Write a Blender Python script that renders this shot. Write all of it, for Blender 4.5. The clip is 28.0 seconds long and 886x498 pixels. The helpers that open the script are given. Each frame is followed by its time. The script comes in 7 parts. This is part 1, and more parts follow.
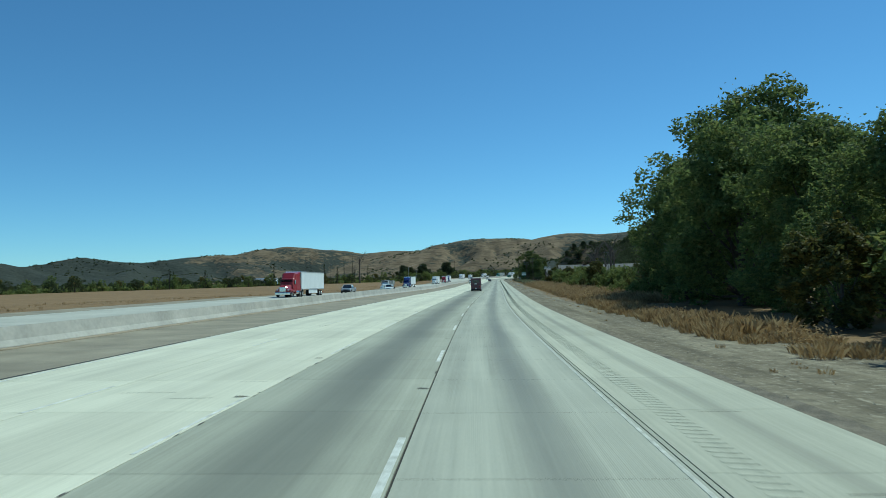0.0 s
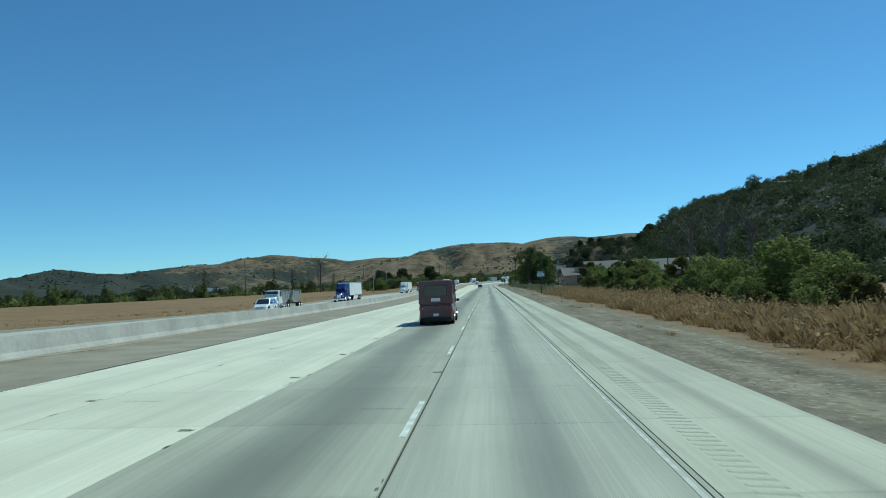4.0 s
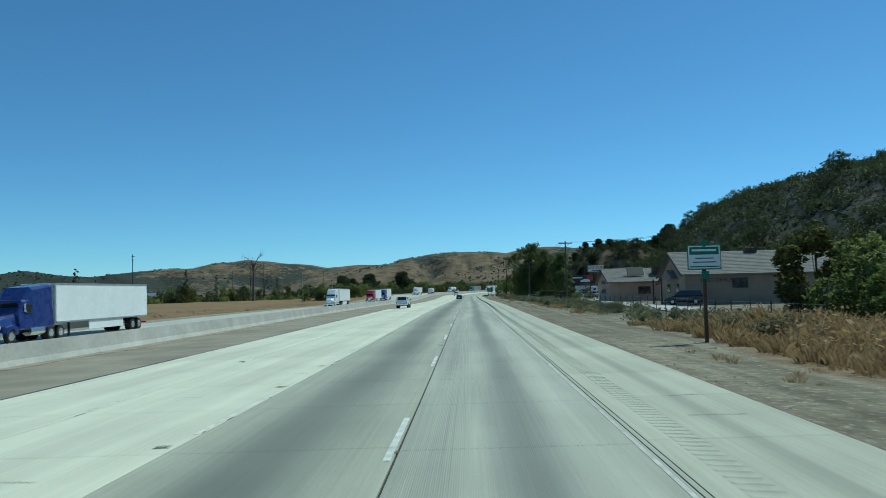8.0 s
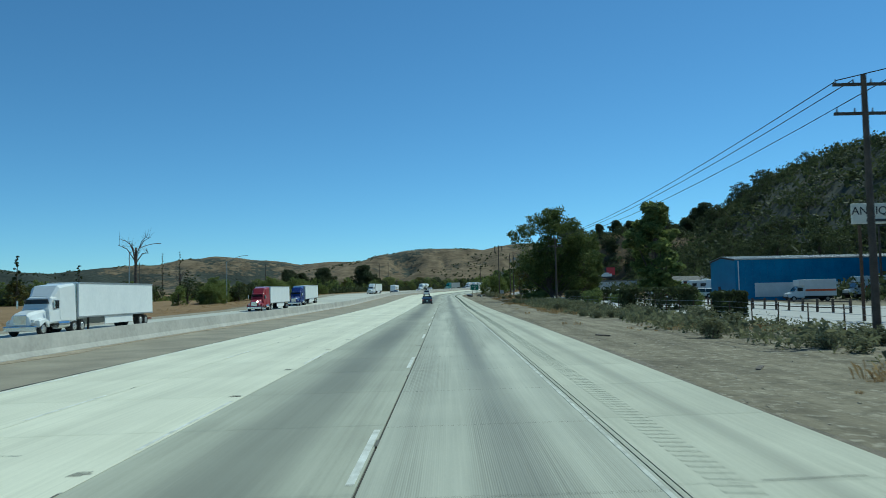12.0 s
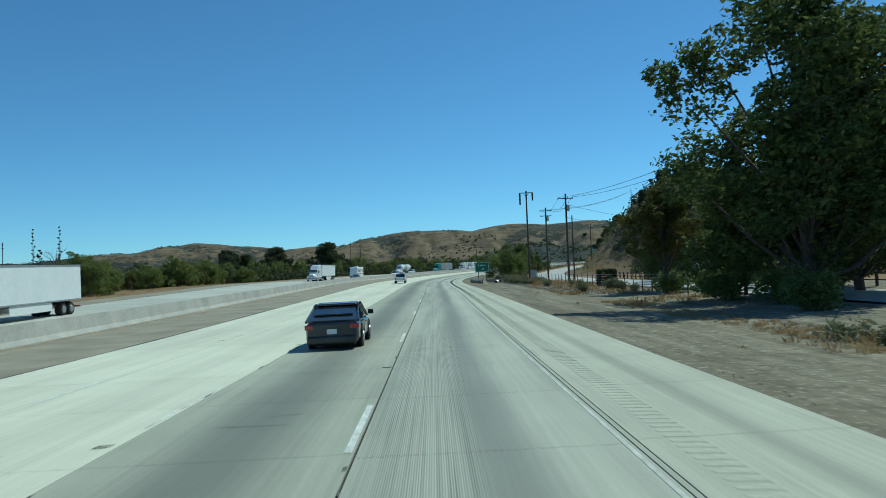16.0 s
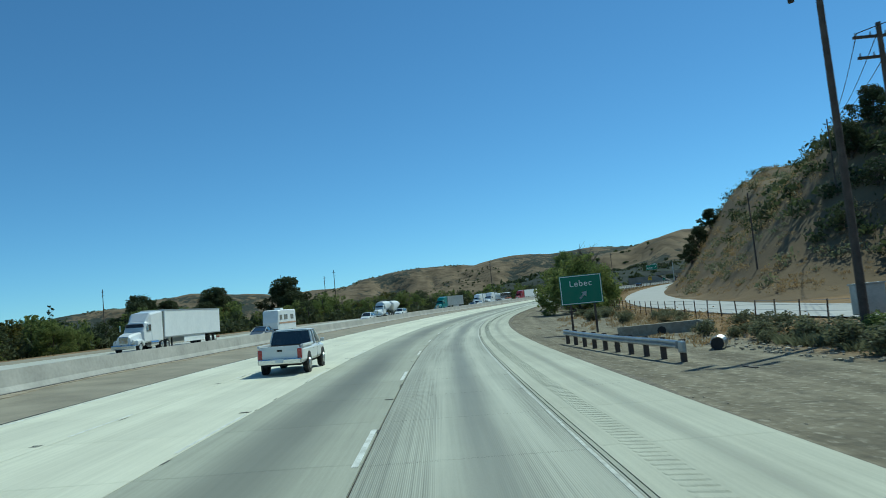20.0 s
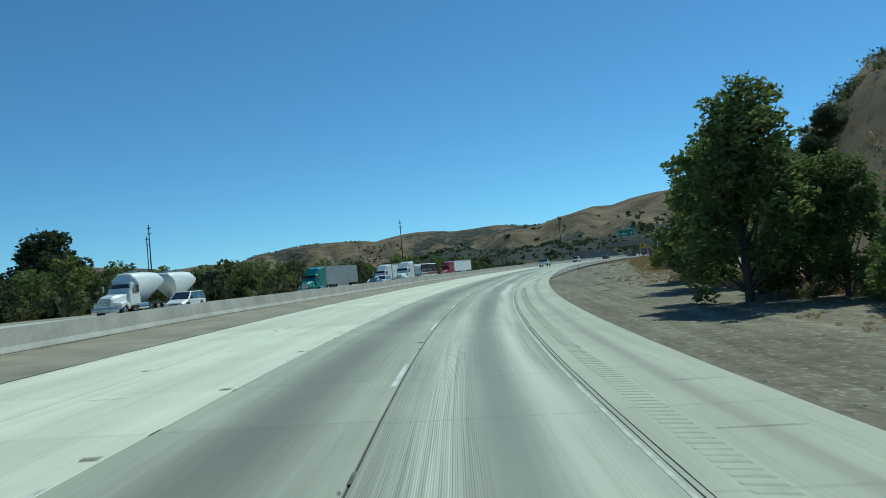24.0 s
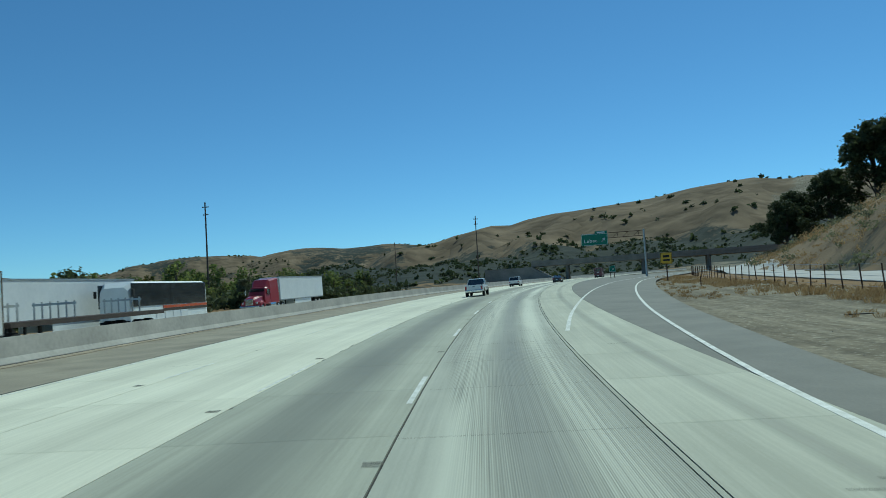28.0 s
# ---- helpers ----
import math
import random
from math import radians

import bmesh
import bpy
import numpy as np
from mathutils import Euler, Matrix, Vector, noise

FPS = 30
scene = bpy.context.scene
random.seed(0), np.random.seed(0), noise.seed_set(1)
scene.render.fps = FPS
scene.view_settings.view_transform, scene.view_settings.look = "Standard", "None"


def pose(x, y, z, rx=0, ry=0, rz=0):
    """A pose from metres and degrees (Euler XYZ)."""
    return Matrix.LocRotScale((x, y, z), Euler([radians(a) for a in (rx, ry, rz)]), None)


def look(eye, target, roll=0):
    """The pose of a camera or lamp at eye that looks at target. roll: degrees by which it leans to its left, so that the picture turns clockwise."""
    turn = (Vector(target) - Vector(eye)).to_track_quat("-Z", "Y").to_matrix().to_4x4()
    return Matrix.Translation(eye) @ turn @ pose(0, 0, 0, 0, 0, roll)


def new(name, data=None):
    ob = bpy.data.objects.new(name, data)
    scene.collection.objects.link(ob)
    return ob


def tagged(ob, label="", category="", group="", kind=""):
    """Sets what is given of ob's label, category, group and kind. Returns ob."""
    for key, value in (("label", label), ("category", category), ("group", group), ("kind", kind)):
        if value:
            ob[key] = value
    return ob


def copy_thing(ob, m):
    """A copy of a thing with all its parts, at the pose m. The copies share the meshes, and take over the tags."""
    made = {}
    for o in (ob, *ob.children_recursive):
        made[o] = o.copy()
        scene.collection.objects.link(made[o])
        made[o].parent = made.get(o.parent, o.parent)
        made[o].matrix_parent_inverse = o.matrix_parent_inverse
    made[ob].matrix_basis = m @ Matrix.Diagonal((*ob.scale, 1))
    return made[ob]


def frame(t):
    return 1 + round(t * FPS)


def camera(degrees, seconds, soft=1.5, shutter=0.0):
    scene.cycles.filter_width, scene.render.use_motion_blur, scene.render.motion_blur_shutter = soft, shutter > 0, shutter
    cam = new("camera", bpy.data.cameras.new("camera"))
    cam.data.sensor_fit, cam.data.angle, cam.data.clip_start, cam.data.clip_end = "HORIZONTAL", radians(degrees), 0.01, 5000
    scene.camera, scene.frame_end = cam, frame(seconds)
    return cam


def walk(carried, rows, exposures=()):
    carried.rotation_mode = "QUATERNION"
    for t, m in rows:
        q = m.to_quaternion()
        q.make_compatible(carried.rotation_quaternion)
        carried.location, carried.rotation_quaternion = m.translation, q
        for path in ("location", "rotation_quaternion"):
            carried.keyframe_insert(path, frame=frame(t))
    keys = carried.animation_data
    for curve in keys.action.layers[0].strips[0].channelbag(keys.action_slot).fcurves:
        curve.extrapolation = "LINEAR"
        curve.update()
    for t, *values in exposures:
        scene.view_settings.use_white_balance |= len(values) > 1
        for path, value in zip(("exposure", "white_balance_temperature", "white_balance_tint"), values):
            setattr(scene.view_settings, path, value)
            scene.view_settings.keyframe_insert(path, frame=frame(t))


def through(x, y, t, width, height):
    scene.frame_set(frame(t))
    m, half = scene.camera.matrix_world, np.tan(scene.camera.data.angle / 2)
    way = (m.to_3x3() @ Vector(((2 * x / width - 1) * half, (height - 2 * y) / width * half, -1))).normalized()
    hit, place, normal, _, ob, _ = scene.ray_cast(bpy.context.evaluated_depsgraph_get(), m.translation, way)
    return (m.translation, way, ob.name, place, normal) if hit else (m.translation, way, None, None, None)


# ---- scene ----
EYES = [
    (0.0, -0.82, 0.0, 2.35, -2.13, 2.55, 1.32),
    (0.5, -0.75, 13.83, 2.36, -2.11, 2.55, 0.53),
    (1.0, -0.63, 27.66, 2.37, -2.05, 3.33, 1.41),
    (1.5, -0.42, 41.46, 2.39, -1.49, 3.47, 2.73),
    (2.0, -0.14, 55.26, 2.42, -1.42, 3.58, 2.86),
    (2.5, 0.24, 69.05, 2.45, -1.8, 3.66, 1.89),
    (3.0, 0.69, 82.85, 2.49, -1.45, 3.03, 2.02),
    (3.5, 1.11, 96.67, 2.55, -1.38, 2.89, 2.21),
    (5.5, 2.89, 152.0, 2.79, -0.92, 3.66, 2.57),
    (6.0, 3.31, 165.85, 2.87, -0.51, 3.41, 2.7),
    (6.5, 3.76, 179.72, 2.94, -0.15, 3.39, 3.06),
    (7.0, 4.2, 193.62, 3.03, 0.33, 3.59, 2.57),
    (7.5, 4.66, 207.54, 3.11, 0.63, 3.56, 2.14),
    (8.0, 5.11, 221.47, 3.2, 0.02, 3.67, 1.26),
    (8.5, 5.54, 235.4, 3.3, 0.04, 3.72, 1.54),
    (9.0, 5.94, 249.35, 3.41, 1.2, 2.75, 1.53),
    (9.5, 6.3, 263.34, 3.53, 2.34, 2.09, 2.33),
    (10.0, 6.81, 277.39, 3.66, 2.7, 2.6, 1.58),
    (10.5, 7.3, 291.49, 3.79, 2.46, 3.31, 1.09),
    (11.0, 7.8, 305.64, 3.93, 2.53, 3.27, 1.53),
    (11.5, 8.3, 319.79, 4.06, 2.09, 3.33, 1.63),
    (12.0, 8.84, 333.9, 4.17, 1.81, 3.46, 1.2),
    (12.5, 9.34, 348.04, 4.28, 1.09, 4.34, 1.53),
    (14.5, 11.1, 404.61, 4.55, 1.43, 3.2, 0.1),
    (15.0, 11.61, 418.72, 4.61, 1.76, 3.1, 2.05),
    (15.5, 12.12, 432.79, 4.68, 2.03, 2.84, 2.81),
    (16.0, 12.64, 446.84, 4.77, 2.72, 2.16, 2.32),
    (16.5, 13.13, 460.88, 4.88, 2.44, 2.43, 2.12),
    (17.0, 13.62, 474.91, 5.0, 2.1, 2.45, 1.71),
    (17.5, 14.13, 488.93, 5.14, 1.98, 2.11, 2.91),
    (18.0, 14.64, 502.93, 5.29, 2.6, 1.79, 4.02),
    (18.5, 15.15, 516.91, 5.44, 3.17, 2.13, 5.12),
    (19.0, 15.72, 530.88, 5.59, 3.81, 3.23, 5.55),
    (19.5, 16.23, 544.88, 5.73, 3.6, 4.2, 5.14),
    (20.0, 16.69, 558.91, 5.86, 2.81, 4.94, 5.59),
    (20.5, 17.17, 572.93, 5.99, 2.39, 4.87, 4.86),
    (21.0, 17.8, 586.8, 6.11, 2.45, 3.69, 5.31),
    (21.5, 18.57, 600.53, 6.22, 3.28, 2.76, 5.35),
    (23.5, 23.41, 654.84, 6.84, 8.65, 2.26, 5.5),
    (24.0, 25.44, 668.22, 7.05, 10.02, 2.59, 5.06),
    (24.5, 27.82, 681.45, 7.28, 10.51, 2.65, 4.67),
    (25.0, 30.56, 694.54, 7.53, 11.08, 2.48, 5.46),
    (25.5, 33.64, 707.5, 7.79, 11.84, 2.97, 5.38),
    (26.0, 37.03, 720.3, 8.06, 12.78, 3.84, 5.15),
    (26.5, 40.68, 732.99, 8.36, 14.1, 4.01, 4.95),
    (27.0, 44.56, 745.57, 8.66, 15.78, 3.82, 4.31),
    (27.5, 48.68, 758.08, 8.98, 16.63, 3.69, 4.01),
    (28.0, 53.12, 770.48, 9.31, 18.18, 3.46, 3.59),
]
KAPPA = [0.001, 0.183, 0.519, -0.068, 0.051, -0.12, 0.178, -0.136, 0.048, 0.06, -0.212, 1.01, 2.134, 1.644, 1.624, 1.472, 1.264, 1.034, 0.86, 0.72, 0.61, 0.523, 0.458, 0.412, 0.382, 0.367]
BANK = [0.64, 0.74, -0.88, -0.73, -0.57, 1.91, 1.73, -0.81, -0.6, -0.48, -0.42]
GRADE = [0.01, 0.23, 0.36, 0.57, 0.18, 0.63, 0.46, 1.13, 1.62, 0.98, 0.91, 0.86, 0.84]


def eye_pose(x, y, z, head, pitch, lean):
    a, b = radians(head), radians(pitch)
    ahead = Vector((math.sin(a) * math.cos(b), math.cos(a) * math.cos(b), math.sin(b)))
    return look((x, y, z), Vector((x, y, z)) + ahead * 50, -lean)


cam = camera(60.47, 28.0, 0.75, 0.12)
walk(cam, [(r[0], eye_pose(*r[1:])) for r in EYES], [(0, 0.0, 5840, -16), (6.5, 0.0, 5840, -16), (9, -0.07, 5840, -16), (13, -0.04, 5840, -16), (17, -0.03, 5840, -16), (21.5, 0.0, 5840, -16), (24.5, -0.1, 5840, -16), (28, -0.17, 5840, -16)])

# ---- world, sun ----
SUN_HEAD, SUN_HIGH = 50.0, 54.0
world = bpy.data.worlds.new("world")
scene.world = world
world.use_nodes = True
wn = world.node_tree.nodes
sky = wn.new("ShaderNodeTexSky")
sky.sky_type = 'NISHITA'
sky.sun_disc = False
sky.sun_elevation = radians(SUN_HIGH)
sky.sun_rotation = radians(SUN_HEAD)
sky.air_density, sky.dust_density, sky.ozone_density, sky.altitude = 1.0, 0.25, 4.0, 2200
air = wn.new("ShaderNodeMix")
air.data_type, air.blend_type = 'RGBA', 'MULTIPLY'
air.inputs[0].default_value = 1.0
air.inputs[7].default_value = (0.72, 0.94, 1.08, 1)
world.node_tree.links.new(sky.outputs[0], air.inputs[6])
world.node_tree.links.new(air.outputs[2], wn["Background"].inputs[0])
wn["Background"].inputs[1].default_value = 0.103
sun_data = bpy.data.lights.new("sun", 'SUN')
sun_data.energy, sun_data.angle, sun_data.color = 3.55, radians(0.5), (1.0, 0.96, 0.89)
sun = new("sun", sun_data)
_a, _e = radians(SUN_HEAD), radians(SUN_HIGH)
sun.matrix_world = look((math.sin(_a) * math.cos(_e) * 300, math.cos(_a) * math.cos(_e) * 300, math.sin(_e) * 300), (0, 0, 0))

# ---- the line of the road: metres along (s), metres to its right (lat) ----
S = np.arange(-500.0, 2300.0, 2.0)
_k = np.interp(S, np.arange(-60, 1500, 60.0), KAPPA, left=0.0, right=0.0) * 1e-3
_psi = np.concatenate([[0], np.cumsum(_k[1:] + _k[:-1])])
PSI = _psi - np.interp(0, S, _psi)
_x = np.concatenate([[0], np.cumsum(np.sin(PSI[1:]) + np.sin(PSI[:-1]))])
_y = np.concatenate([[0], np.cumsum(np.cos(PSI[1:]) + np.cos(PSI[:-1]))])
RX, RY = _x - np.interp(0, S, _x), _y - np.interp(0, S, _y)
_g = np.tan(np.radians(np.interp(S, np.arange(0, 1300, 100.0), GRADE)))
_z = np.concatenate([[0], np.cumsum(_g[1:] + _g[:-1])])
RZ = _z - np.interp(0, S, _z)
LEFT_EDGE, RIGHT_EDGE, WALL_LAT = -12.8, 4.84, -19.2


def heading(s):
    return float(np.interp(s, S, PSI))


def slope_at(s):
    return np.tan(np.radians(np.interp(s, np.arange(0, 1300, 120.0), BANK)))


def paved_z(s, lat):
    return np.interp(s, S, RZ) - slope_at(s) * np.clip(lat, -44.0, 7.0)


def road_xy(s, lat):
    h = np.interp(s, S, PSI)
    return np.interp(s, S, RX) + lat * np.cos(h), np.interp(s, S, RY) - lat * np.sin(h)


def on_road(s, lat, up=0.0):
    x, y = road_xy(s, lat)
    return Vector((float(x), float(y), float(paved_z(s, lat)) + up))


def along(x, y):
    """Nearest s and lat for arrays of places."""
    x, y = np.atleast_1d(x).astype(float), np.atleast_1d(y).astype(float)
    best = np.empty(len(x))
    cx, cy, cs = RX[::6], RY[::6], S[::6]
    for i in range(0, len(x), 4000):
        d = (x[i:i + 4000, None] - cx) ** 2 + (y[i:i + 4000, None] - cy) ** 2
        best[i:i + 4000] = cs[d.argmin(1)]
    for _ in range(3):
        px, py = road_xy(best, 0)
        h = np.interp(best, S, PSI)
        best = np.clip(best + (x - px) * np.sin(h) + (y - py) * np.cos(h), S[0], S[-1])
    px, py = road_xy(best, 0)
    h = np.interp(best, S, PSI)
    return best, (x - px) * np.cos(h) - (y - py) * np.sin(h)


def grid_noise(x, y, seed):
    """Smooth value noise, 0 to 1."""
    xi, yi = np.floor(x).astype(np.int64), np.floor(y).astype(np.int64)
    fx, fy = x - xi, y - yi
    fx, fy = fx * fx * (3 - 2 * fx), fy * fy * (3 - 2 * fy)

    def corner(a, b):
        n = (a * 374761393 + b * 668265263 + seed * 144665) & 0x7fffffff
        n = ((n ^ (n >> 13)) * 1274126177) & 0x7fffffff
        return ((n ^ (n >> 16)) & 0xffff) / 65535.0
    return (corner(xi, yi) * (1 - fx) * (1 - fy) + corner(xi + 1, yi) * fx * (1 - fy)
            + corner(xi, yi + 1) * (1 - fx) * fy + corner(xi + 1, yi + 1) * fx * fy)


def rough_noise(x, y, size, seed, octaves=4):
    total, amp, norm = 0.0, 1.0, 0.0
    for k in range(octaves):
        total = total + amp * grid_noise(x / size * 2 ** k, y / size * 2 ** k, seed + k * 7)
        norm += amp
        amp *= 0.5
    return total / norm


def ramp(v, a, b):
    t = np.clip((v - a) / (b - a), 0, 1)
    return t * t * (3 - 2 * t)


def ridge(x, y, pts, width):
    """Height of a ridge through (x, y, height) points that falls off over width."""
    out = np.zeros(len(x))
    for (ax, ay, ah), (bx, by, bh) in zip(pts, pts[1:]):
        dx, dy = bx - ax, by - ay
        t = np.clip(((x - ax) * dx + (y - ay) * dy) / (dx * dx + dy * dy), 0, 1)
        d = np.hypot(x - ax - t * dx, y - ay - t * dy)
        f = np.clip(1 - d / width, 0, 1)
        out = np.maximum(out, (ah + (bh - ah) * t) * f * f * (3 - 2 * f))
    return out


def far(az, el, dist, ox=0.6, oy=83.0):
    dist = dist if oy > 100 else 4800.0 if az < -5 else 4300.0
    if oy > 100:
        el += 0.65
    return (ox + dist * math.sin(radians(az)), oy + dist * math.cos(radians(az)), 2 + dist * math.tan(radians(el)))


RANGE_LEFT = [far(-52, 2.0, 2300), far(-40, 2.0, 2300), far(-31, 1.85, 2300), far(-27.5, 2.1, 2300), far(-23.5, 1.75, 2350), far(-20.5, 2.1, 2400), far(-17, 2.3, 2450)]
RANGE_MID = [far(-17, 2.2, 2700), far(-14.2, 2.76, 2650), far(-11.6, 2.6, 2650), far(-9.3, 2.1, 2700), far(-6, 2.35, 2750), far(-3.4, 2.4, 2800), far(2, 2.6, 2900)]
HILL_MAIN = [far(-2.4, 2.5, 0), far(-0.9, 3.0, 0), far(0.9, 3.22, 0), far(2.8, 3.12, 0), far(5.0, 2.8, 0)]
RANGE_RIGHT = [far(5.5, 2.8, 0), far(8.5, 3.4, 0), far(11.8, 3.3, 0), far(16, 3.2, 0), far(21, 3.5, 0), far(26, 3.7, 0), far(31, 3.7, 0), far(40, 3.7, 0)]
RIGHT_GOLD = [far(25, 3.7, 1500, 48, 771), far(30, 4.7, 1500, 48, 771), far(36, 4.9, 1520, 48, 771), far(41, 5.6, 1500, 48, 771), far(46, 5.6, 1450, 48, 771), far(60, 5.5, 1300, 48, 771)]


def ravines(x, y):
    """How deep a place lies in the ravines that run down the hills, 0 to 1."""
    near = y < 2700
    ox, oy, size = np.where(near, 48.0, 0.6), np.where(near, 771.0, 83.0), np.where(near, 150.0, 330.0)
    dist = np.hypot(x - ox, y - oy)
    u = np.arctan2(x - ox, y - oy) * np.where(near, 1450.0, 4400.0) + (rough_noise(x, y, 620, 61, 2) - 0.5) * 420
    n = rough_noise(u / size, dist / size * 0.34, 1.0, 63, 2)
    fine = rough_noise(u / size * 2.3, dist / size * 0.8, 1.0, 67, 2)
    a = 1 - np.clip(np.abs(2 * n - 1) / 0.42, 0, 1)
    b = 1 - np.clip(np.abs(2 * fine - 1) / 0.4, 0, 1)
    return np.clip(0.8 * a + 0.32 * b, 0, 1)


def land(x, y):
    """Height of the ground."""
    x, y = np.atleast_1d(x).astype(float), np.atleast_1d(y).astype(float)
    s, lat = along(x, y)
    base = np.interp(np.clip(s, -60, 1400), S, RZ)
    z = base - slope_at(s) * np.clip(lat, -44, 7) * (1 - ramp(np.abs(lat), 46, 100)) - 0.14
    bumps = rough_noise(x, y, 9, 3) - 0.5
    z += ramp(lat, 5.5, 9) * (0.25 * bumps - 0.10) + ramp(-lat, 44, 60) * 0.3 * bumps
    # the wooded hill on the right and the spur that the frontage road cuts
    n = rough_noise(x, y, 120, 11)
    foot = 54 + 22 * (n - 0.5)
    up = np.clip((lat - foot) / (138 - foot), 0, 1)
    h1 = (43 * up * up * (2 - up) + 34 * ramp(lat, 130, 290) * (0.15 + 0.85 * ramp(s, 460, 680))) * (0.2 * ramp(s, 60, 240) + 0.8 * ramp(s, 240, 520)) * (1 - ramp(s, 770, 930))
    h1 *= (0.88 + 0.24 * n) * (1 + 0.08 * ramp(s, 500, 580) * (1 - ramp(s, 700, 780)) * ramp(lat, 80, 120))
    rough = rough_noise(x, y, 34, 21)
    foot2 = 35.5 + 7 * (rough - 0.5)
    steep = np.interp(s, [640, 680, 710, 745, 775, 795, 830, 860, 900, 930, 960], [1.1, 1.1, 0.95, 0.9, 1.12, 1.3, 1.28, 1.1, 0.68, 0.46, 0.4])
    cap = np.interp(s, [640, 700, 745, 790, 830, 850, 910], [25, 24, 21.5, 27, 31, 30, 21]) + 10 * (rough - 0.5)
    bank = np.clip((lat - foot2) * steep, 0, cap) * ramp(s, 642, 688) * (1 - ramp(s, 965, 1010)) * (1 - ramp(lat, 90, 260))
    z += np.maximum(h1, bank)
    off = np.hypot(x - 40, y - 500)
    w = 0.62 + 0.76 * rough_noise(x, y, 520, 31, 5)
    cut = ravines(x, y)
    hills = np.maximum.reduce([ridge(x, y, RANGE_LEFT, 1250), ridge(x, y, RANGE_MID, 1050), ridge(x, y, HILL_MAIN, 800), ridge(x, y, RANGE_RIGHT, 1150), ridge(x, y, RIGHT_GOLD, 800)])
    top = np.where(y < 3000, 130.0, 195.0)
    below = 1 - np.clip(hills / top, 0, 1) ** 3
    mixw = np.clip(hills / 60, 0, 1)
    z += hills * (1 - cut * (0.07 + 0.5 * below)) + (w - 1) * 26 * mixw * (0.4 + 0.6 * below)
    return z


def land_z(x, y):
    return float(land(np.array([x]), np.array([y]))[0])


def beside(s, lat, up=0.0):
    """A place on the ground beside the road."""
    x, y = road_xy(s, lat)
    return Vector((float(x), float(y), land_z(float(x), float(y)) + up))

# ---- materials ----
def shader(name, rough=0.8, metal=0.0):
    m = bpy.data.materials.new(name)
    m.use_nodes = True
    b = m.node_tree.nodes["Principled BSDF"]
    b.inputs["Roughness"].default_value, b.inputs["Metallic"].default_value = rough, metal
    return m, m.node_tree.nodes, m.node_tree.links, b


def noise_node(n, l, size, detail=6.0, vector=None, rough=0.55):
    t = n.new("ShaderNodeTexNoise")
    t.inputs["Scale"].default_value, t.inputs["Detail"].default_value, t.inputs["Roughness"].default_value = 1.0 / size, detail, rough
    if vector is None:
        vector = n.new("ShaderNodeNewGeometry").outputs["Position"]
    l.new(vector, t.inputs["Vector"])
    return t.outputs["Fac"]


def ramp_node(n, l, fac, stops):
    r = n.new("ShaderNodeValToRGB")
    r.color_ramp.elements[0].position, r.color_ramp.elements[0].color = stops[0][0], (*stops[0][1], 1)
    r.color_ramp.elements[1].position, r.color_ramp.elements[1].color = stops[-1][0], (*stops[-1][1], 1)
    for p, c in stops[1:-1]:
        r.color_ramp.elements.new(p).color = (*c, 1)
    l.new(fac, r.inputs[0])
    return r.outputs[0]


def mix_node(n, l, fac, a, b, kind='MIX'):
    m = n.new("ShaderNodeMix")
    m.data_type, m.blend_type = 'RGBA', kind
    for key, v in ((0, fac), (6, a), (7, b)):
        if isinstance(v, bpy.types.NodeSocket):
            l.new(v, m.inputs[key])
        else:
            m.inputs[key].default_value = v if key == 0 else (*v, 1)
    return m.outputs[2]


def math_node(n, l, op, a, b=0.0, c=None):
    m = n.new("ShaderNodeMath")
    m.operation = op
    for k, v in ((0, a), (1, b), (2, c)):
        if v is None:
            continue
        if isinstance(v, bpy.types.NodeSocket):
            l.new(v, m.inputs[k])
        else:
            m.inputs[k].default_value = v
    return m.outputs[0]


def bump_to(n, l, b, fac, strength, dist):
    k = n.new("ShaderNodeBump")
    k.inputs["Strength"].default_value, k.inputs["Distance"].default_value = strength, dist
    l.new(fac, k.inputs["Height"])
    l.new(k.outputs[0], b.inputs["Normal"])


def local(n):
    return n.new("ShaderNodeTexCoord").outputs["Object"]


def worn(name, dark, light, size, rough=0.8, metal=0.0, bump=0.3, depth=0.01, fine=None, vary=0.0, own=True):
    """A surface with two scales of variation between two colours."""
    m, n, l, b = shader(name, rough, metal)
    v = local(n) if own else None
    a, c = noise_node(n, l, size, 5, v), noise_node(n, l, fine or size / 9, 4, v)
    f = math_node(n, l, 'ADD', math_node(n, l, 'MULTIPLY', a, 0.65), math_node(n, l, 'MULTIPLY', c, 0.35))
    col = ramp_node(n, l, f, [(0.32, dark), (0.68, light)])
    if vary:
        r = n.new("ShaderNodeObjectInfo").outputs["Random"]
        k = math_node(n, l, 'ADD', math_node(n, l, 'MULTIPLY', r, 2 * vary), 1 - vary)
        h = n.new("ShaderNodeHueSaturation")
        l.new(k, h.inputs["Value"])
        l.new(col, h.inputs["Color"])
        col = h.outputs[0]
    l.new(col, b.inputs["Base Color"])
    if bump:
        bump_to(n, l, b, c, bump, depth)
    return m


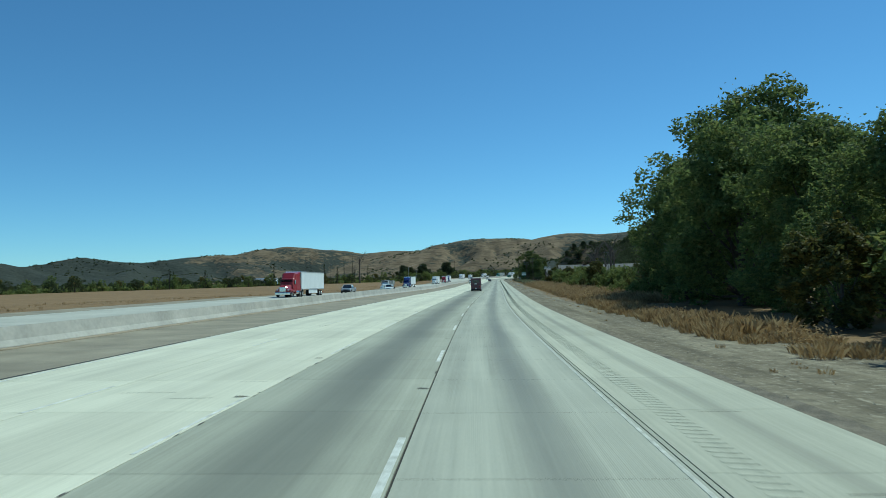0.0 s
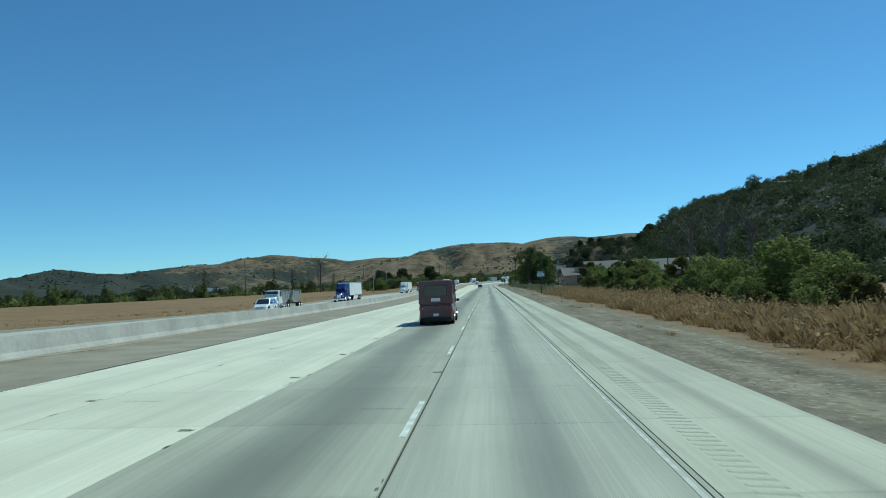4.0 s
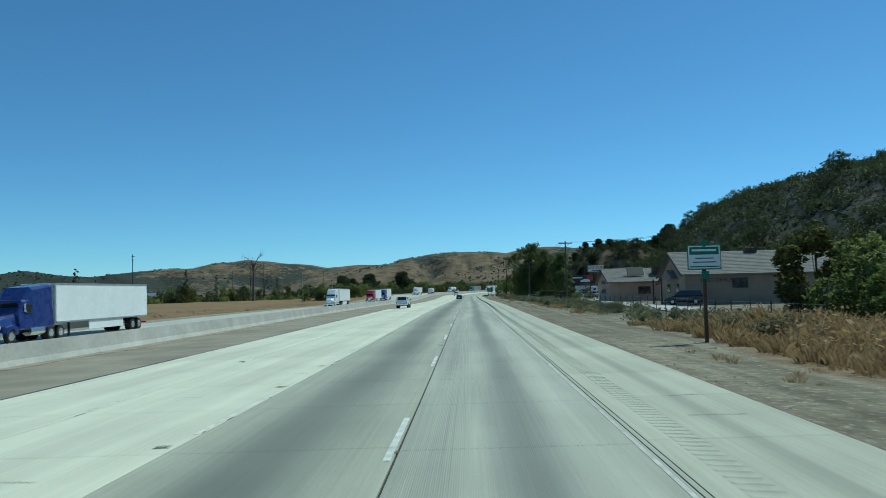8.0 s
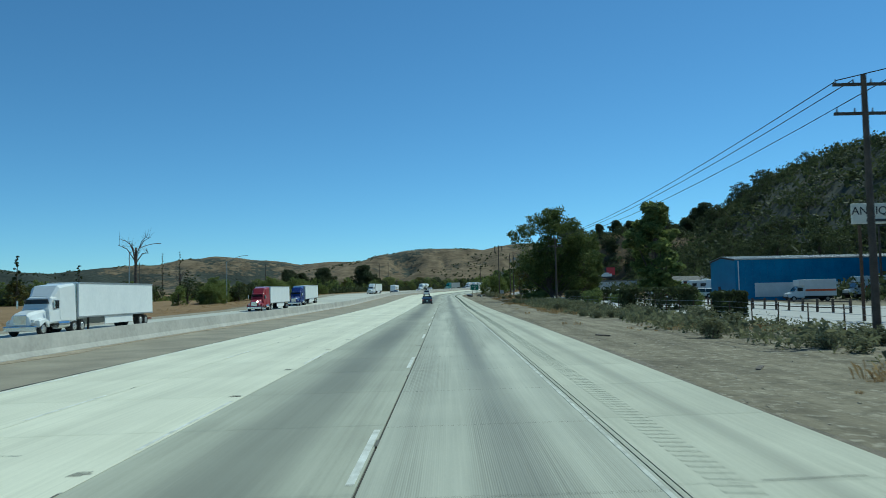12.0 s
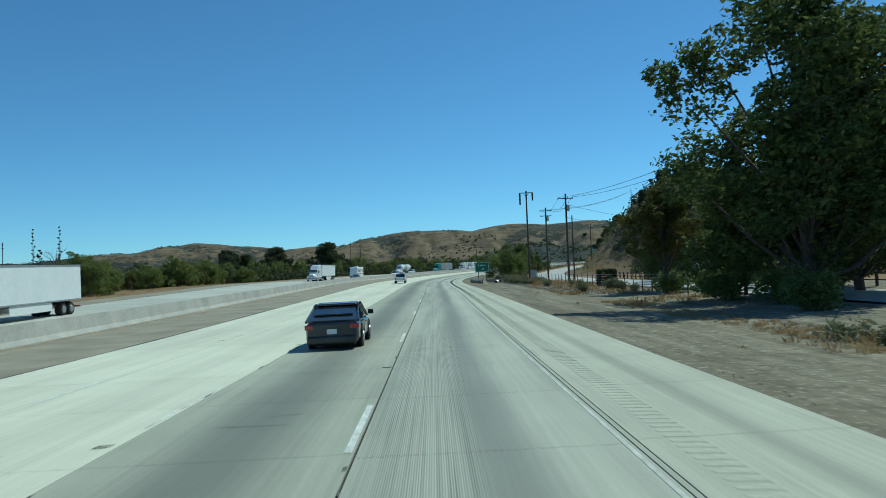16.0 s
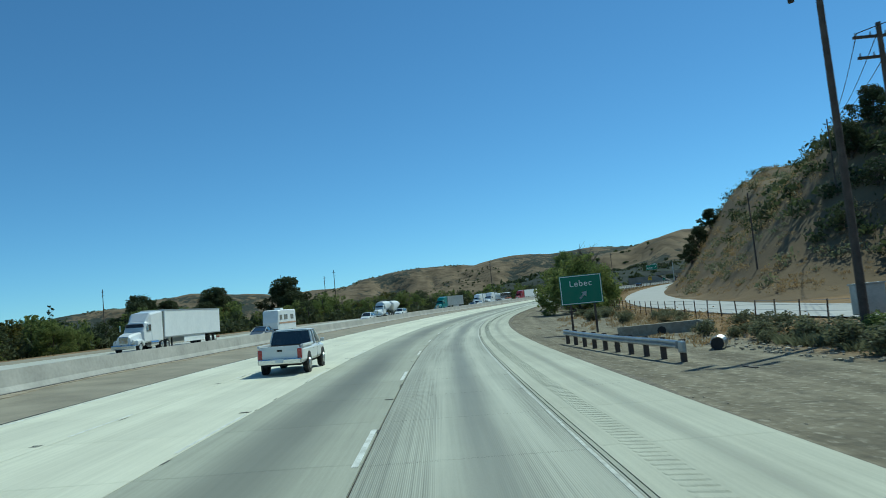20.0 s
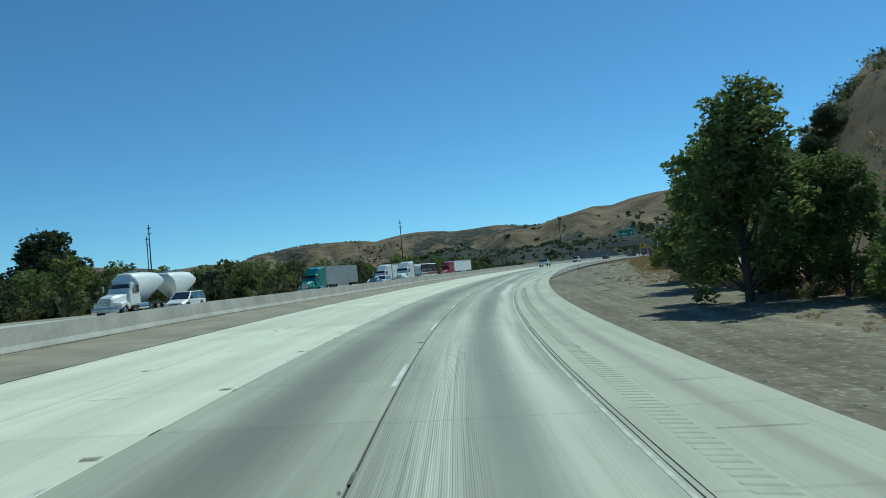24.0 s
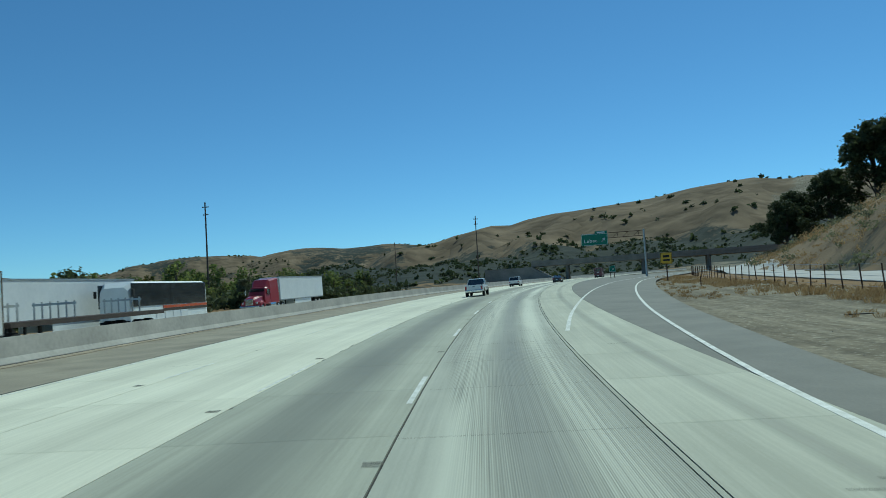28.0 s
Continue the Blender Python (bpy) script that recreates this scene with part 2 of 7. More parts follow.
def gloss(name, color, rough=0.35, metal=0.0, coat=0.4):
    m, n, l, b = shader(name, rough, metal)
    v = local(n)
    a = noise_node(n, l, 0.7, 4, v)
    dirt = tuple(0.86 * c + 0.025 for c in color)
    l.new(ramp_node(n, l, a, [(0.35, color), (0.8, dirt)]), b.inputs["Base Color"])
    b.inputs["Coat Weight"].default_value, b.inputs["Coat Roughness"].default_value = coat, 0.08
    l.new(math_node(n, l, 'MULTIPLY_ADD', a, 0.25, rough - 0.1), b.inputs["Roughness"])
    return m


def leaf_mat(name, dark, light, warm, through=0.35):
    m, n, l, b = shader(name, 0.7)
    b.inputs["Specular IOR Level"].default_value = 0.2
    v = local(n)
    a = noise_node(n, l, 1.6, 3, v)
    g = n.new("ShaderNodeNewGeometry")
    isl = g.outputs["Random Per Island"]
    f = math_node(n, l, 'ADD', math_node(n, l, 'MULTIPLY', a, 0.6), math_node(n, l, 'MULTIPLY', isl, 0.4))
    col = ramp_node(n, l, f, [(0.2, dark), (0.55, light), (0.9, warm)])
    l.new(col, b.inputs["Base Color"])
    t = n.new("ShaderNodeBsdfTranslucent")
    l.new(col, t.inputs["Color"])
    mx = n.new("ShaderNodeMixShader")
    mx.inputs[0].default_value = through
    l.new(b.outputs[0], mx.inputs[1])
    l.new(t.outputs[0], mx.inputs[2])
    l.new(mx.outputs[0], n["Material Output"].inputs[0])
    return m


def concrete_lane_mat(name, pale, dark, track, grooved, shift, mid=1.83, wide=1.1, wander=0.7, rough=0.85, worn_sheen=0.0):
    """Concrete: slab tone, tyre tracks down the lane, stains, ground-in grooves. UV: metres across and along."""
    m, n, l, b = shader(name, 0.85)
    uv = n.new("ShaderNodeUVMap").outputs[0]
    sep = n.new("ShaderNodeSeparateXYZ")
    l.new(uv, sep.inputs[0])
    u, v = sep.outputs[0], sep.outputs[1]
    st = n.new("ShaderNodeMapping")
    st.inputs["Scale"].default_value = (1.0, 0.035, 1)
    st.inputs["Location"].default_value = (shift, shift * 3, 0)
    l.new(uv, st.inputs[0])
    streak = noise_node(n, l, 0.5, 5, st.outputs[0])
    blot = noise_node(n, l, 3.2, 5, uv)
    grain = noise_node(n, l, 0.05, 3, uv)
    f = math_node(n, l, 'ADD', math_node(n, l, 'MULTIPLY', streak, 0.45), math_node(n, l, 'MULTIPLY', blot, 0.3))
    f = math_node(n, l, 'ADD', f, math_node(n, l, 'MULTIPLY', grain, 0.25))
    fine_map = n.new("ShaderNodeMapping")
    fine_map.inputs["Scale"].default_value = (1.0, 0.012, 1)
    l.new(uv, fine_map.inputs[0])
    fine = noise_node(n, l, 0.09, 3, fine_map.outputs[0])
    f = math_node(n, l, 'ADD', f, math_node(n, l, 'MULTIPLY_ADD', fine, 0.32 if grooved else 0.3, -0.16 if grooved else -0.15))
    col = ramp_node(n, l, f, [(0.37, dark), (0.63, pale)])
    # the oil and rubber band down the middle
    wob = math_node(n, l, 'MULTIPLY_ADD', noise_node(n, l, 30, 2, uv), wander, -wander / 2)
    d = math_node(n, l, 'ABSOLUTE', math_node(n, l, 'ADD', math_node(n, l, 'SUBTRACT', u, mid), wob), 0)
    band = n.new("ShaderNodeMapRange")
    band.interpolation_type = 'SMOOTHSTEP'
    l.new(d, band.inputs[0])
    for k, val in ((1, wide), (2, wide * 0.1), (3, 0.0), (4, track)):
        band.inputs[k].default_value = val
    bandf = math_node(n, l, 'MULTIPLY', band.outputs[0], math_node(n, l, 'MULTIPLY_ADD', noise_node(n, l, 24, 3, uv), 1.2, 0.3))
    col = mix_node(n, l, bandf, col, tuple(c * 0.42 for c in dark))
    # two polished wheel paths, worn paler, with sheen put into their colour
    for at in ((mid - 1.0, mid + 0.95) if worn_sheen else ()):
        dd = math_node(n, l, 'ABSOLUTE', math_node(n, l, 'ADD', math_node(n, l, 'SUBTRACT', u, at), wob), 0)
        pth = n.new("ShaderNodeMapRange")
        pth.interpolation_type = 'SMOOTHSTEP'
        l.new(dd, pth.inputs[0])
        for k, val in ((1, 0.52), (2, 0.08), (3, 0.0), (4, worn_sheen)):
            pth.inputs[k].default_value = val
        far_n = n.new("ShaderNodeMapping")
        far_n.inputs["Scale"].default_value = (0.3, 0.02, 1)
        far_n.inputs["Location"].default_value = (at * 9, 0, 0)
        l.new(uv, far_n.inputs[0])
        lit = math_node(n, l, 'MULTIPLY', pth.outputs[0], math_node(n, l, 'MULTIPLY_ADD', noise_node(n, l, 1.0, 3, far_n.outputs[0]), 1.6, -0.1))
        # painted sheen grows along the curve, where the road turns sunward
        sheen_rise = n.new("ShaderNodeMapRange")
        l.new(v, sheen_rise.inputs[0])
        for k, val in ((1, 590.0), (2, 690.0), (3, 0.28), (4, 1.0)):
            sheen_rise.inputs[k].default_value = val
        lit = math_node(n, l, 'MULTIPLY', lit, sheen_rise.outputs[0])
        col = mix_node(n, l, lit, col, tuple(min(0.8, c * 1.5) for c in pale))
    isl = n.new("ShaderNodeNewGeometry").outputs["Random Per Island"]
    tone = n.new("ShaderNodeHueSaturation")
    l.new(math_node(n, l, 'MULTIPLY_ADD', isl, 0.10, 0.95), tone.inputs["Value"])
    l.new(col, tone.inputs["Color"])
    col = tone.outputs[0]
    height = grain
    if grooved:
        comb = n.new("ShaderNodeMapping")
        comb.inputs["Scale"].default_value = (1.0, 0.0035, 1)
        l.new(uv, comb.inputs[0])
        teeth = n.new("ShaderNodeMapRange")
        l.new(noise_node(n, l, 0.045, 2, comb.outputs[0]), teeth.inputs[0])
        for k, val in ((1, 0.42), (2, 0.60), (3, 0.0), (4, 1.0)):
            teeth.inputs[k].default_value = val
        where = n.new("ShaderNodeMapRange")
        cells = n.new("ShaderNodeMapping")
        cells.inputs["Scale"].default_value = (0.55, 0.03, 1)
        l.new(uv, cells.inputs[0])
        l.new(noise_node(n, l, 1.0, 2, cells.outputs[0]), where.inputs[0])
        for k, val in ((1, 0.44), (2, 0.54), (3, 0.0), (4, 1.0)):
            where.inputs[k].default_value = val
        fresh = n.new("ShaderNodeMapRange")
        l.new(v, fresh.inputs[0])
        for k, val in ((1, 120.0), (2, 430.0), (3, 0.45), (4, 1.0)):
            fresh.inputs[k].default_value = val
        depth = math_node(n, l, 'MULTIPLY', where.outputs[0], math_node(n, l, 'MULTIPLY', fresh.outputs[0], math_node(n, l, 'MULTIPLY_ADD', fine, 1.6, 0.1)))
        saw = math_node(n, l, 'MULTIPLY_ADD', math_node(n, l, 'SINE', math_node(n, l, 'MULTIPLY', u, 2 * math.pi / 0.03)), 0.5, 0.5)
        cutv = math_node(n, l, 'ADD', math_node(n, l, 'MULTIPLY', saw, 0.75), math_node(n, l, 'MULTIPLY', teeth.outputs[0], 0.55))
        gv = math_node(n, l, 'MULTIPLY', cutv, depth)
        col = mix_node(n, l, math_node(n, l, 'MULTIPLY', gv, grooved), col, tuple(c * 0.45 for c in dark))
        height = math_node(n, l, 'SUBTRACT', grain, math_node(n, l, 'MULTIPLY', gv, 1.2))
    l.new(col, b.inputs["Base Color"])
    l.new(math_node(n, l, 'MULTIPLY_ADD', bandf, -0.2, rough), b.inputs["Roughness"])
    bump_to(n, l, b, height, 0.25, 0.006)
    return m


def ground_mat():
    """Dirt, dry grass and dark scrub by ground cover, with patches at several sizes."""
    m, n, l, b = shader("ground_cover", 0.95)
    b.inputs["Specular IOR Level"].default_value = 0.08
    at = n.new("ShaderNodeAttribute")
    at.attribute_name = "cover"
    sep = n.new("ShaderNodeSeparateColor")
    l.new(at.outputs["Color"], sep.inputs[0])
    big, mid, small, tiny = noise_node(n, l, 60, 6), noise_node(n, l, 9, 6), noise_node(n, l, 1.3, 6), noise_node(n, l, 0.16, 4)
    f = math_node(n, l, 'ADD', math_node(n, l, 'MULTIPLY', mid, 0.4), math_node(n, l, 'MULTIPLY', small, 0.6))
    dirt = ramp_node(n, l, f, [(0.3, (0.105, 0.088, 0.062)), (0.5, (0.25, 0.215, 0.152)), (0.7, (0.42, 0.37, 0.27))])
    way = n.new("ShaderNodeAttribute")
    way.attribute_name = "way"
    wm = n.new("ShaderNodeMapping")
    wm.inputs["Scale"].default_value = (1.0, 0.045, 1)
    l.new(way.outputs["Vector"], wm.inputs[0])
    rut = noise_node(n, l, 0.9, 5, wm.outputs[0], 0.6)
    dirt = mix_node(n, l, 0.55, dirt, ramp_node(n, l, rut, [(0.34, (0.105, 0.092, 0.068)), (0.52, (0.26, 0.23, 0.165)), (0.68, (0.43, 0.385, 0.285))]))
    dirt = mix_node(n, l, math_node(n, l, 'MULTIPLY', tiny, 0.5), dirt, (0.085, 0.074, 0.058))
    for size, lo, hi, amount, tone in ((0.5, 0.52, 0.66, 0.55, (0.10, 0.09, 0.07)), (0.22, 0.56, 0.66, 0.5, (0.47, 0.43, 0.34)), (3.2, 0.54, 0.68, 0.5, (0.115, 0.10, 0.076))):
        clod = n.new("ShaderNodeMapRange")
        l.new(noise_node(n, l, size, 5), clod.inputs[0])
        clod.inputs[1].default_value, clod.inputs[2].default_value, clod.inputs[4].default_value = lo, hi, amount
        dirt = mix_node(n, l, clod.outputs[0], dirt, tone)
    gold = ramp_node(n, l, f, [(0.3, (0.165, 0.105, 0.055)), (0.55, (0.26, 0.172, 0.09)), (0.78, (0.34, 0.235, 0.13))])
    g2 = ramp_node(n, l, big, [(0.35, (0.10, 0.077, 0.050)), (0.65, (0.21, 0.162, 0.106))])
    gold = mix_node(n, l, math_node(n, l, 'MULTIPLY_ADD', sep.outputs[1], 0.75, 0.2), gold, g2)
    # scrub leans blue-grey: distance haze on the hills put into its colour
    scrub = ramp_node(n, l, f, [(0.3, (0.027, 0.034, 0.030)), (0.7, (0.07, 0.076, 0.062))])
    k = n.new("ShaderNodeMapRange")
    l.new(math_node(n, l, 'ADD', sep.outputs[0], math_node(n, l, 'MULTIPLY_ADD', mid, 0.8, -0.4)), k.inputs[0])
    k.inputs[1].default_value, k.inputs[2].default_value = 0.35, 0.65
    col = mix_node(n, l, k.outputs[0], gold, dirt)
    k2 = n.new("ShaderNodeMapRange")
    pat = math_node(n, l, 'ADD', math_node(n, l, 'MULTIPLY', noise_node(n, l, 26, 8, None, 0.7), 0.6), math_node(n, l, 'MULTIPLY', noise_node(n, l, 150, 4), 0.4))
    l.new(math_node(n, l, 'ADD', sep.outputs[2], math_node(n, l, 'MULTIPLY_ADD', pat, 3.0, -1.5)), k2.inputs[0])
    k2.inputs[1].default_value, k2.inputs[2].default_value = 0.42, 0.62
    col = mix_node(n, l, k2.outputs[0], col, scrub)
    l.new(col, b.inputs["Base Color"])
    relief = math_node(n, l, 'ADD', math_node(n, l, 'MULTIPLY', small, 0.8), math_node(n, l, 'MULTIPLY', tiny, 0.3))
    # gullies on the open hillsides
    gully = math_node(n, l, 'ABSOLUTE', math_node(n, l, 'SUBTRACT', noise_node(n, l, 75, 2), 0.5), 0)
    relief = math_node(n, l, 'ADD', relief, math_node(n, l, 'MULTIPLY', math_node(n, l, 'MULTIPLY', gully, 130.0), sep.outputs[1]))
    bump_to(n, l, b, relief, 0.85, 0.14)
    return m


GROUND = ground_mat()
LANE_CAM = concrete_lane_mat("lane_concrete_grooved", (0.45, 0.45, 0.36), (0.33, 0.33, 0.265), 0.65, 0.6, 0.0, 1.95, 0.7, 0.5, 0.76, 0.8)
LANE_GREY = concrete_lane_mat("lane_concrete_grey", (0.42, 0.42, 0.33), (0.30, 0.30, 0.235), 0.8, 0.0, 11.0, 1.83, 1.45)
LANE_PALE = concrete_lane_mat("lane_concrete_pale", (0.70, 0.685, 0.54), (0.55, 0.54, 0.42), 0.16, 0.0, 23.0)
SHOULDER = concrete_lane_mat("shoulder_concrete", (0.50, 0.495, 0.387), (0.37, 0.366, 0.285), 0.5, 0.0, 41.0, 1.62, 0.34, 0.2)
ASPHALT = worn("old_asphalt", (0.18, 0.157, 0.113), (0.35, 0.31, 0.225), 2.6, 0.9, 0, 0.4, 0.01, 0.05, own=False)
WINDROW = worn("blown_dirt", (0.20, 0.165, 0.115), (0.40, 0.335, 0.24), 0.9, 0.95, 0, 0.7, 0.03, 0.09, own=False)
EDGE_GRAVEL_SHADE = worn("edge_gravel_shade", (0.08, 0.068, 0.05), (0.24, 0.205, 0.15), 0.5, 0.95, 0, 0.8, 0.03, 0.05, own=False)
DARK_JOINT = worn("joint_sealant", (0.025, 0.024, 0.022), (0.05, 0.048, 0.044), 0.5, 0.9, own=False)
PAINT_WHITE = worn("road_paint", (0.40, 0.40, 0.335), (0.82, 0.82, 0.77), 0.35, 0.7, 0, 0.2, 0.003, own=False)
SCAR = worn("pavement_scar", (0.06, 0.058, 0.05), (0.17, 0.165, 0.135), 0.25, 0.9, own=False)
PAINT_FADED = worn("faded_road_paint", (0.30, 0.30, 0.245), (0.66, 0.66, 0.59), 0.3, 0.75, 0, 0.2, 0.003, own=False)
WALL_CONC = worn("barrier_concrete", (0.30, 0.29, 0.26), (0.50, 0.48, 0.43), 2.2, 0.9, 0, 0.4, 0.02, 0.2, own=False)
OPP_ROAD = worn("far_carriageway_concrete", (0.36, 0.355, 0.30), (0.52, 0.51, 0.44), 6.0, 0.85, 0, 0.2, 0.01, 0.5, own=False)
RAMP_ASPHALT = worn("grey_asphalt", (0.13, 0.126, 0.108), (0.21, 0.203, 0.17), 2.4, 0.85, 0, 0.4, 0.01, 0.06, own=False)
STONE = worn("grey_brown_stone", (0.24, 0.205, 0.15), (0.46, 0.41, 0.32), 0.3, 0.95, 0, 0.5, 0.02, 0.05, own=False)
BARK = worn("bark", (0.05, 0.04, 0.032), (0.14, 0.11, 0.085), 0.35, 0.95, 0, 0.8, 0.03, 0.05)
DEADWOOD = worn("dead_wood", (0.06, 0.05, 0.042), (0.17, 0.14, 0.115), 0.3, 0.9, 0, 0.6, 0.02, 0.04)
LEAF_DEEP = leaf_mat("leaves_deep_green", (0.075, 0.105, 0.036), (0.175, 0.22, 0.07), (0.34, 0.32, 0.11), 0.5)
LEAF_MID = leaf_mat("leaves_mid_green", (0.078, 0.105, 0.033), (0.195, 0.235, 0.072), (0.36, 0.335, 0.11), 0.55)
LEAF_COTTON = leaf_mat("leaves_cottonwood", (0.05, 0.07, 0.024), (0.115, 0.15, 0.045), (0.27, 0.25, 0.08), 0.4)
LEAF_YELLOW = leaf_mat("leaves_turning", (0.04, 0.05, 0.016), (0.13, 0.125, 0.035), (0.30, 0.22, 0.055))
LEAF_OAK = leaf_mat("leaves_oak", (0.034, 0.044, 0.022), (0.075, 0.092, 0.04), (0.135, 0.138, 0.062), 0.38)
LEAF_SAGE = leaf_mat("leaves_sage", (0.095, 0.104, 0.06), (0.20, 0.205, 0.115), (0.33, 0.30, 0.165), 0.42)
STRAW = leaf_mat("dry_grass", (0.21, 0.135, 0.062), (0.40, 0.275, 0.135), (0.56, 0.43, 0.24), 0.4)
POLE_WOOD = worn("pole_wood", (0.055, 0.042, 0.033), (0.13, 0.10, 0.08), 0.5, 0.9, 0, 0.5, 0.01)
STEEL = worn("galvanised_steel", (0.36, 0.37, 0.37), (0.55, 0.56, 0.55), 0.5, 0.45, 0.85, 0.1, 0.002)
RUST = worn("rusty_steel", (0.07, 0.045, 0.03), (0.16, 0.10, 0.065), 0.4, 0.8, 0.4)
SIGN_GREEN = gloss("sign_green", (0.005, 0.16, 0.085), 0.45, 0, 0.1)
SIGN_WHITE = gloss("sign_white", (0.80, 0.82, 0.80), 0.5, 0, 0.1)
SIGN_YELLOW = gloss("sign_yellow", (0.75, 0.46, 0.02), 0.5, 0, 0.1)


# ---- building helpers ----
def thing(name, label, category, group="", kind="", at=None):
    ob = tagged(new(name), label, category, group, kind)
    if at is not None:
        ob.matrix_world = at
    return ob


def part(name, bm, material, parent=None, label=""):
    me = bpy.data.meshes.new(name)
    bm.normal_update()
    bm.to_mesh(me)
    bm.free()
    me.materials.append(material)
    ob = new(name, me)
    ob.parent = parent
    if label:
        ob["label"] = label
    return ob


def mesh_part(name, verts, faces, material, parent=None, label="", smooth=False):
    me = bpy.data.meshes.new(name)
    me.from_pydata([tuple(v) for v in verts], [], [tuple(f) for f in faces])
    me.update()
    me.materials.append(material)
    if smooth:
        me.polygons.foreach_set("use_smooth", [True] * len(me.polygons))
    ob = new(name, me)
    ob.parent = parent
    if label:
        ob["label"] = label
    return ob


def add_box(bm, c, size, turn=0.0, bevel=0.0, tilt=None):
    m = Matrix.Translation(c) @ (tilt if tilt is not None else Matrix.Rotation(turn, 4, 'Z')) @ Matrix.Diagonal((*size, 1))
    r = bmesh.ops.create_cube(bm, size=1.0, matrix=m)
    if bevel:
        es = list({e for v in r["verts"] for e in v.link_edges})
        bmesh.ops.bevel(bm, geom=es, offset=bevel, segments=2, affect='EDGES', profile=0.6)
    return r["verts"]


def add_tube(bm, a, b, r1, r2=None, sides=8, caps=True):
    a, b = Vector(a), Vector(b)
    d = b - a
    m = Matrix.Translation((a + b) / 2) @ d.to_track_quat('Z', 'Y').to_matrix().to_4x4()
    bmesh.ops.create_cone(bm, cap_ends=caps, segments=sides, radius1=r1, radius2=r1 if r2 is None else r2, depth=d.length, matrix=m)


def boxed(name, c, size, material, parent, label="", bevel=0.0, turn=0.0):
    bm = bmesh.new()
    add_box(bm, c, size, turn, bevel)
    return part(name, bm, material, parent, label)


def tubed(name, a, b, r1, material, parent, r2=None, sides=8, label=""):
    bm = bmesh.new()
    add_tube(bm, a, b, r1, r2, sides)
    return part(name, bm, material, parent, label)


def written(name, words, size, material, parent, m, depth=0.006, align='CENTER', spacing=1.0):
    cu = bpy.data.curves.new(name, 'FONT')
    cu.body, cu.size, cu.extrude, cu.align_x, cu.align_y, cu.space_character = words, size, depth, align, 'CENTER', spacing
    tmp = bpy.data.objects.new(name, cu)
    scene.collection.objects.link(tmp)
    me = bpy.data.meshes.new_from_object(tmp.evaluated_get(bpy.context.evaluated_depsgraph_get()))
    bpy.data.objects.remove(tmp)
    me.materials.clear()
    me.materials.append(material)
    ob = new(name, me)
    ob.parent = parent
    ob.matrix_basis = m
    return ob


def road_turn(s):
    return -heading(s)


def placed(s, lat, up=0.0, turn=0.0, ground=True):
    p = beside(s, lat, up) if ground else on_road(s, lat, up)
    return Matrix.Translation(p) @ Matrix.Rotation(road_turn(s) + turn, 4, 'Z')


def strip(name, s0, s1, a, b, up, material, parent, step=4.0, thick=0.1, gap=0.0, piece=None, label="", cross=1):
    """A ribbon of pavement between offsets a and b (numbers, or functions of s), solid, with UVs in metres."""
    bm = bmesh.new()
    uv = bm.loops.layers.uv.new("UVMap")
    fa = a if callable(a) else (lambda s: a)
    fb = b if callable(b) else (lambda s: b)
    n = max(1, round((s1 - s0) / (piece or step)))
    rows = np.linspace(s0, s1, n + 1)
    prev = None
    for i in range(n):
        ends = (rows[i] + gap / 2, rows[i + 1] - gap / 2) if piece else (rows[i], rows[i + 1])
        vs = []
        for k, s in enumerate(ends):
            if not piece and prev is not None and k == 0:
                vs.append(prev)
                continue
            line = []
            for j in range(cross + 1):
                lat = fa(s) + (fb(s) - fa(s)) * j / cross
                line.append((bm.verts.new(on_road(s, lat, up)), lat - fa(s), s))
            low = [bm.verts.new(on_road(s, fa(s), up - thick)), bm.verts.new(on_road(s, fb(s), up - thick))]
            vs.append((line, low))
        prev = vs[1]
        (l0, w0), (l1, w1) = vs
        for j in range(cross):
            f = bm.faces.new((l0[j][0], l0[j + 1][0], l1[j + 1][0], l1[j][0]))
            for lp, src in zip(f.loops, (l0[j], l0[j + 1], l1[j + 1], l1[j])):
                lp[uv].uv = (src[1], src[2])
        bm.faces.new((w0[0], l0[0][0], l1[0][0], w1[0]))
        bm.faces.new((l0[-1][0], w0[1], w1[1], l1[-1][0]))
        if piece:
            bm.faces.new((w0[1], l0[-1][0], l0[0][0], w0[0]))
            bm.faces.new((w1[0], l1[0][0], l1[-1][0], w1[1]))
    return part(name, bm, material, parent, label)


# ---- the ground: one sheet out to the hills ----
def lines(lo, d0, d1, hi, fine, grow=1.22):
    mid = list(np.arange(d0, d1 + 0.1, fine))
    a, step = [], fine
    v = d0
    while v > lo:
        step = min(step * grow, 38)
        v -= step
        a.append(v)
    b, step, v = [], fine, d1
    while v < hi:
        step = min(step * grow, 38)
        v += step
        b.append(v)
    return np.array(a[::-1] + mid + b)


gx, gy = lines(-5600, -60, 260, 5200, 4.0), lines(-1200, -30, 1010, 5600, 4.0)
GX, GY = np.meshgrid(gx, gy)
fx, fy = GX.ravel(), GY.ravel()
fz = land(fx, fy)
nx, ny = len(gx), len(gy)
quad = [(j * nx + i, j * nx + i + 1, (j + 1) * nx + i + 1, (j + 1) * nx + i) for j in range(ny - 1) for i in range(nx - 1)]
ground = mesh_part("ground", np.column_stack([fx, fy, fz]).tolist(), quad, GROUND, smooth=True)
tagged(ground, "dusty verge, dry golden grassland and scrub-covered hills", "ground", kind="structure")
gs, gl = along(fx, fy)
way = ground.data.attributes.new("way", 'FLOAT_VECTOR', 'POINT')
way.data.foreach_set("vector", np.column_stack([gl, gs, np.zeros(len(gl))]).ravel().astype(np.float32))
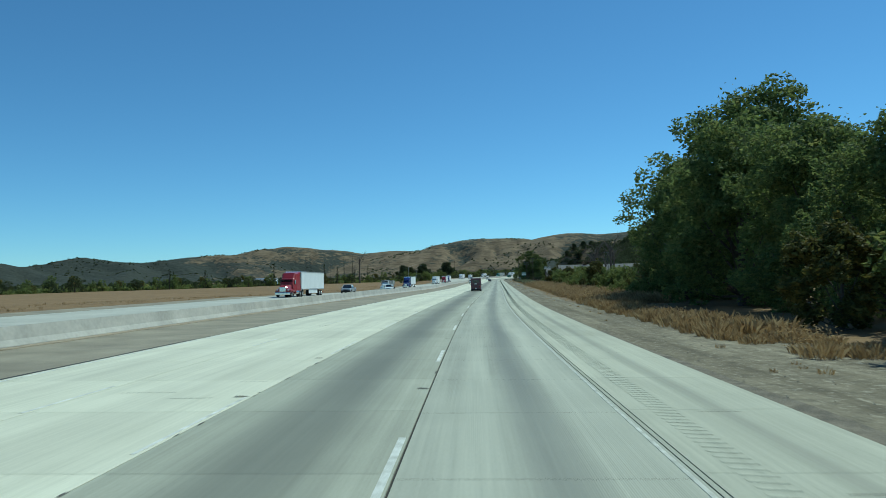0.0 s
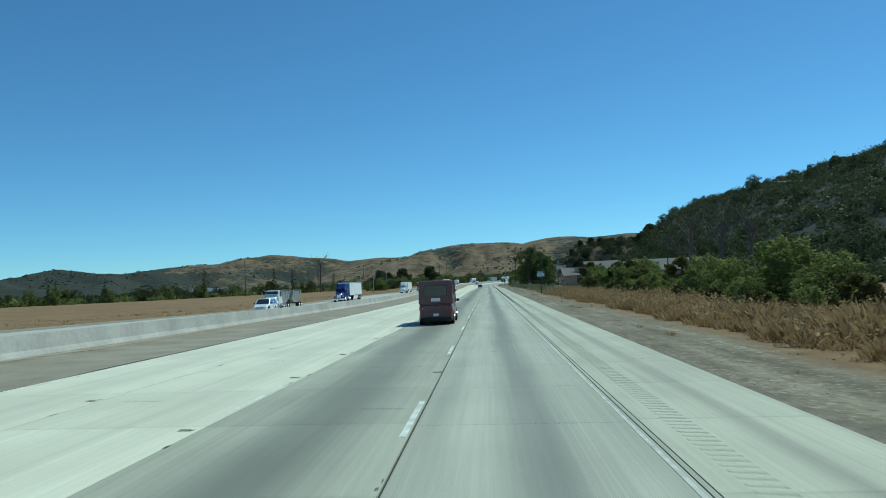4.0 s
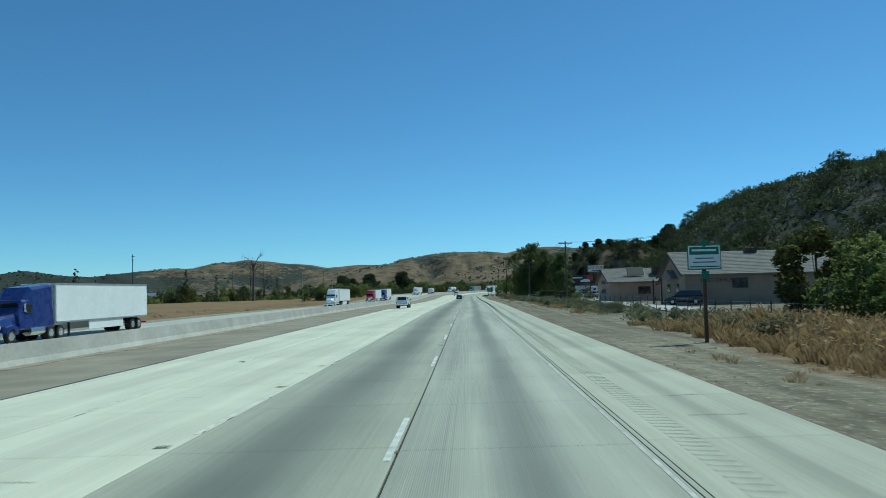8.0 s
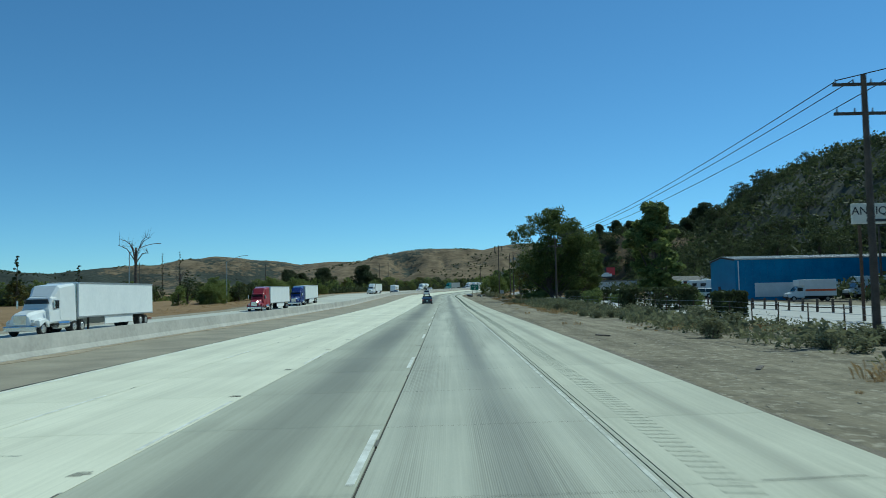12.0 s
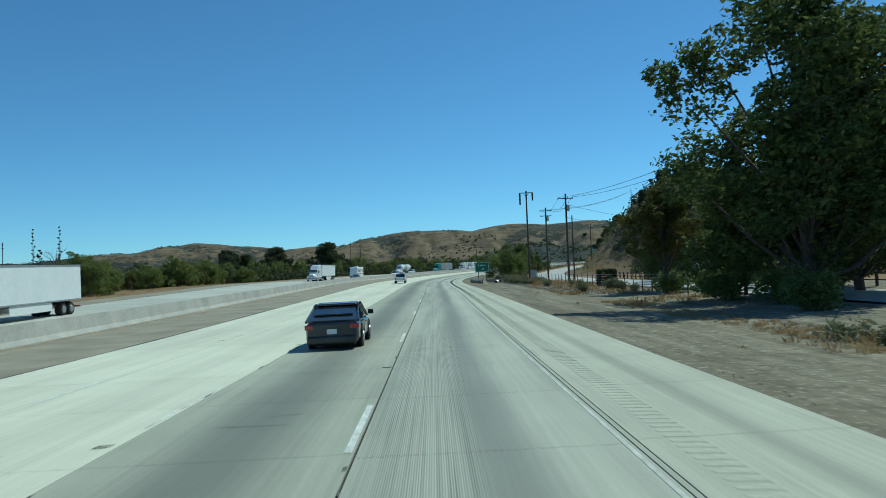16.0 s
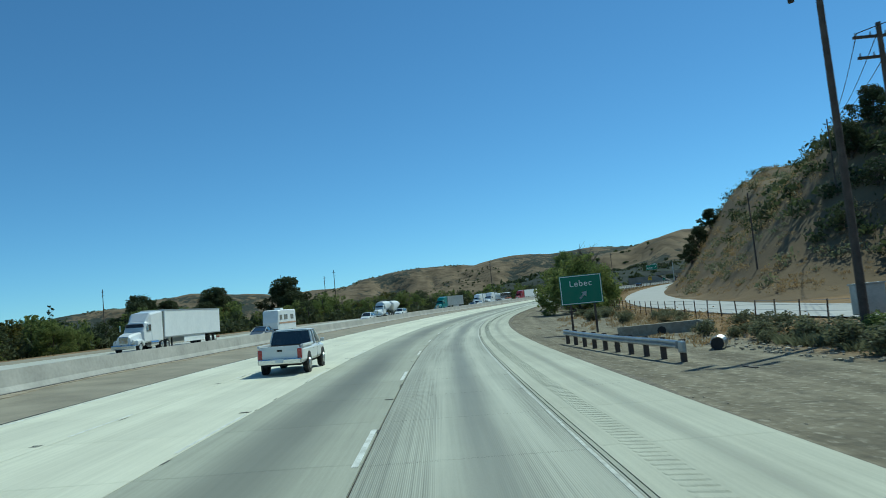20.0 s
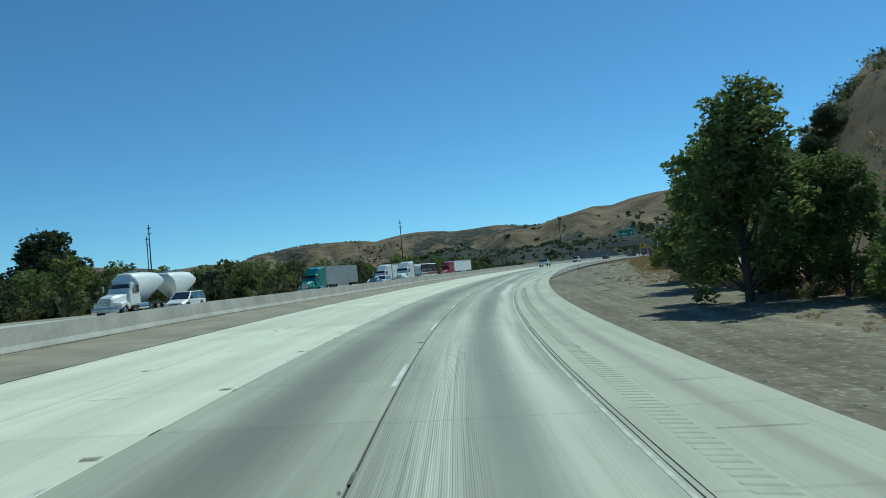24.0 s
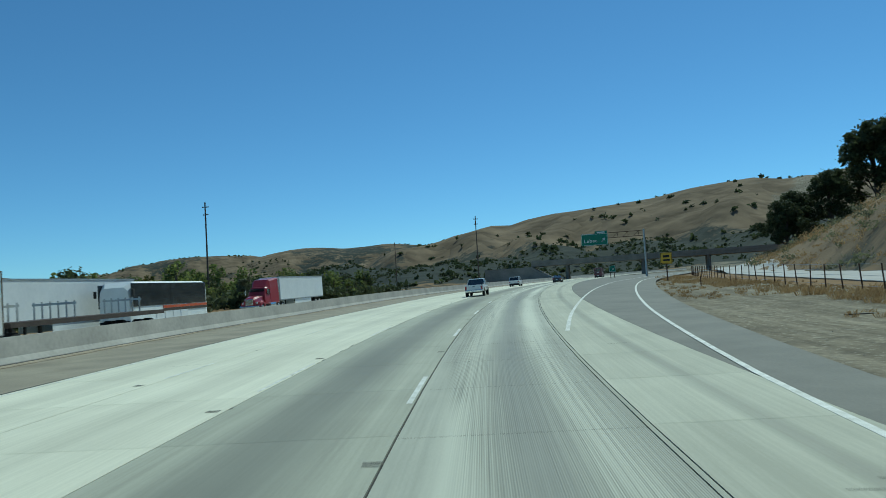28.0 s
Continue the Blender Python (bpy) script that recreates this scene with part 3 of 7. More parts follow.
tall = fz - np.interp(np.clip(gs, -60, 1400), S, RZ)
wide = 9 * ramp(gs, 560, 680)
wide = wide - 2.5 * ramp(gs, 70, 90) * (1 - ramp(gs, 250, 275))
dirt = np.where(gl > 0, 1 - ramp(gl, 9 + wide, 15 + wide), 1 - ramp(-gl, 42, 46))
dirt = np.maximum(dirt, ((gs > 255) & (gs < 520) & (gl > 0) & (gl < 62)) * 0.85)
bank_bare = ((gs > 650) & (gs < 1000) & (gl > 30) & (gl < 90)) * 0.15
dirt = np.maximum(dirt, bank_bare) * (np.abs(gl) < 300)
woods = ramp(gl, 58, 80) * ramp(gs, 60, 200) * (1 - ramp(gs, 700, 900)) * (gl < 420)
far_scrub = ramp(np.hypot(fx - 40, fy - 500), 700, 1000) * (0.50 + 0.4 * ramp(-(fx + 0.36 * fy), -150, 250) - 0.2 * ramp(tall, 90, 150))
far_scrub = np.where(np.hypot(fx - 90, fy - 4350) < 900, 0.24, far_scrub)
# denser scrub in ravines, also darkening them in place of their shade
far_scrub = far_scrub + 0.4 * ravines(fx, fy) * (far_scrub > 0.05)
near_range = ridge(fx, fy, RIGHT_GOLD, 800)
side = ramp(near_range, 1, 12)
far_scrub = far_scrub * (1 - side) + side * (0.95 - 0.8 * ramp(near_range, 40, 90))
scrub = np.maximum(woods * 0.8, far_scrub)
scrub = np.where((gs > 640) & (gs < 1000) & (gl > 30) & (gl < 110), 0.3, scrub)
att = ground.data.color_attributes.new("cover", 'FLOAT_COLOR', 'POINT')
att.data.foreach_set("color", np.column_stack([dirt, np.maximum(ramp(tall, 4, 25), 0.8 * ((gl > 32) & (gl < 120) & (gs > 640) & (gs < 970))), scrub, np.ones(len(dirt))]).ravel().astype(np.float32))

# ---- the carriageway ----
R0, R1 = -50.0, 1330.0
road = thing("road", "pale concrete motorway carriageway with dark tyre bands", "road", kind="structure")
strip("road_base", R0, R1, -13.0, 4.86, -0.03, DARK_JOINT, road, thick=0.08)


def ramp_right(s):
    """Right edge line: leaves the carriageway with the slip road."""
    return float(np.interp(s, [735, 745, 756, 771, 790, 812, 834, 880, 960, 1010], [1.70, 2.15, 2.75, 3.65, 4.9, 6.9, 9.2, 14.0, 25.0, 33.0]))


def slip_edge(s):
    return max(4.87, ramp_right(s) + 1.9 * float(ramp(s, 738, 770)))


DASH_AT = [-6.7, 80.8, 177.9, 259.6, 357.4, 457.3, 521.8, 571.2, 713.0, 759.8, 935.0]


def dash_starts():
    """Where each dash of the nearest lane line begins, about every 14.6 m."""
    out = [-36.0, -21.4]
    for p, q in zip(DASH_AT, DASH_AT[1:]):
        n = round((q - p) / 14.63)
        out += [p + (q - p) * k / n for k in range(n)]
    return out


def rumble_bars(parent):
    """Ground-in rumble strip: slanted shallow wedges."""
    vs, fs = [], []
    for k in range(2400):
        s = -5 + k * 0.31
        n = len(vs)
        for ds, up in ((0, 0.0), (0, 0.005), (0.15, 0.0015)):
            vs += [on_road(s + ds + 0.06, 2.30, up), on_road(s + ds - 0.06, 2.74, up)]
        fs += [(n, n + 1, n + 3, n + 2), (n + 2, n + 3, n + 5, n + 4), (n, n + 2, n + 4), (n + 1, n + 5, n + 3)]
    ob = mesh_part("rumble_strip", vs, fs, SHOULDER, parent)
    ob.data.uv_layers.new(name="UVMap")
    return ob


def marker_scars(parent):
    """Small dark square scars of lost lane markers, and short skewed cracks."""
    rng = np.random.default_rng(77)
    vs, fs = [], []

    def pad(s, lat, w, d, skew=0.0):
        n = len(vs)
        vs.extend([on_road(s, lat, 0.004), on_road(s + skew, lat + w, 0.004), on_road(s + d + skew, lat + w, 0.004), on_road(s + d, lat, 0.004)])
        fs.append((n, n + 1, n + 2, n + 3))
    for s in dash_starts():
        for lat, off in ((-2.08, 8.9), (-5.85, 1.0), (-5.85, 8.3), (-9.5, 4.4)):
            if rng.uniform() < 0.75:
                q = s + off + rng.normal() * 0.5
                for k in range(3):
                    pad(q + k * 0.09, lat - rng.uniform(0, 0.04), 0.2 + rng.uniform(0, 0.1), 0.045, rng.normal() * 0.02)
    for _ in range(150):
        lat = rng.choice([-8.6, -8.0, -7.2, -6.8, -10.4, -3.2, -4.1])
        pad(rng.uniform(-20, 930), lat + rng.normal() * 0.4, rng.uniform(0.5, 1.6), 0.018, rng.normal() * 0.08)
    for _ in range(420):
        lat = rng.choice([-5.52, -5.52, -5.52, -9.18, -1.87])
        pad(rng.uniform(-20, 930), lat + rng.normal() * 0.025, rng.uniform(0.02, 0.06), rng.uniform(0.08, 0.55), rng.normal() * 0.05)
    for _ in range(60):
        pad(rng.uniform(0, 900), rng.uniform(2.9, 3.6), rng.uniform(0.5, 1.3), 0.02, rng.normal() * 0.05)
    tagged(mesh_part("pavement_scars", vs, fs, SCAR, parent), kind="stuff")


def build_road():
    for k in range(200):
        strip("slab", k * 4.57, (k + 1) * 4.57 - 0.012, -1.81, 1.80, 0.0, LANE_CAM, road, step=4.57)
    strip("camera_lane", R0, 0.0, -1.81, 1.80, 0.0, LANE_CAM, road, piece=4.57, gap=0.012)
    strip("camera_lane", 914.0, R1, -1.81, 1.80, 0.0, LANE_CAM, road, piece=4.57, gap=0.012)
    strip("second_lane", R0, R1, -5.48, -1.85, 0.0, LANE_GREY, road, piece=4.57, gap=0.012)
    strip("third_lane", R0, R1, -9.14, -5.50, 0.0, LANE_PALE, road, piece=4.57, gap=0.012)
    strip("fourth_lane", R0, R1, LEFT_EDGE, -9.16, 0.0, LANE_PALE, road, piece=4.57, gap=0.012)
    strip("joint_filler", R0, R1, 1.825, 1.90, -0.002, LANE_GREY, road)
    strip("shoulder", R0, R1, 1.92, RIGHT_EDGE, 0.0, SHOULDER, road, piece=4.57, gap=0.012, cross=2)
    rumble_bars(road)
    slip = thing("slip_road", "grey asphalt slip road leaving the concrete carriageway", "road", kind="structure")
    strip("slip_asphalt", 738, 1010, 4.87, slip_edge, -0.012, RAMP_ASPHALT, slip, cross=3)
    median = thing("median_shoulder", "brown dirty asphalt strip below the median barrier", "pavement", kind="structure")
    strip("asphalt_strip", R0, R1, WALL_LAT - 0.2, LEFT_EDGE - 0.02, -0.015, ASPHALT, median)

    def wavy(s, size, seed):
        return float(rough_noise(np.array([s]), np.array([0.0]), size, seed, 3)[0])
    strip("blown_dirt", R0, 1010, WALL_LAT + 0.3, lambda s: WALL_LAT + 0.45 + 1.5 * wavy(s, 9, 5) ** 2, 0.012, WINDROW, median, step=1.5, thick=0.03, label="tan dirt blown against the barrier")
    strip("edge_seam", R0, 1010, lambda s: LEFT_EDGE - 0.05 - 0.22 * wavy(s, 5, 9), LEFT_EDGE - 0.021, -0.008, DARK_JOINT, median, step=1.5, thick=0.03)
    strip("toe_seam", 560, 1010, WALL_LAT + 0.33, lambda s: WALL_LAT + 0.42 + 0.2 * wavy(s, 4, 17), 0.016, DARK_JOINT, median, step=1.5, thick=0.03)
    # dark gravel; the shadow line below the pavement's edge is in its colour
    verge = thing("gravel_edge", "dark broken gravel with a painted shadow line along the pavement's edge", "gravel", kind="structure")
    strip("gravel_shade_band", R0, 738, RIGHT_EDGE + 0.02, lambda s: RIGHT_EDGE + 0.1 + 0.8 * wavy(s, 14, 13) ** 2, -0.075, EDGE_GRAVEL_SHADE, verge, step=1.2, thick=0.2)
    marks = thing("lane_markings", "worn white lane lines", "road marking", kind="structure")
    for s in dash_starts():
        for lat, off, wide, long in ((-1.94, 0.0, 0.11, 3.66), (-5.6, 2.6, 0.07, 5.2), (-9.26, 6.0, 0.08, 3.66)):
            strip("dash", s + off, s + off + long, lat - wide / 2, lat + wide / 2, 0.006, PAINT_WHITE, marks, thick=0.005)
    strip("edge_line", R0, 735, 1.68, 1.745, 0.006, PAINT_FADED, marks, thick=0.005, label="faded edge line")
    strip("edge_line", 735, 1010, lambda s: ramp_right(s) - 0.03 - 0.05 * float(ramp(s, 735, 770)), lambda s: ramp_right(s) + 0.045 + 0.03 * float(ramp(s, 735, 770)), 0.006, PAINT_WHITE, marks, thick=0.005)
    strip("gore_line", 803, 1000, lambda s: ramp_right(s) - 3.9, lambda s: ramp_right(s) - 3.74, 0.006, PAINT_WHITE, marks, thick=0.005)
    strip("left_edge_line", R0, R1, LEFT_EDGE + 0.15, LEFT_EDGE + 0.24, 0.006, PAINT_WHITE, marks, thick=0.005)
    marker_scars(road)
    # median barrier: sloped toe, steep face, flat top
    bm = bmesh.new()
    prof = [(0.34, 0.0), (0.34, 0.07), (0.19, 0.3), (0.08, 1.0), (-0.08, 1.0), (-0.19, 0.3), (-0.34, 0.07), (-0.34, 0.0)]
    rows = []
    for s in np.arange(R0, R1 + 1, 5.0):
        rows.append([bm.verts.new(on_road(s, WALL_LAT + a, z * (float(np.interp(s, [0, 150, 500, 800], [0.8, 0.95, 1.0, 1.06])) if z > 0.9 else 1.0) - 0.03)) for a, z in prof])
    for r0, r1 in zip(rows, rows[1:]):
        for j in range(len(prof) - 1):
            bm.faces.new((r0[j], r1[j], r1[j + 1], r0[j + 1]))
    bm.faces.new(rows[0][::-1])
    bm.faces.new(rows[-1])
    wall = part("median_barrier", bm, WALL_CONC)
    tagged(wall, "long weathered concrete median barrier", "barrier", kind="structure")
    # the other carriageway
    opp = thing("far_road", "pale concrete carriageway for oncoming traffic", "road", kind="structure")
    strip("oncoming_lanes", R0, R1, -42.0, WALL_LAT - 0.15, -0.02, OPP_ROAD, opp, step=6, cross=3)
    strip("outer_shoulder", R0, R1, -42.0, -37.2, -0.012, ASPHALT, opp, step=6)
    strip("oncoming_edge_line", R0, R1, -37.0, -36.85, -0.012, PAINT_WHITE, opp, thick=0.004)


build_road()


# ---- plants ----
def leaf_cloud(rng, blobs, count, size, flat=0.6):
    """Bent leaf sprays scattered through overlapping blobs (centre, radii); denser at the rim."""
    mid, rad = np.array([b[0] for b in blobs]), np.array([b[1] for b in blobs])
    vol = rad.prod(1) ** 0.7
    k = rng.choice(len(blobs), count, p=vol / vol.sum())
    d = rng.normal(size=(count, 3))
    d /= np.linalg.norm(d, axis=1, keepdims=True) + 1e-9
    out = rng.uniform(0.3, 1.05, count) ** 0.5 + 0.38 * rng.uniform(0, 1, count) * (rng.uniform(0, 1, count) < 0.12)
    q = mid[k] + d * rad[k] * out[:, None]
    a = rng.normal(size=(count, 3)) * (1, 1, flat)
    a /= np.linalg.norm(a, axis=1, keepdims=True)
    b = np.cross(a, d + 0.3 * rng.normal(size=(count, 3)))
    b /= np.linalg.norm(b, axis=1, keepdims=True) + 1e-9
    w = (size * rng.uniform(0.6, 1.5, count))[:, None]
    droop = np.cross(a, b) * w * 0.25
    n = 4 * np.arange(count)
    vs = np.stack([q - a * w, q + b * w * 0.55 + droop, q + a * w, q - b * w * 0.55 + droop], 1).reshape(-1, 3)
    fs = np.concatenate([np.stack([n, n + 1, n + 2], 1), np.stack([n, n + 2, n + 3], 1)])
    return vs.tolist(), fs.tolist()


def limbs(bm, rng, base, top, r, forks, spread, sides=7, twigs=3, rise=(0.35, 0.9)):
    add_tube(bm, base, top, r, r * 0.55, sides)
    tips = []
    base, top = Vector(base), Vector(top)
    h = (top - base).length
    for k in range(forks):
        f = rng.uniform(0.45, 1.0)
        p = base.lerp(top, f)
        ang = 2.4 * k + rng.uniform(-0.5, 0.5)
        tip = p + Vector((math.cos(ang) * spread, math.sin(ang) * spread, rng.uniform(*rise) * h * 0.6)) * float(rng.uniform(0.6, 1.1))
        mid = p.lerp(tip, 0.5) + Vector((0, 0, 0.08 * h))
        rr = r * 0.42 * (1.2 - 0.6 * f)
        add_tube(bm, p, mid, rr, rr * 0.7, 6)
        add_tube(bm, mid, tip, rr * 0.7, rr * 0.25, 5)
        tips.append(tip)
        for _ in range(twigs):
            t2 = mid.lerp(tip, rng.uniform(0.2, 1)) 
            e = t2 + Vector((rng.normal(), rng.normal(), abs(rng.normal()) + 0.2)) * float(spread * 0.28)
            add_tube(bm, t2, e, rr * 0.28, rr * 0.08, 4)
    return tips


def make_tree(name, label, height, width, leaves, count, size, seed, trunk=0.3, lift=0.12, blobs=16, taper=0.3, category="tree", group=""):
    """A tree of lobes borne by limbs, each lobe broken into uneven clumps with gaps between them."""
    rng = np.random.default_rng(seed)
    tree = thing(name, label, category, group)
    bm = bmesh.new()
    tip = Vector((rng.normal() * 0.04 * width, rng.normal() * 0.04 * width, height * 0.72))
    add_tube(bm, (0, 0, -0.3), tip, trunk, trunk * 0.4, 8)
    part("trunk", bm, BARK, tree)
    bm = bmesh.new()
    lobes = max(10, int(blobs * 0.8))
    cl = []
    for k in range(lobes):
        f = (k + 0.5) / lobes
        z = height * (lift + (1 - lift) * (0.06 + 0.82 * f))
        wide = width / 2 * math.sqrt(max(0.0, 1 - (2 * max(f - taper, 0.0) / (2 - 2 * taper)) ** 2.6)) * (0.72 + 0.28 * min(1.0, f * 3))
        a = k * 2.39996 + rng.uniform(-0.7, 0.7)
        lr = max(width * rng.uniform(0.11, 0.22), 0.3)
        rad = max(0.0, wide - lr * 0.7) * rng.uniform(0.45, 1.25)
        c = np.array((math.cos(a) * rad, math.sin(a) * rad, z))
        p = Vector((0, 0, -0.3)).lerp(tip, min(0.97, max(0.1, (z - 0.28 * height) / height)))
        e = Vector(c)
        bend = p.lerp(e, 0.5) + Vector((0, 0, -0.05 * height * rng.uniform(0, 1)))
        add_tube(bm, p, bend, trunk * 0.32, trunk * 0.22, 5)
        add_tube(bm, bend, e, trunk * 0.22, trunk * 0.07, 5)
        cl.append((c, (lr * 0.85, lr * 0.85, lr * 0.72)))
        for _ in range(6):
            d = rng.normal(size=3) + 0.55 * np.array((math.cos(a), math.sin(a), 0.5))
            d /= np.linalg.norm(d)
            r = lr * rng.uniform(0.22, 0.5)
            q = c + d * lr * rng.uniform(0.6, 1.1)
            q[2] = max(q[2], r * 0.5)
            cl.append((q, (r, r, r * rng.uniform(0.55, 0.95))))
    tagged(part("limbs", bm, BARK, tree), kind="stuff")
    vs, fs = leaf_cloud(rng, cl, count, size)
    mesh_part("crown", vs, fs, leaves, tree)
    return tree


def make_bush(name, label, height, width, leaves, count, size, seed, category="bush", group=""):
    rng = np.random.default_rng(seed)
    bush = thing(name, label, category, group)
    bm = bmesh.new()
    for k in range(7):
        a = k * 0.9
        add_tube(bm, (0, 0, -0.1), (math.cos(a) * width * 0.3, math.sin(a) * width * 0.3, height * 0.7), 0.03, 0.008, 4)
    tagged(part("stems", bm, BARK, bush), kind="stuff")
    bl = []
    for k in range(9):
        a, rad = k * 2.4, width * 0.5 * rng.uniform(0.1, 0.7)
        r = width * rng.uniform(0.18, 0.32)
        bl.append(((math.cos(a) * rad, math.sin(a) * rad, max(r * 0.7, height * rng.uniform(0.25, 0.75))), (r, r, min(r, height * 0.42))))
    vs, fs = leaf_cloud(rng, bl, count, size)
    mesh_part("foliage", vs, fs, leaves, bush)
    return bush


def bare_tree(name, label, height, spread, seed, group="", material=None):
    rng = np.random.default_rng(seed)
    bm = bmesh.new()
    limbs(bm, rng, (0, 0, -0.3), (rng.normal() * 0.5, rng.normal() * 0.5, height * 0.8), height * 0.028, 9, spread, 7, 6)
    t = part(name, bm, material or DEADWOOD)
    return tagged(t, label, "tree", group)


def stand(ob, s, lat, scale=1.0, turn=0.0, up=-0.1, first=False):
    """Puts a thing, or a copy of it, on the ground beside the road."""
    m = Matrix.Translation(beside(s, lat, up)) @ Matrix.Rotation(turn, 4, 'Z') @ Matrix.Scale(scale, 4)
    if first:
        ob.matrix_world = m
        return ob
    c = copy_thing(ob, m)
    return c

# ---- trees and shrubs by the road ----
RNG = np.random.default_rng(7)
wood_tree = make_tree("cottonwood", "tall dense dark green cottonwood, leafy to the ground", 16.0, 14, LEAF_DEEP, 29000, 0.175, 1, 0.4, 0.0, 34, 0.25, group="roadside grove")
stand(wood_tree, 68, 22, 1.0, 0.0, first=True)
for s, lat, k, a in ((82, 28, 1.42, 2.0), (89, 22.3, 1.0, 0.7), (95, 25, 0.8, 1.2), (55, 23.5, 0.88, 4.0), (44, 23, 0.74, 1.0), (31, 23.5, 1.0, 3.0), (18, 23, 1.0, 5.0), (62, 36, 0.9, 0.5), (48, 36, 0.9, 2.5)):
    stand(wood_tree, s, lat, k, a)
bright_tree = make_tree("young_cottonwood", "bright green young cottonwood with turning leaves", 6.5, 5.5, LEAF_YELLOW, 6000, 0.17, 2, 0.14, 0.0, 16, 0.3, group="roadside thicket")
stand(bright_tree, 37, 16.5, 0.85, 0.0, first=True)
green_tree = make_tree("willow_thicket", "mid-green willow thicket behind dry grass", 6.0, 7.0, LEAF_MID, 5400, 0.155, 3, 0.12, 0.0, 20, 0.2, group="roadside thicket")
stand(green_tree, 100, 24, 0.8, 0.0, first=True)
for k in range(34):
    s = 92 + k * 5.4
    stand(green_tree if k % 3 else bright_tree, s + RNG.uniform(-2, 2), 21.5 + RNG.uniform(-2.5, 5.0), RNG.uniform(0.7, 1.15), RNG.uniform(0, 6))
for s, lat, k in ((252, 24, 1.15), (258, 30, 1.25), (263, 24.5, 0.95), (247, 27, 1.3), (268, 29, 1.0)):
    stand(green_tree, s, lat, k, s)
oak = make_tree("oak", "dark evergreen oak on the hillside", 8.0, 9.0, LEAF_OAK, 1050, 0.3, 4, 0.3, 0.15, 18, 0.1, group="hillside oaks")
stand(oak, 150, 75, 1.0, 0.0, first=True)
for k in range(188):
    s, lat = RNG.uniform(110, 800), 60 + 220 * RNG.uniform(0, 1) ** 1.3
    if (s > 585 and lat < 95) or (abs(s - 716) < 30 and abs(lat - 250) < 30):
        continue
    stand(oak, s, lat, RNG.uniform(0.55, 1.15), RNG.uniform(0, 6))
for k in range(34):
    stand(oak, RNG.uniform(300, 590), RNG.uniform(60, 95), RNG.uniform(0.7, 1.15), RNG.uniform(0, 6))
for k in range(26):
    stand(bright_tree if k % 2 else green_tree, 88 + k * 6.5 + RNG.uniform(-2, 2), RNG.uniform(16.5, 19.5), RNG.uniform(0.3, 0.55), RNG.uniform(0, 6))
dead = bare_tree("dead_tree", "bare grey dead tree standing over the thicket", 10.5, 2.6, 5, "bare trees")
stand(dead, 143, 21.8, 1.0, 0.5, first=True)
for s, lat, k in ((150, 30, 0.9), (128, 30, 0.95), (196, 25, 1.0), (205, 32, 1.1), (262, 38, 1.0), (119, 40, 0.9), (227, 30, 1.25), (115, 26, 1.25)):
    stand(dead, s, lat, k, s)
big_cotton = make_tree("roadside_cottonwood", "tall broad cottonwood with yellowing outer leaves", 19.4, 15.5, LEAF_COTTON, 33000, 0.19, 6, 0.45, 0.12, 44, 0.25)
stand(big_cotton, 491, 21.2, 1.0, 0.3, first=True)
stand(big_cotton, 499, 28.5, 0.82, 2.0)
stand(big_cotton, 537, 27, 0.43, 4.0)
for s, lat, k in ((508, 31, 0.56), (519, 27, 0.46), (528, 33, 0.42), (548, 30, 0.33)):
    stand(big_cotton, s, lat, k, s)
yellow_cotton = make_tree("autumn_cottonwood", "cottonwood with orange-yellow autumn leaves", 12, 9, LEAF_YELLOW, 14000, 0.17, 16, 0.3, 0.3, 26, 0.2)
stand(yellow_cotton, 513, 19.5, 0.8, 0.3, first=True)
elm = make_tree("elm", "dense dark conical elm behind the parking lot", 13, 7, LEAF_DEEP, 12000, 0.24, 8, 0.4, 0.1, 26, 0.3)
stand(elm, 422, 24, 1.0, 0.0, first=True)
willow = make_tree("willow", "round grey-green willow with a few bare top branches", 7.8, 12.5, LEAF_MID, 14000, 0.17, 9, 0.25, 0.0, 24, 0.15)
stand(willow, 674, 15, 1.0, 0.0, first=True)
stand(dead, 675, 16, 0.95, 2.0)
olive = make_tree("russian_olive", "tall grey-green tree overhanging the slope, with bare twigs", 12.5, 10, LEAF_DEEP, 14000, 0.19, 10, 0.3, 0.05, 26, 0.05)
stand(olive, 706, 12.8, 0.84, 0.0, first=True)
stand(olive, 711, 17.5, 0.72, 2.6)
stand(olive, 704, 16.5, 0.62, 4.4)
stand(olive, 697, 17, 0.6, 2.0)
stand(olive, 722, 16.0, 1.0, 5.0)
stand(olive, 688, 16.5, 0.58, 4.0)
stand(olive, 733, 17.0, 0.86, 1.0)
stand(olive, 741, 20, 0.6, 3.0)
stand(dead, 690, 15, 0.85, 1.0)
for s, lat, k in ((766, 19.5, 0.4), (700, 17.5, 0.35)):
    stand(willow, s, lat, k, s)
bank_oak = make_tree("bank_oak", "broad dark live oak at the top of the cut bank", 10.5, 11, LEAF_OAK, 9000, 0.24, 12, 0.4, 0.12, 20, 0.1)
stand(bank_oak, 943, 61.5, 1.55, 0.0, first=True)
stand(bank_oak, 955, 73, 1.15, 2.0)
stand(bank_oak, 940, 71, 1.05, 4.0)
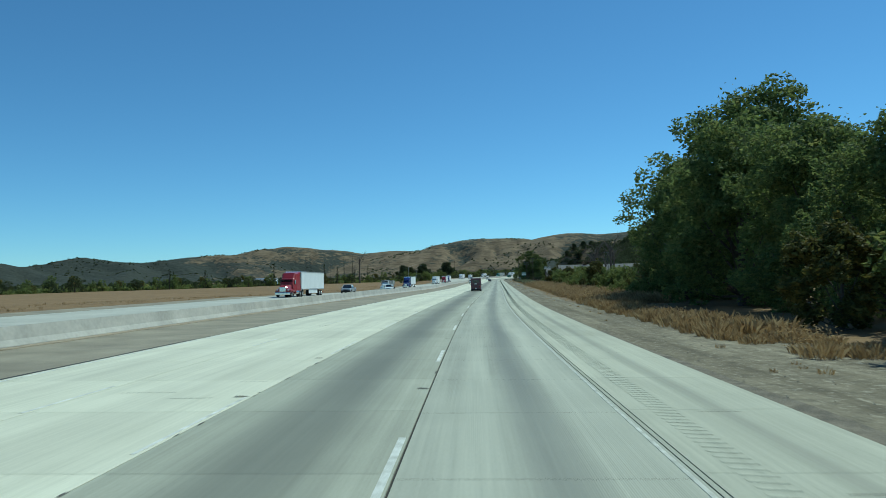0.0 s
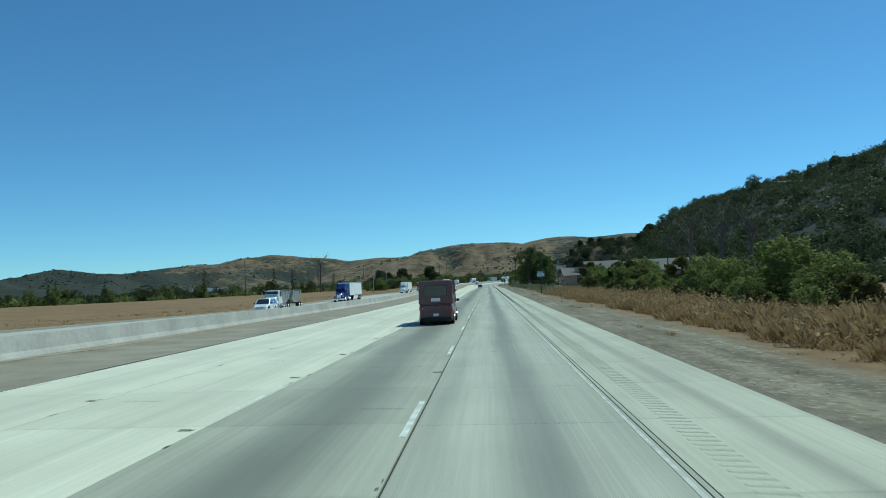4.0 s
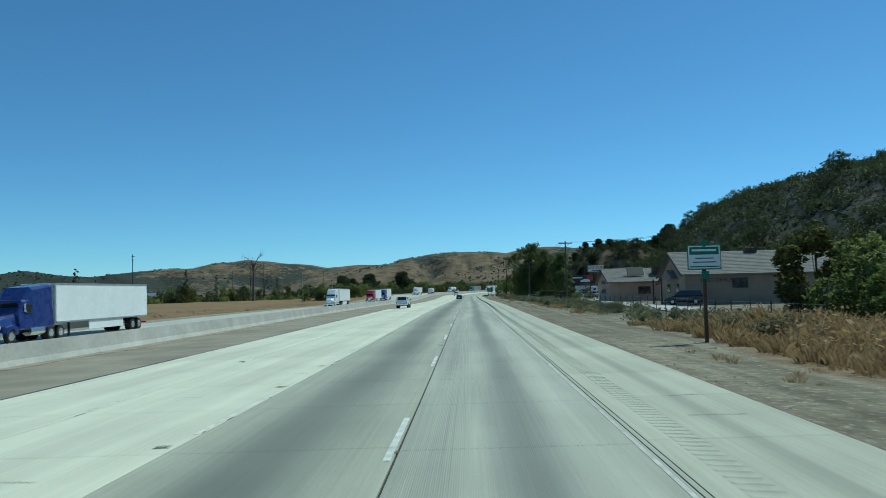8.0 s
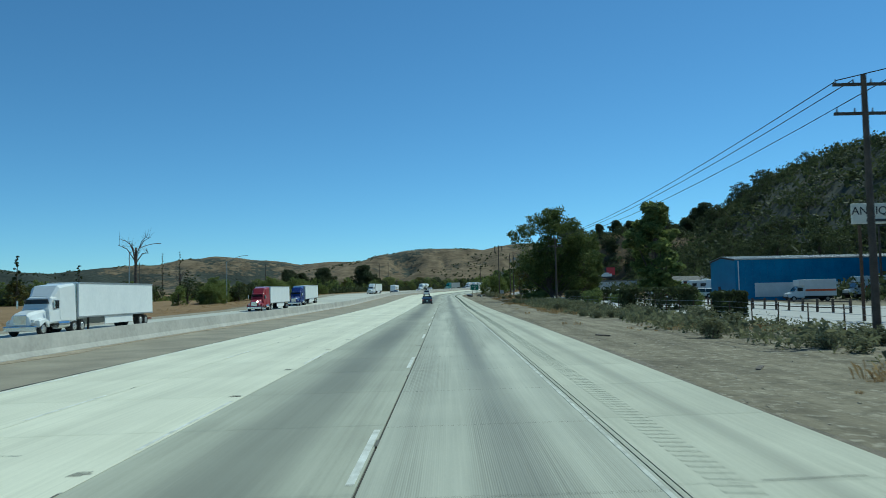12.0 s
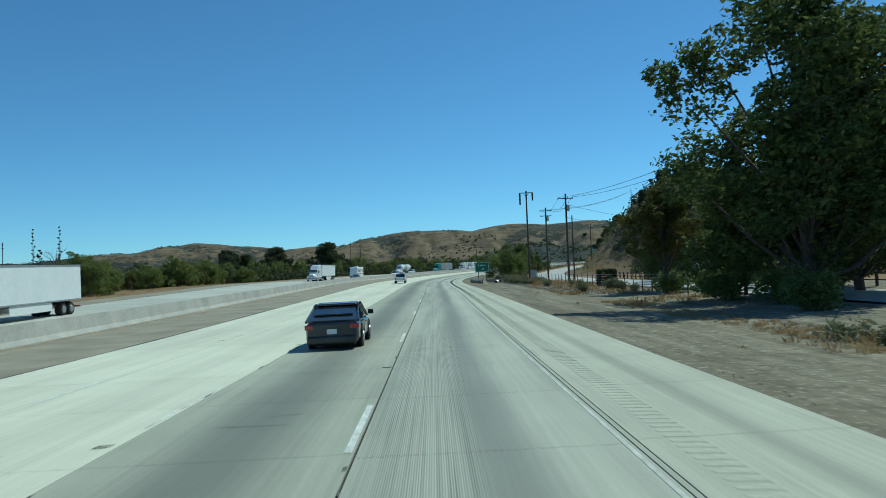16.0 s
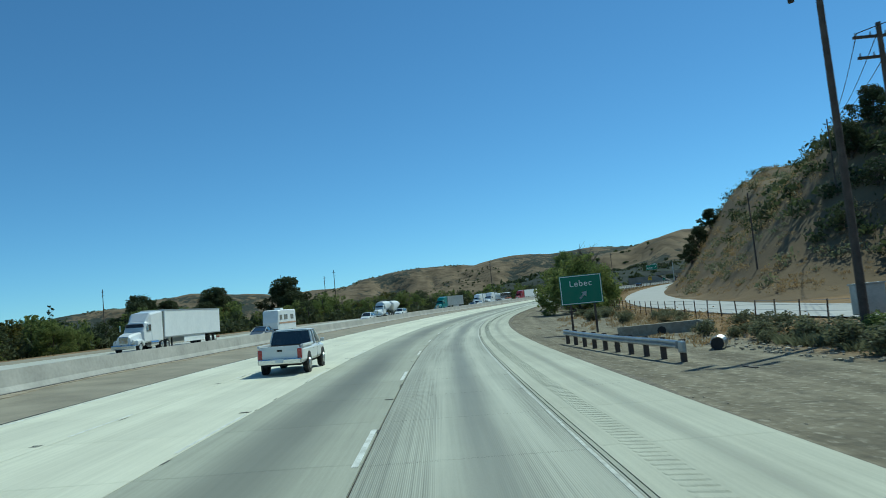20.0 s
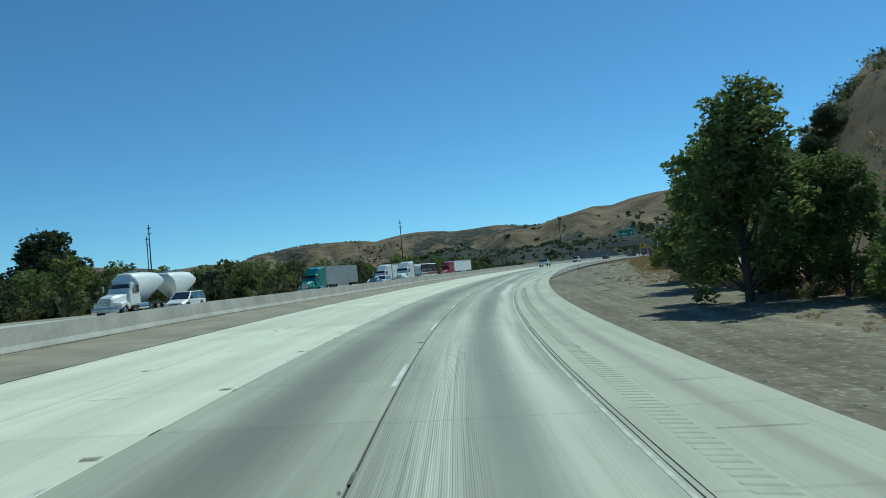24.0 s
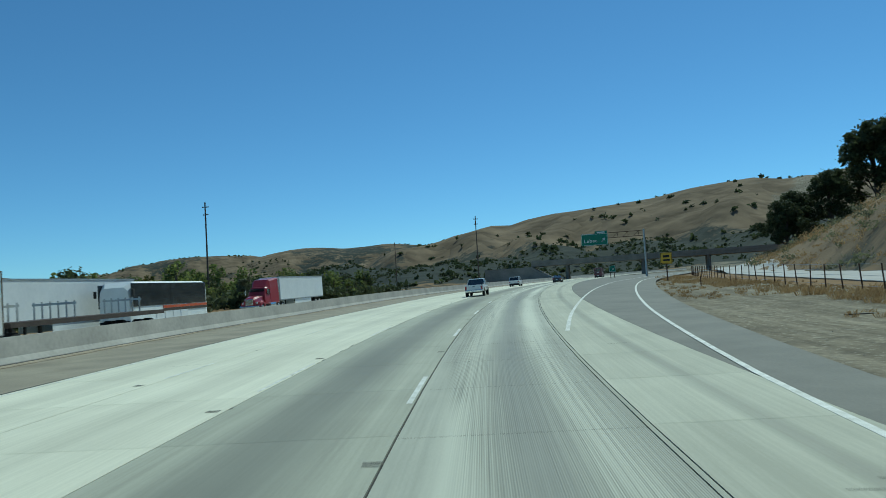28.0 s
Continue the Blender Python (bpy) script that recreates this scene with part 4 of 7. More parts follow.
for s, lat, k in ((946, 44.5, 0.6), (953, 48, 0.65), (949, 54, 0.7), (738, 104, 0.75), (745, 110, 0.8), (752, 100, 0.6), (760, 108, 0.75), (731, 112, 0.8), (768, 112, 0.8), (700, 76, 0.5), (712, 84, 0.55), (728, 80, 0.5), (690, 70, 0.45), (668, 66, 0.4), (660, 60, 0.4), (676, 56, 0.35), (682, 62, 0.35), (783, 40.5, 0.36), (788, 43, 0.4), (793, 46.5, 0.36), (742, 86, 0.5), (760, 84, 0.4)):
    stand(bank_oak, s, lat, k, s)
sage = make_bush("sagebrush", "round grey-green sagebrush on the dusty verge", 1.1, 1.7, LEAF_SAGE, 850, 0.072, 11, group="verge brush")
stand(sage, 300, 13, 1.0, 0.0, first=True)
for k in range(185):
    s = RNG.uniform(255, 470)
    stand(sage, s, 10.8 + 6.5 * RNG.uniform() ** 0.7, RNG.uniform(0.35, 1.05), RNG.uniform(0, 6))
for k in range(95):
    s = RNG.uniform(515, 745)
    stand(sage, s, (RNG.uniform(13, 18) if s < 660 else RNG.uniform(15, 21)), RNG.uniform(0.5, 1.1), RNG.uniform(0, 6))
for s, lat, k in ((700, 70, 0.5), (705, 78, 0.75), (695, 84, 0.85), (712, 88, 0.9), (690, 92, 0.95), (684, 80, 0.75), (678, 72, 0.65), (672, 64, 0.55), (668, 56, 0.5), (664, 50, 0.5), (660, 58, 0.65), (674, 82, 0.75), (720, 95, 0.95), (730, 90, 0.7), (656, 66, 0.7), (650, 74, 0.8), (662, 74, 0.8)):
    stand(oak, s, lat, k, s)
for s, lat, k in ((575, 13.4, 0.9), (579, 13.0, 1.05), (583, 13.2, 0.95), (586, 13.8, 1.1), (590, 14.2, 1.05), (572, 14.5, 0.9), (594, 15.5, 0.9), (581, 15.5, 1.2), (566, 15.0, 0.8)):
    stand(sage, s, lat, k, s)
hedge = make_bush("clipped_shrub", "rounded dark green garden shrub", 2.2, 3.0, LEAF_DEEP, 2200, 0.11, 13, group="yard shrubs")
stand(hedge, 441, 19.5, 1.1, 0.0, first=True)
for s, lat, k in ((452, 26, 0.7), (458, 27, 0.75), (420, 27, 0.8), (416, 30, 0.7), (483, 17, 0.8), (489, 18.5, 0.9), (495, 17.5, 0.75), (502, 19, 0.9), (508, 18, 0.7), (516, 20.5, 0.8), (588, 16.2, 0.5), (527, 25, 0.7), (400, 24, 0.6)):
    stand(hedge, s, lat, k, s)

for k in range(26):
    stand(oak, RNG.uniform(675, 800), RNG.uniform(88, 130), RNG.uniform(0.6, 0.95), RNG.uniform(0, 6))



def clipped_hedge(label, long, deep, high, count, seed):
    """A hedge cut square: leaves packed near the faces of a box."""
    rng = np.random.default_rng(seed)
    h = thing("clipped_hedge", label, "hedge", "yard hedges")
    bm = bmesh.new()
    for x in np.linspace(-long * 0.4, long * 0.4, max(2, int(long))):
        add_tube(bm, (x, 0, -0.2), (x + 0.1, 0, high * 0.6), 0.05, 0.02, 5)
    part("stems", bm, BARK, h)
    q = rng.uniform(-0.5, 0.5, (count, 3))
    ax = rng.integers(0, 3, count)
    q[np.arange(count), ax] = np.sign(q[np.arange(count), ax]) * rng.uniform(0.38, 0.52, count)
    q = q * (long, deep, high) + (0, 0, high / 2 + 0.05)
    q[:, 2] = np.maximum(q[:, 2], 0.1)
    u, v = rng.normal(size=(count, 3)) * 0.075, rng.normal(size=(count, 3)) * 0.075
    n = 4 * np.arange(count)
    # oak leaves chosen for darkness: the yard tree's shade put into the hedge colour
    mesh_part("foliage", np.stack([q - u, q + v, q + u, q - v], 1).reshape(-1, 3).tolist(), np.stack([n, n + 1, n + 2, n + 3], 1).tolist(), LEAF_OAK, h)
    return h


long_hedge = clipped_hedge("long square-clipped dark green hedge in the yard", 7.5, 2.2, 2.3, 6000, 91)
long_hedge.matrix_world = placed(411, 20.8, 0, radians(12))
block_hedge = clipped_hedge("square-clipped dark green shrub in the yard", 2.1, 2.0, 1.9, 2600, 92)
block_hedge.matrix_world = placed(391, 20.4)
for s, lat in ((460.5, 20.4), (468, 25.2), (473, 28), (455, 27), (541, 20.6)):
    copy_thing(block_hedge, placed(s, lat))

# left of the motorway
grove = make_tree("field_tree", "mixed green tree at the edge of the golden field", 9.0, 8.0, LEAF_MID, 1600, 0.28, 14, 0.25, 0.02, 16, 0.15, group="far treeline")
stand(grove, 620, -122, 1.0, 0.0, first=True)
ochre = make_tree("turning_tree", "tree with yellow-green autumn leaves beyond the field", 8.0, 7.0, LEAF_YELLOW, 1300, 0.28, 15, 0.22, 0.02, 14, 0.2, group="far treeline")
stand(ochre, 560, -128, 1.0, 0.0, first=True)
for k in range(80):
    s = 300 + k * 8.6
    edge = float(np.interp(s, [300, 450, 600, 680, 760, 980], [-215, -170, -118, -78, -62, -64]))
    stand(oak if k % 5 == 1 else ochre if k % 4 == 0 else grove, s + RNG.uniform(-4, 4), edge - RNG.uniform(0, 30), RNG.uniform(0.5, 1.15), RNG.uniform(0, 6))
for k in range(46):
    s = 640 + k * 7.4
    edge = float(np.interp(s, [640, 760, 990], [-74, -56, -60]))
    stand(grove if k % 3 else oak, s + RNG.uniform(-3, 3), edge - RNG.uniform(0, 9), RNG.uniform(0.55, 0.95), RNG.uniform(0, 6))
for s, lat, k in ((806, -102, 1.08), (813, -106, 0.85), (801, -96, 0.75), (770, -132, 0.8), (777, -137, 0.95), (785, -133, 0.8), (800, -128, 1.02), (807, -131, 0.85), (790, -120, 0.55), (822, -100, 0.55), (764, -128, 0.6), (793, -126, 0.7)):
    stand(bank_oak, s, lat, k, s)
# thicket along the near edge of the field
for k in range(64):
    s = 516 + k * 2.6
    edge = float(np.interp(s, [515, 570, 640, 700], [-53, -51, -58, -64]))
    stand((grove, willow, ochre, oak, grove)[k % 5], s + RNG.uniform(-2, 2), edge - RNG.uniform(0, 13), RNG.uniform(0.42, 0.82), RNG.uniform(0, 6))
for k in range(110):
    s = 300 + k * 6.3
    edge = float(np.interp(s, [300, 450, 600, 680, 760, 980], [-222, -178, -126, -84, -62, -64]))
    stand((oak, grove, ochre, grove)[k % 4], s + RNG.uniform(-4, 4), edge - RNG.uniform(0, 16), RNG.uniform(0.5, 0.95), RNG.uniform(0, 6))
poplar = make_tree("poplar", "thin tall poplar, half bare, beyond the field", 15, 2.2, LEAF_OAK, 900, 0.22, 17, 0.16, 0.1, 18, 0.3, group="poplars")
stand(poplar, 590, -125, 1.0, 0.0, first=True)
for s, lat, k in ((420, -185, 0.9), (428, -186, 0.8), (455, -178, 0.85), (505, -150, 1.1), (560, -128, 1.15), (700, -92, 0.8), (655, -118, 1.0)):
    stand(poplar, s, lat, k, s)
stand(dead, 597, -109, 2.3, 1.0)
stand(dead, 694, -148, 1.5, 2.0)
spire = make_tree("spire_poplar", "very tall needle-thin poplar, almost bare, beyond the field", 28, 1.5, LEAF_OAK, 900, 0.2, 19, 0.14, 0.1, 20, 0.2, group="poplars")
stand(spire, 703, -154, 1.0, 0.0, first=True)
stand(spire, 698, -160, 0.96, 2.0)
reed = make_tree("feathery_tamarisk", "feathery light green tamarisk by the oncoming lanes", 6.5, 4.5, LEAF_SAGE, 3600, 0.16, 18, 0.1, 0.0, 14, 0.1, group="tamarisks")
stand(reed, 800, -52, 1.0, 0.0, first=True)
for k in range(16):
    s = 770 + k * 9
    stand(reed if k % 3 else grove, s + RNG.uniform(-3, 3), -50 - RNG.uniform(0, 10), RNG.uniform(0.6, 1.05), k * 1.0)


# ---- loose ground cover, too much to count ----
def blade_patch(name, label, places, seed, tall, material, per=26, spread=0.45, wide=1.0, bare=0.0):
    """Tufts whose thin blades fan outwards and bend over, one mesh."""
    rng = np.random.default_rng(seed)
    pl = np.array(places)
    xs, ys = road_xy(pl[:, 0], pl[:, 1])
    keep = rough_noise(xs, ys, 13.0, seed + 3, 3) > bare
    pl, xs, ys = pl[keep], xs[keep], ys[keep]
    zs = land(xs, ys)
    grown = pl[:, 2] * (0.3 + 1.25 * rough_noise(xs, ys, 7.0, seed, 2))
    m = len(pl) * per
    x, y, z, k = (np.repeat(v, per) for v in (xs, ys, zs, grown))
    a, r = rng.uniform(0, 2 * math.pi, m), rng.uniform(0, 1, m) ** 0.6
    bx, by = x + np.cos(a) * r * spread * k, y + np.sin(a) * r * spread * k
    h = tall * k * rng.uniform(0.4, 1.1, m) * (1.1 - 0.45 * r)
    b = a + rng.normal(size=m) * 0.9
    lean = h * (0.12 + 0.75 * r * rng.uniform(0.3, 1.0, m))
    w = (0.0038 * k + 0.0032) * wide
    cx, cy = np.cos(b), np.sin(b)
    tw = rng.uniform(0, 2 * math.pi, m)
    wx, wy = np.cos(tw) * w, np.sin(tw) * w
    v0 = np.stack([bx - wx, by - wy, z - 0.05], 1)
    v1 = np.stack([bx + wx, by + wy, z - 0.05], 1)
    v2 = np.stack([bx + cx * lean * 0.45 + wx, by + cy * lean * 0.45 + wy, z + h * 0.68], 1)
    v3 = np.stack([bx + cx * lean * 1.15, by + cy * lean * 1.15, z + h * 0.95], 1)
    n = 4 * np.arange(m)
    fs = np.concatenate([np.stack([n, n + 1, n + 2], 1), np.stack([n, n + 2, n + 3], 1)])
    ob = mesh_part(name, np.stack([v0, v1, v2, v3], 1).reshape(-1, 3).tolist(), fs.tolist(), material)
    return tagged(ob, label, "grass", kind="stuff")


def spots(n, s0, s1, l0, l1, k0, k1, seed, bias=1.0):
    r = np.random.default_rng(seed)
    return [(r.uniform(s0, s1), l0 + (l1 - l0) * r.uniform() ** bias, r.uniform(k0, k1)) for _ in range(n)]


blade_patch("dry_grass", "tall tawny dry grass along the verge", spots(900, 78, 262, 13.0, 18.0, 0.9, 1.5, 21, 0.8) + spots(900, 78, 275, 10.0, 14.0, 0.4, 0.9, 36, 0.7) + spots(160, 24, 80, 9.5, 13, 0.5, 1.0, 22), 23, 0.85, STRAW, 110, 0.8)
blade_patch("dry_weeds", "sparse dry weeds on the dusty verge", spots(500, 0, 640, 7.0, 12, 0.15, 0.45, 24) + spots(1700, 255, 470, 9.8, 18, 0.35, 0.95, 25) + spots(600, 470, 650, 10.5, 18, 0.35, 0.8, 34) + spots(3200, 652, 950, 36, 72, 0.5, 1.3, 35) + spots(2000, 640, 900, 11, 23, 0.2, 0.5, 26) + spots(160, 0, 800, -18.8, -17.9, 0.1, 0.35, 37) + spots(700, 690, 930, 17.5, 21.5, 0.3, 0.8, 38), 27, 0.6, STRAW, 26, 0.5, 1.5, 0.5)
blade_patch("fence_grass", "yellow dry grass along the frontage fence", spots(900, 690, 930, 16.5, 21.0, 0.35, 0.85, 39), 40, 0.55, STRAW, 40, 0.6, 1.3, 0.42)
blade_patch("ditch_grass", "tall olive-brown grass before the yard fence", spots(520, 436, 467, 13.2, 17.8, 0.8, 1.3, 43) + spots(160, 575, 592, 13.5, 17.0, 0.5, 1.0, 44), 45, 0.8, LEAF_SAGE, 90, 0.7)
blade_patch("straw_line", "pale straw lying along the inner edge of the verge", spots(700, 425, 500, 10.6, 13.2, 0.2, 0.45, 46), 47, 0.5, STRAW, 30, 0.6, 1.2, 0.3)
blade_patch("field_grass", "tawny grass at the edge of the far field", spots(900, 40, 640, -60, -44, 0.4, 0.9, 28), 29, 0.5, STRAW, 12, 0.8, 2.2)


def scatter_scrub():
    """Dark trees and brush dotted over the hills, one mesh."""
    rng = np.random.default_rng(31)
    n = 26000
    ang, dist = rng.uniform(-52, 62, n), 900 + 3800 * rng.uniform(0, 1, n) ** 0.8
    x, y = 40 + dist * np.sin(np.radians(ang)), 300 + dist * np.cos(np.radians(ang))
    keep = (rough_noise(x, y, 260, 51, 4) - 0.05 * (dist > 2600) > rng.uniform(0.50, 0.62, n)) & (np.hypot(x - 120, y - 900) > 650)
    near = rng.uniform(0, 1, (7600, 2))
    s2, l2 = 120 + 760 * near[:, 0], 60 + 260 * near[:, 1]
    x2, y2 = road_xy(s2, l2)
    ok2 = ~((s2 > 650) & (l2 < 95))
    keep &= (ridge(x, y, RIGHT_GOLD, 800) < 55) | (rng.uniform(0, 1, n) < 0.25)
    a3, d3 = np.radians(rng.uniform(8, 62, 9000)), rng.uniform(420, 1500, 9000)
    x3, y3 = 48 + d3 * np.sin(a3), 771 + d3 * np.cos(a3)
    low = ridge(x3, y3, RIGHT_GOLD, 800)
    ok3 = (low > 3) & (low < 60) & (rough_noise(x3, y3, 160, 57, 3) > rng.uniform(0.36, 0.6, 9000))
    x, y = np.concatenate([x[keep], x2[ok2], x3[ok3]]), np.concatenate([y[keep], y2[ok2], y3[ok3]])
    size = np.concatenate([rng.uniform(2.2, 5.0, keep.sum()), rng.uniform(1.2, 3.2, ok2.sum()), rng.uniform(1.5, 3.4, ok3.sum())])
    small = np.concatenate([np.full(keep.sum(), 0.42), np.full(ok2.sum(), 0.16), np.full(ok3.sum(), 0.3)])
    z = land(x, y)
    vs, fs = [], []
    per = 14
    for k in range(len(x)):
        q = rng.normal(size=(per, 3)) * (0.42, 0.42, 0.26) * size[k] + (x[k], y[k], z[k] + size[k] * 0.35)
        u = rng.normal(size=(per, 3)) * size[k] * small[k]
        v = rng.normal(size=(per, 3)) * size[k] * small[k]
        n = 4 * per * k + 4 * np.arange(per)
        vs.append(np.stack([q - u, q + v, q + u, q - v], 1).reshape(-1, 3))
        fs.append(np.stack([n, n + 1, n + 2, n + 3], 1))
    ob = mesh_part("hill_scrub", np.concatenate(vs).tolist(), np.concatenate(fs).tolist(), LEAF_OAK)
    tagged(ob, "dark oaks and brush scattered over the dry hills", "scrub", kind="stuff")


scatter_scrub()


def brush(name, label, places, seed, material, per=60, leaf=0.13):
    """Low brush grown together over a slope, one mesh."""
    rng = np.random.default_rng(seed)
    x, y = road_xy(np.array([p[0] for p in places]), np.array([p[1] for p in places]))
    z = land(x, y)
    vs, fs = [], []
    for k, p in enumerate(places):
        q = rng.normal(size=(per, 3)) * (0.5, 0.5, 0.28) * p[2] + (x[k], y[k], z[k] + p[2] * 0.35)
        u, v = rng.normal(size=(per, 3)) * leaf * p[2], rng.normal(size=(per, 3)) * leaf * p[2]
        n = 4 * per * k + 4 * np.arange(per)
        vs.append(np.stack([q - u, q + v, q + u, q - v], 1).reshape(-1, 3))
        fs.append(np.stack([n, n + 1, n + 2, n + 3], 1))
    ob = mesh_part(name, np.concatenate(vs).tolist(), np.concatenate(fs).tolist(), material)
    return tagged(ob, label, "brush", kind="stuff")


brush("bank_brush", "grey-green and brown brush over the cut bank", spots(300, 648, 960, 36, 74, 0.6, 1.8, 71), 72, LEAF_SAGE, 90, 0.08)
brush("bank_dry_brush", "tawny dry brush over the cut bank", spots(520, 648, 960, 36, 74, 0.5, 1.5, 81), 82, STRAW, 110, 0.05)
brush("bank_chaparral", "dark chaparral clumps on the cut bank", spots(75, 650, 850, 46, 92, 1.4, 2.8, 73), 74, LEAF_OAK, 220, 0.06)
brush("spur_chaparral", "dark chaparral over the near end of the spur", spots(150, 640, 700, 46, 98, 1.3, 3.0, 97), 98, LEAF_OAK, 110, 0.085)
brush("verge_brush", "low grey-green brush between the verge and the fence", spots(420, 255, 470, 11.5, 17.6, 0.4, 0.95, 75), 76, LEAF_SAGE, 110, 0.075)
brush("grass_mounds", "soft tawny mounds of dry grass along the verge", spots(700, 80, 268, 11.0, 18.0, 0.6, 1.35, 88, 0.8) + spots(60, 28, 80, 10.5, 13.0, 0.4, 0.8, 89), 90, STRAW, 190, 0.038)
brush("roadside_hedge", "dense dark brush grown together beyond the oncoming lanes", [(p[0], float(np.interp(p[0], [640, 760, 990], [-70, -53, -57])) + p[1], p[2]) for p in spots(330, 640, 990, -12, 2, 1.6, 3.4, 93)], 94, LEAF_OAK, 110, 0.1)
brush("fence_brush", "low dry brush along the frontage fence", spots(230, 540, 760, 14.5, 20, 0.4, 0.95, 77), 78, STRAW, 110, 0.05)
brush("hill_thicket", "dense dark brush at the foot of the wooded hill", spots(480, 110, 610, 56, 95, 1.8, 4.0, 79) + spots(1250, 110, 760, 70, 190, 1.5, 3.6, 83), 80, LEAF_OAK, 105, 0.085)
brush("hill_wood", "dark oaks grown together over the wooded hill", spots(460, 120, 760, 80, 290, 3.2, 5.4, 95), 96, LEAF_OAK, 210, 0.055)
EDGE_S = [300, 450, 600, 680, 760, 980]
EDGE_L = [-218, -174, -120, -80, -60, -62]
brush("field_brush", "mixed brush grown together along the far field's edge", [(p[0], float(np.interp(p[0], EDGE_S, EDGE_L)) + p[1], p[2]) for p in spots(420, 300, 980, -26, 0, 1.3, 3.2, 84)], 85, LEAF_MID, 70, 0.13)
brush("dark_field_brush", "dark brush along the far field's edge", [(p[0], float(np.interp(p[0], EDGE_S, EDGE_L)) + p[1], p[2]) for p in spots(420, 300, 980, -34, -4, 1.6, 3.8, 86)], 87, LEAF_OAK, 70, 0.13)


# ---- poles, wires, lamps, signs ----
def utility_pole(name, label, height, arms, seed=0, boxes=0, group="utility poles"):
    p = thing(name, label, "utility pole", group)
    tubed("post", (0, 0, -0.5), (0, 0, height), 0.19, POLE_WOOD, p, 0.12, 10)
    for k, (z, w) in enumerate(arms):
        boxed("crossarm", (0, 0.12, z), (w, 0.11, 0.13), POLE_WOOD, p, bevel=0.01)
        for x in np.linspace(-w / 2 + 0.12, w / 2 - 0.12, 4):
            tubed("insulator", (x, 0.12, z + 0.06), (x, 0.12, z + 0.24), 0.05, STEEL, p, 0.03, 6)
    for k in range(boxes):
        tubed("transformer", (0.34, 0.0, height - 2.6 - k), (0.34, 0.0, height - 1.7 - k), 0.22, STEEL, p, None, 10, "grey transformer can")
    return p


def swept(points, r, sides=6):
    """One bent rod through the points."""
    bm = bmesh.new()
    rows = []
    for k, p in enumerate(points):
        d = (points[min(k + 1, len(points) - 1)] - points[max(k - 1, 0)]).normalized()
        u = d.orthogonal().normalized() if not rows else (u - d * u.dot(d)).normalized()
        v = d.cross(u)
        rows.append([bm.verts.new(p + (u * math.cos(a) + v * math.sin(a)) * r) for a in np.linspace(0, 2 * math.pi, sides + 1)[:-1]])
    for g0, g1 in zip(rows, rows[1:]):
        for j in range(sides):
            bm.faces.new((g0[j], g0[(j + 1) % sides], g1[(j + 1) % sides], g1[j]))
    bm.faces.new(rows[0][::-1])
    bm.faces.new(rows[-1])
    return bm


def wires(name, ends, sag, r=0.02):
    w = thing(name, "thin dark overhead power lines", "cable")
    for a, b in ends:
        a, b = Vector(a), Vector(b)
        part("wire", swept([a.lerp(b, k / 12) - Vector((0, 0, sag * 4 * k / 12 * (1 - k / 12))) for k in range(13)], r, 5), DARK_JOINT, w)
    return w


def set_pole(ob, s, lat, first=False, turn=0.0, lean=0.0):
    m = placed(s, lat, 0, turn) @ Matrix.Rotation(lean, 4, 'Y')
    if first:
        ob.matrix_world = m
        return ob
    return copy_thing(ob, m)


pole_a = utility_pole("utility_pole", "tall dark wooden utility pole with two crossarms", 11.6, ((11.2, 2.6), (9.9, 2.6)))
set_pole(pole_a, 367, 17.8, True)
for s, lat in ((300, 44), (440, 60), (467, 18.7)):
    set_pole(pole_a, s, lat)
pole_b = utility_pole("utility_pole", "dark wooden utility pole with transformer can", 13.6, ((12.9, 2.4),), 0, 1)
set_pole(pole_b, 562, 19.8, True)
pole_c = utility_pole("utility_pole", "wooden utility pole with two crossarms and a can", 14.2, ((13.6, 2.4), (12.6, 2.2)), 0, 1)
set_pole(pole_c, 594, 21.3, True)
# tall post with two hanging cable sheaths
hang = thing("cable_terminal_pole", "tall brown pole with dark cable sheaths hanging from its arm", "utility pole")
tubed("post", (0, 0, -0.5), (0, 0, 17.4), 0.2, POLE_WOOD, hang, 0.13, 10)
boxed("crossarm", (0, 0.1, 17.0), (2.7, 0.12, 0.14), POLE_WOOD, hang)
for x, drop in ((-1.2, 2.2), (1.2, 1.4)):
    tubed("cable_sheath", (x, 0.1, 16.9), (x, 0.1, 16.9 - drop), 0.17, DARK_JOINT, hang, 0.14, 8)
for x in (-0.5, 0.5):
    tubed("brace", (x, 0.1, 16.95), (0, 0.1, 16.3), 0.04, POLE_WOOD, hang)
hang.matrix_world = placed(591.5, 17.4)
bare_pole = thing("slim_pole", "slim leaning wooden pole", "utility pole", "utility poles")
tubed("post", (0, 0, -0.5), (0, 0, 11), 0.14, POLE_WOOD, bare_pole, 0.09, 8)
set_pole(bare_pole, 572, 22.5, True)
for s, lat in ((500, 21), (672, 40), (672, 52)):
    set_pole(bare_pole, s, lat)
far_pole = utility_pole("utility_pole", "slender pole with short side insulators beyond the motorway", 19.5, ((18.6, 1.3), (17.2, 1.1)), group="far poles")
set_pole(far_pole, 900, -60.8, True)
for s, lat in ((832, -98), (858, -122), (782, -158), (1057, -89), (976, -28.5), (505, -128), (700, -175)):
    set_pole(far_pole, s, lat)


def top_of(s, lat, h, dx=0.0):
    return placed(s, lat) @ Vector((dx, 0.12, h))


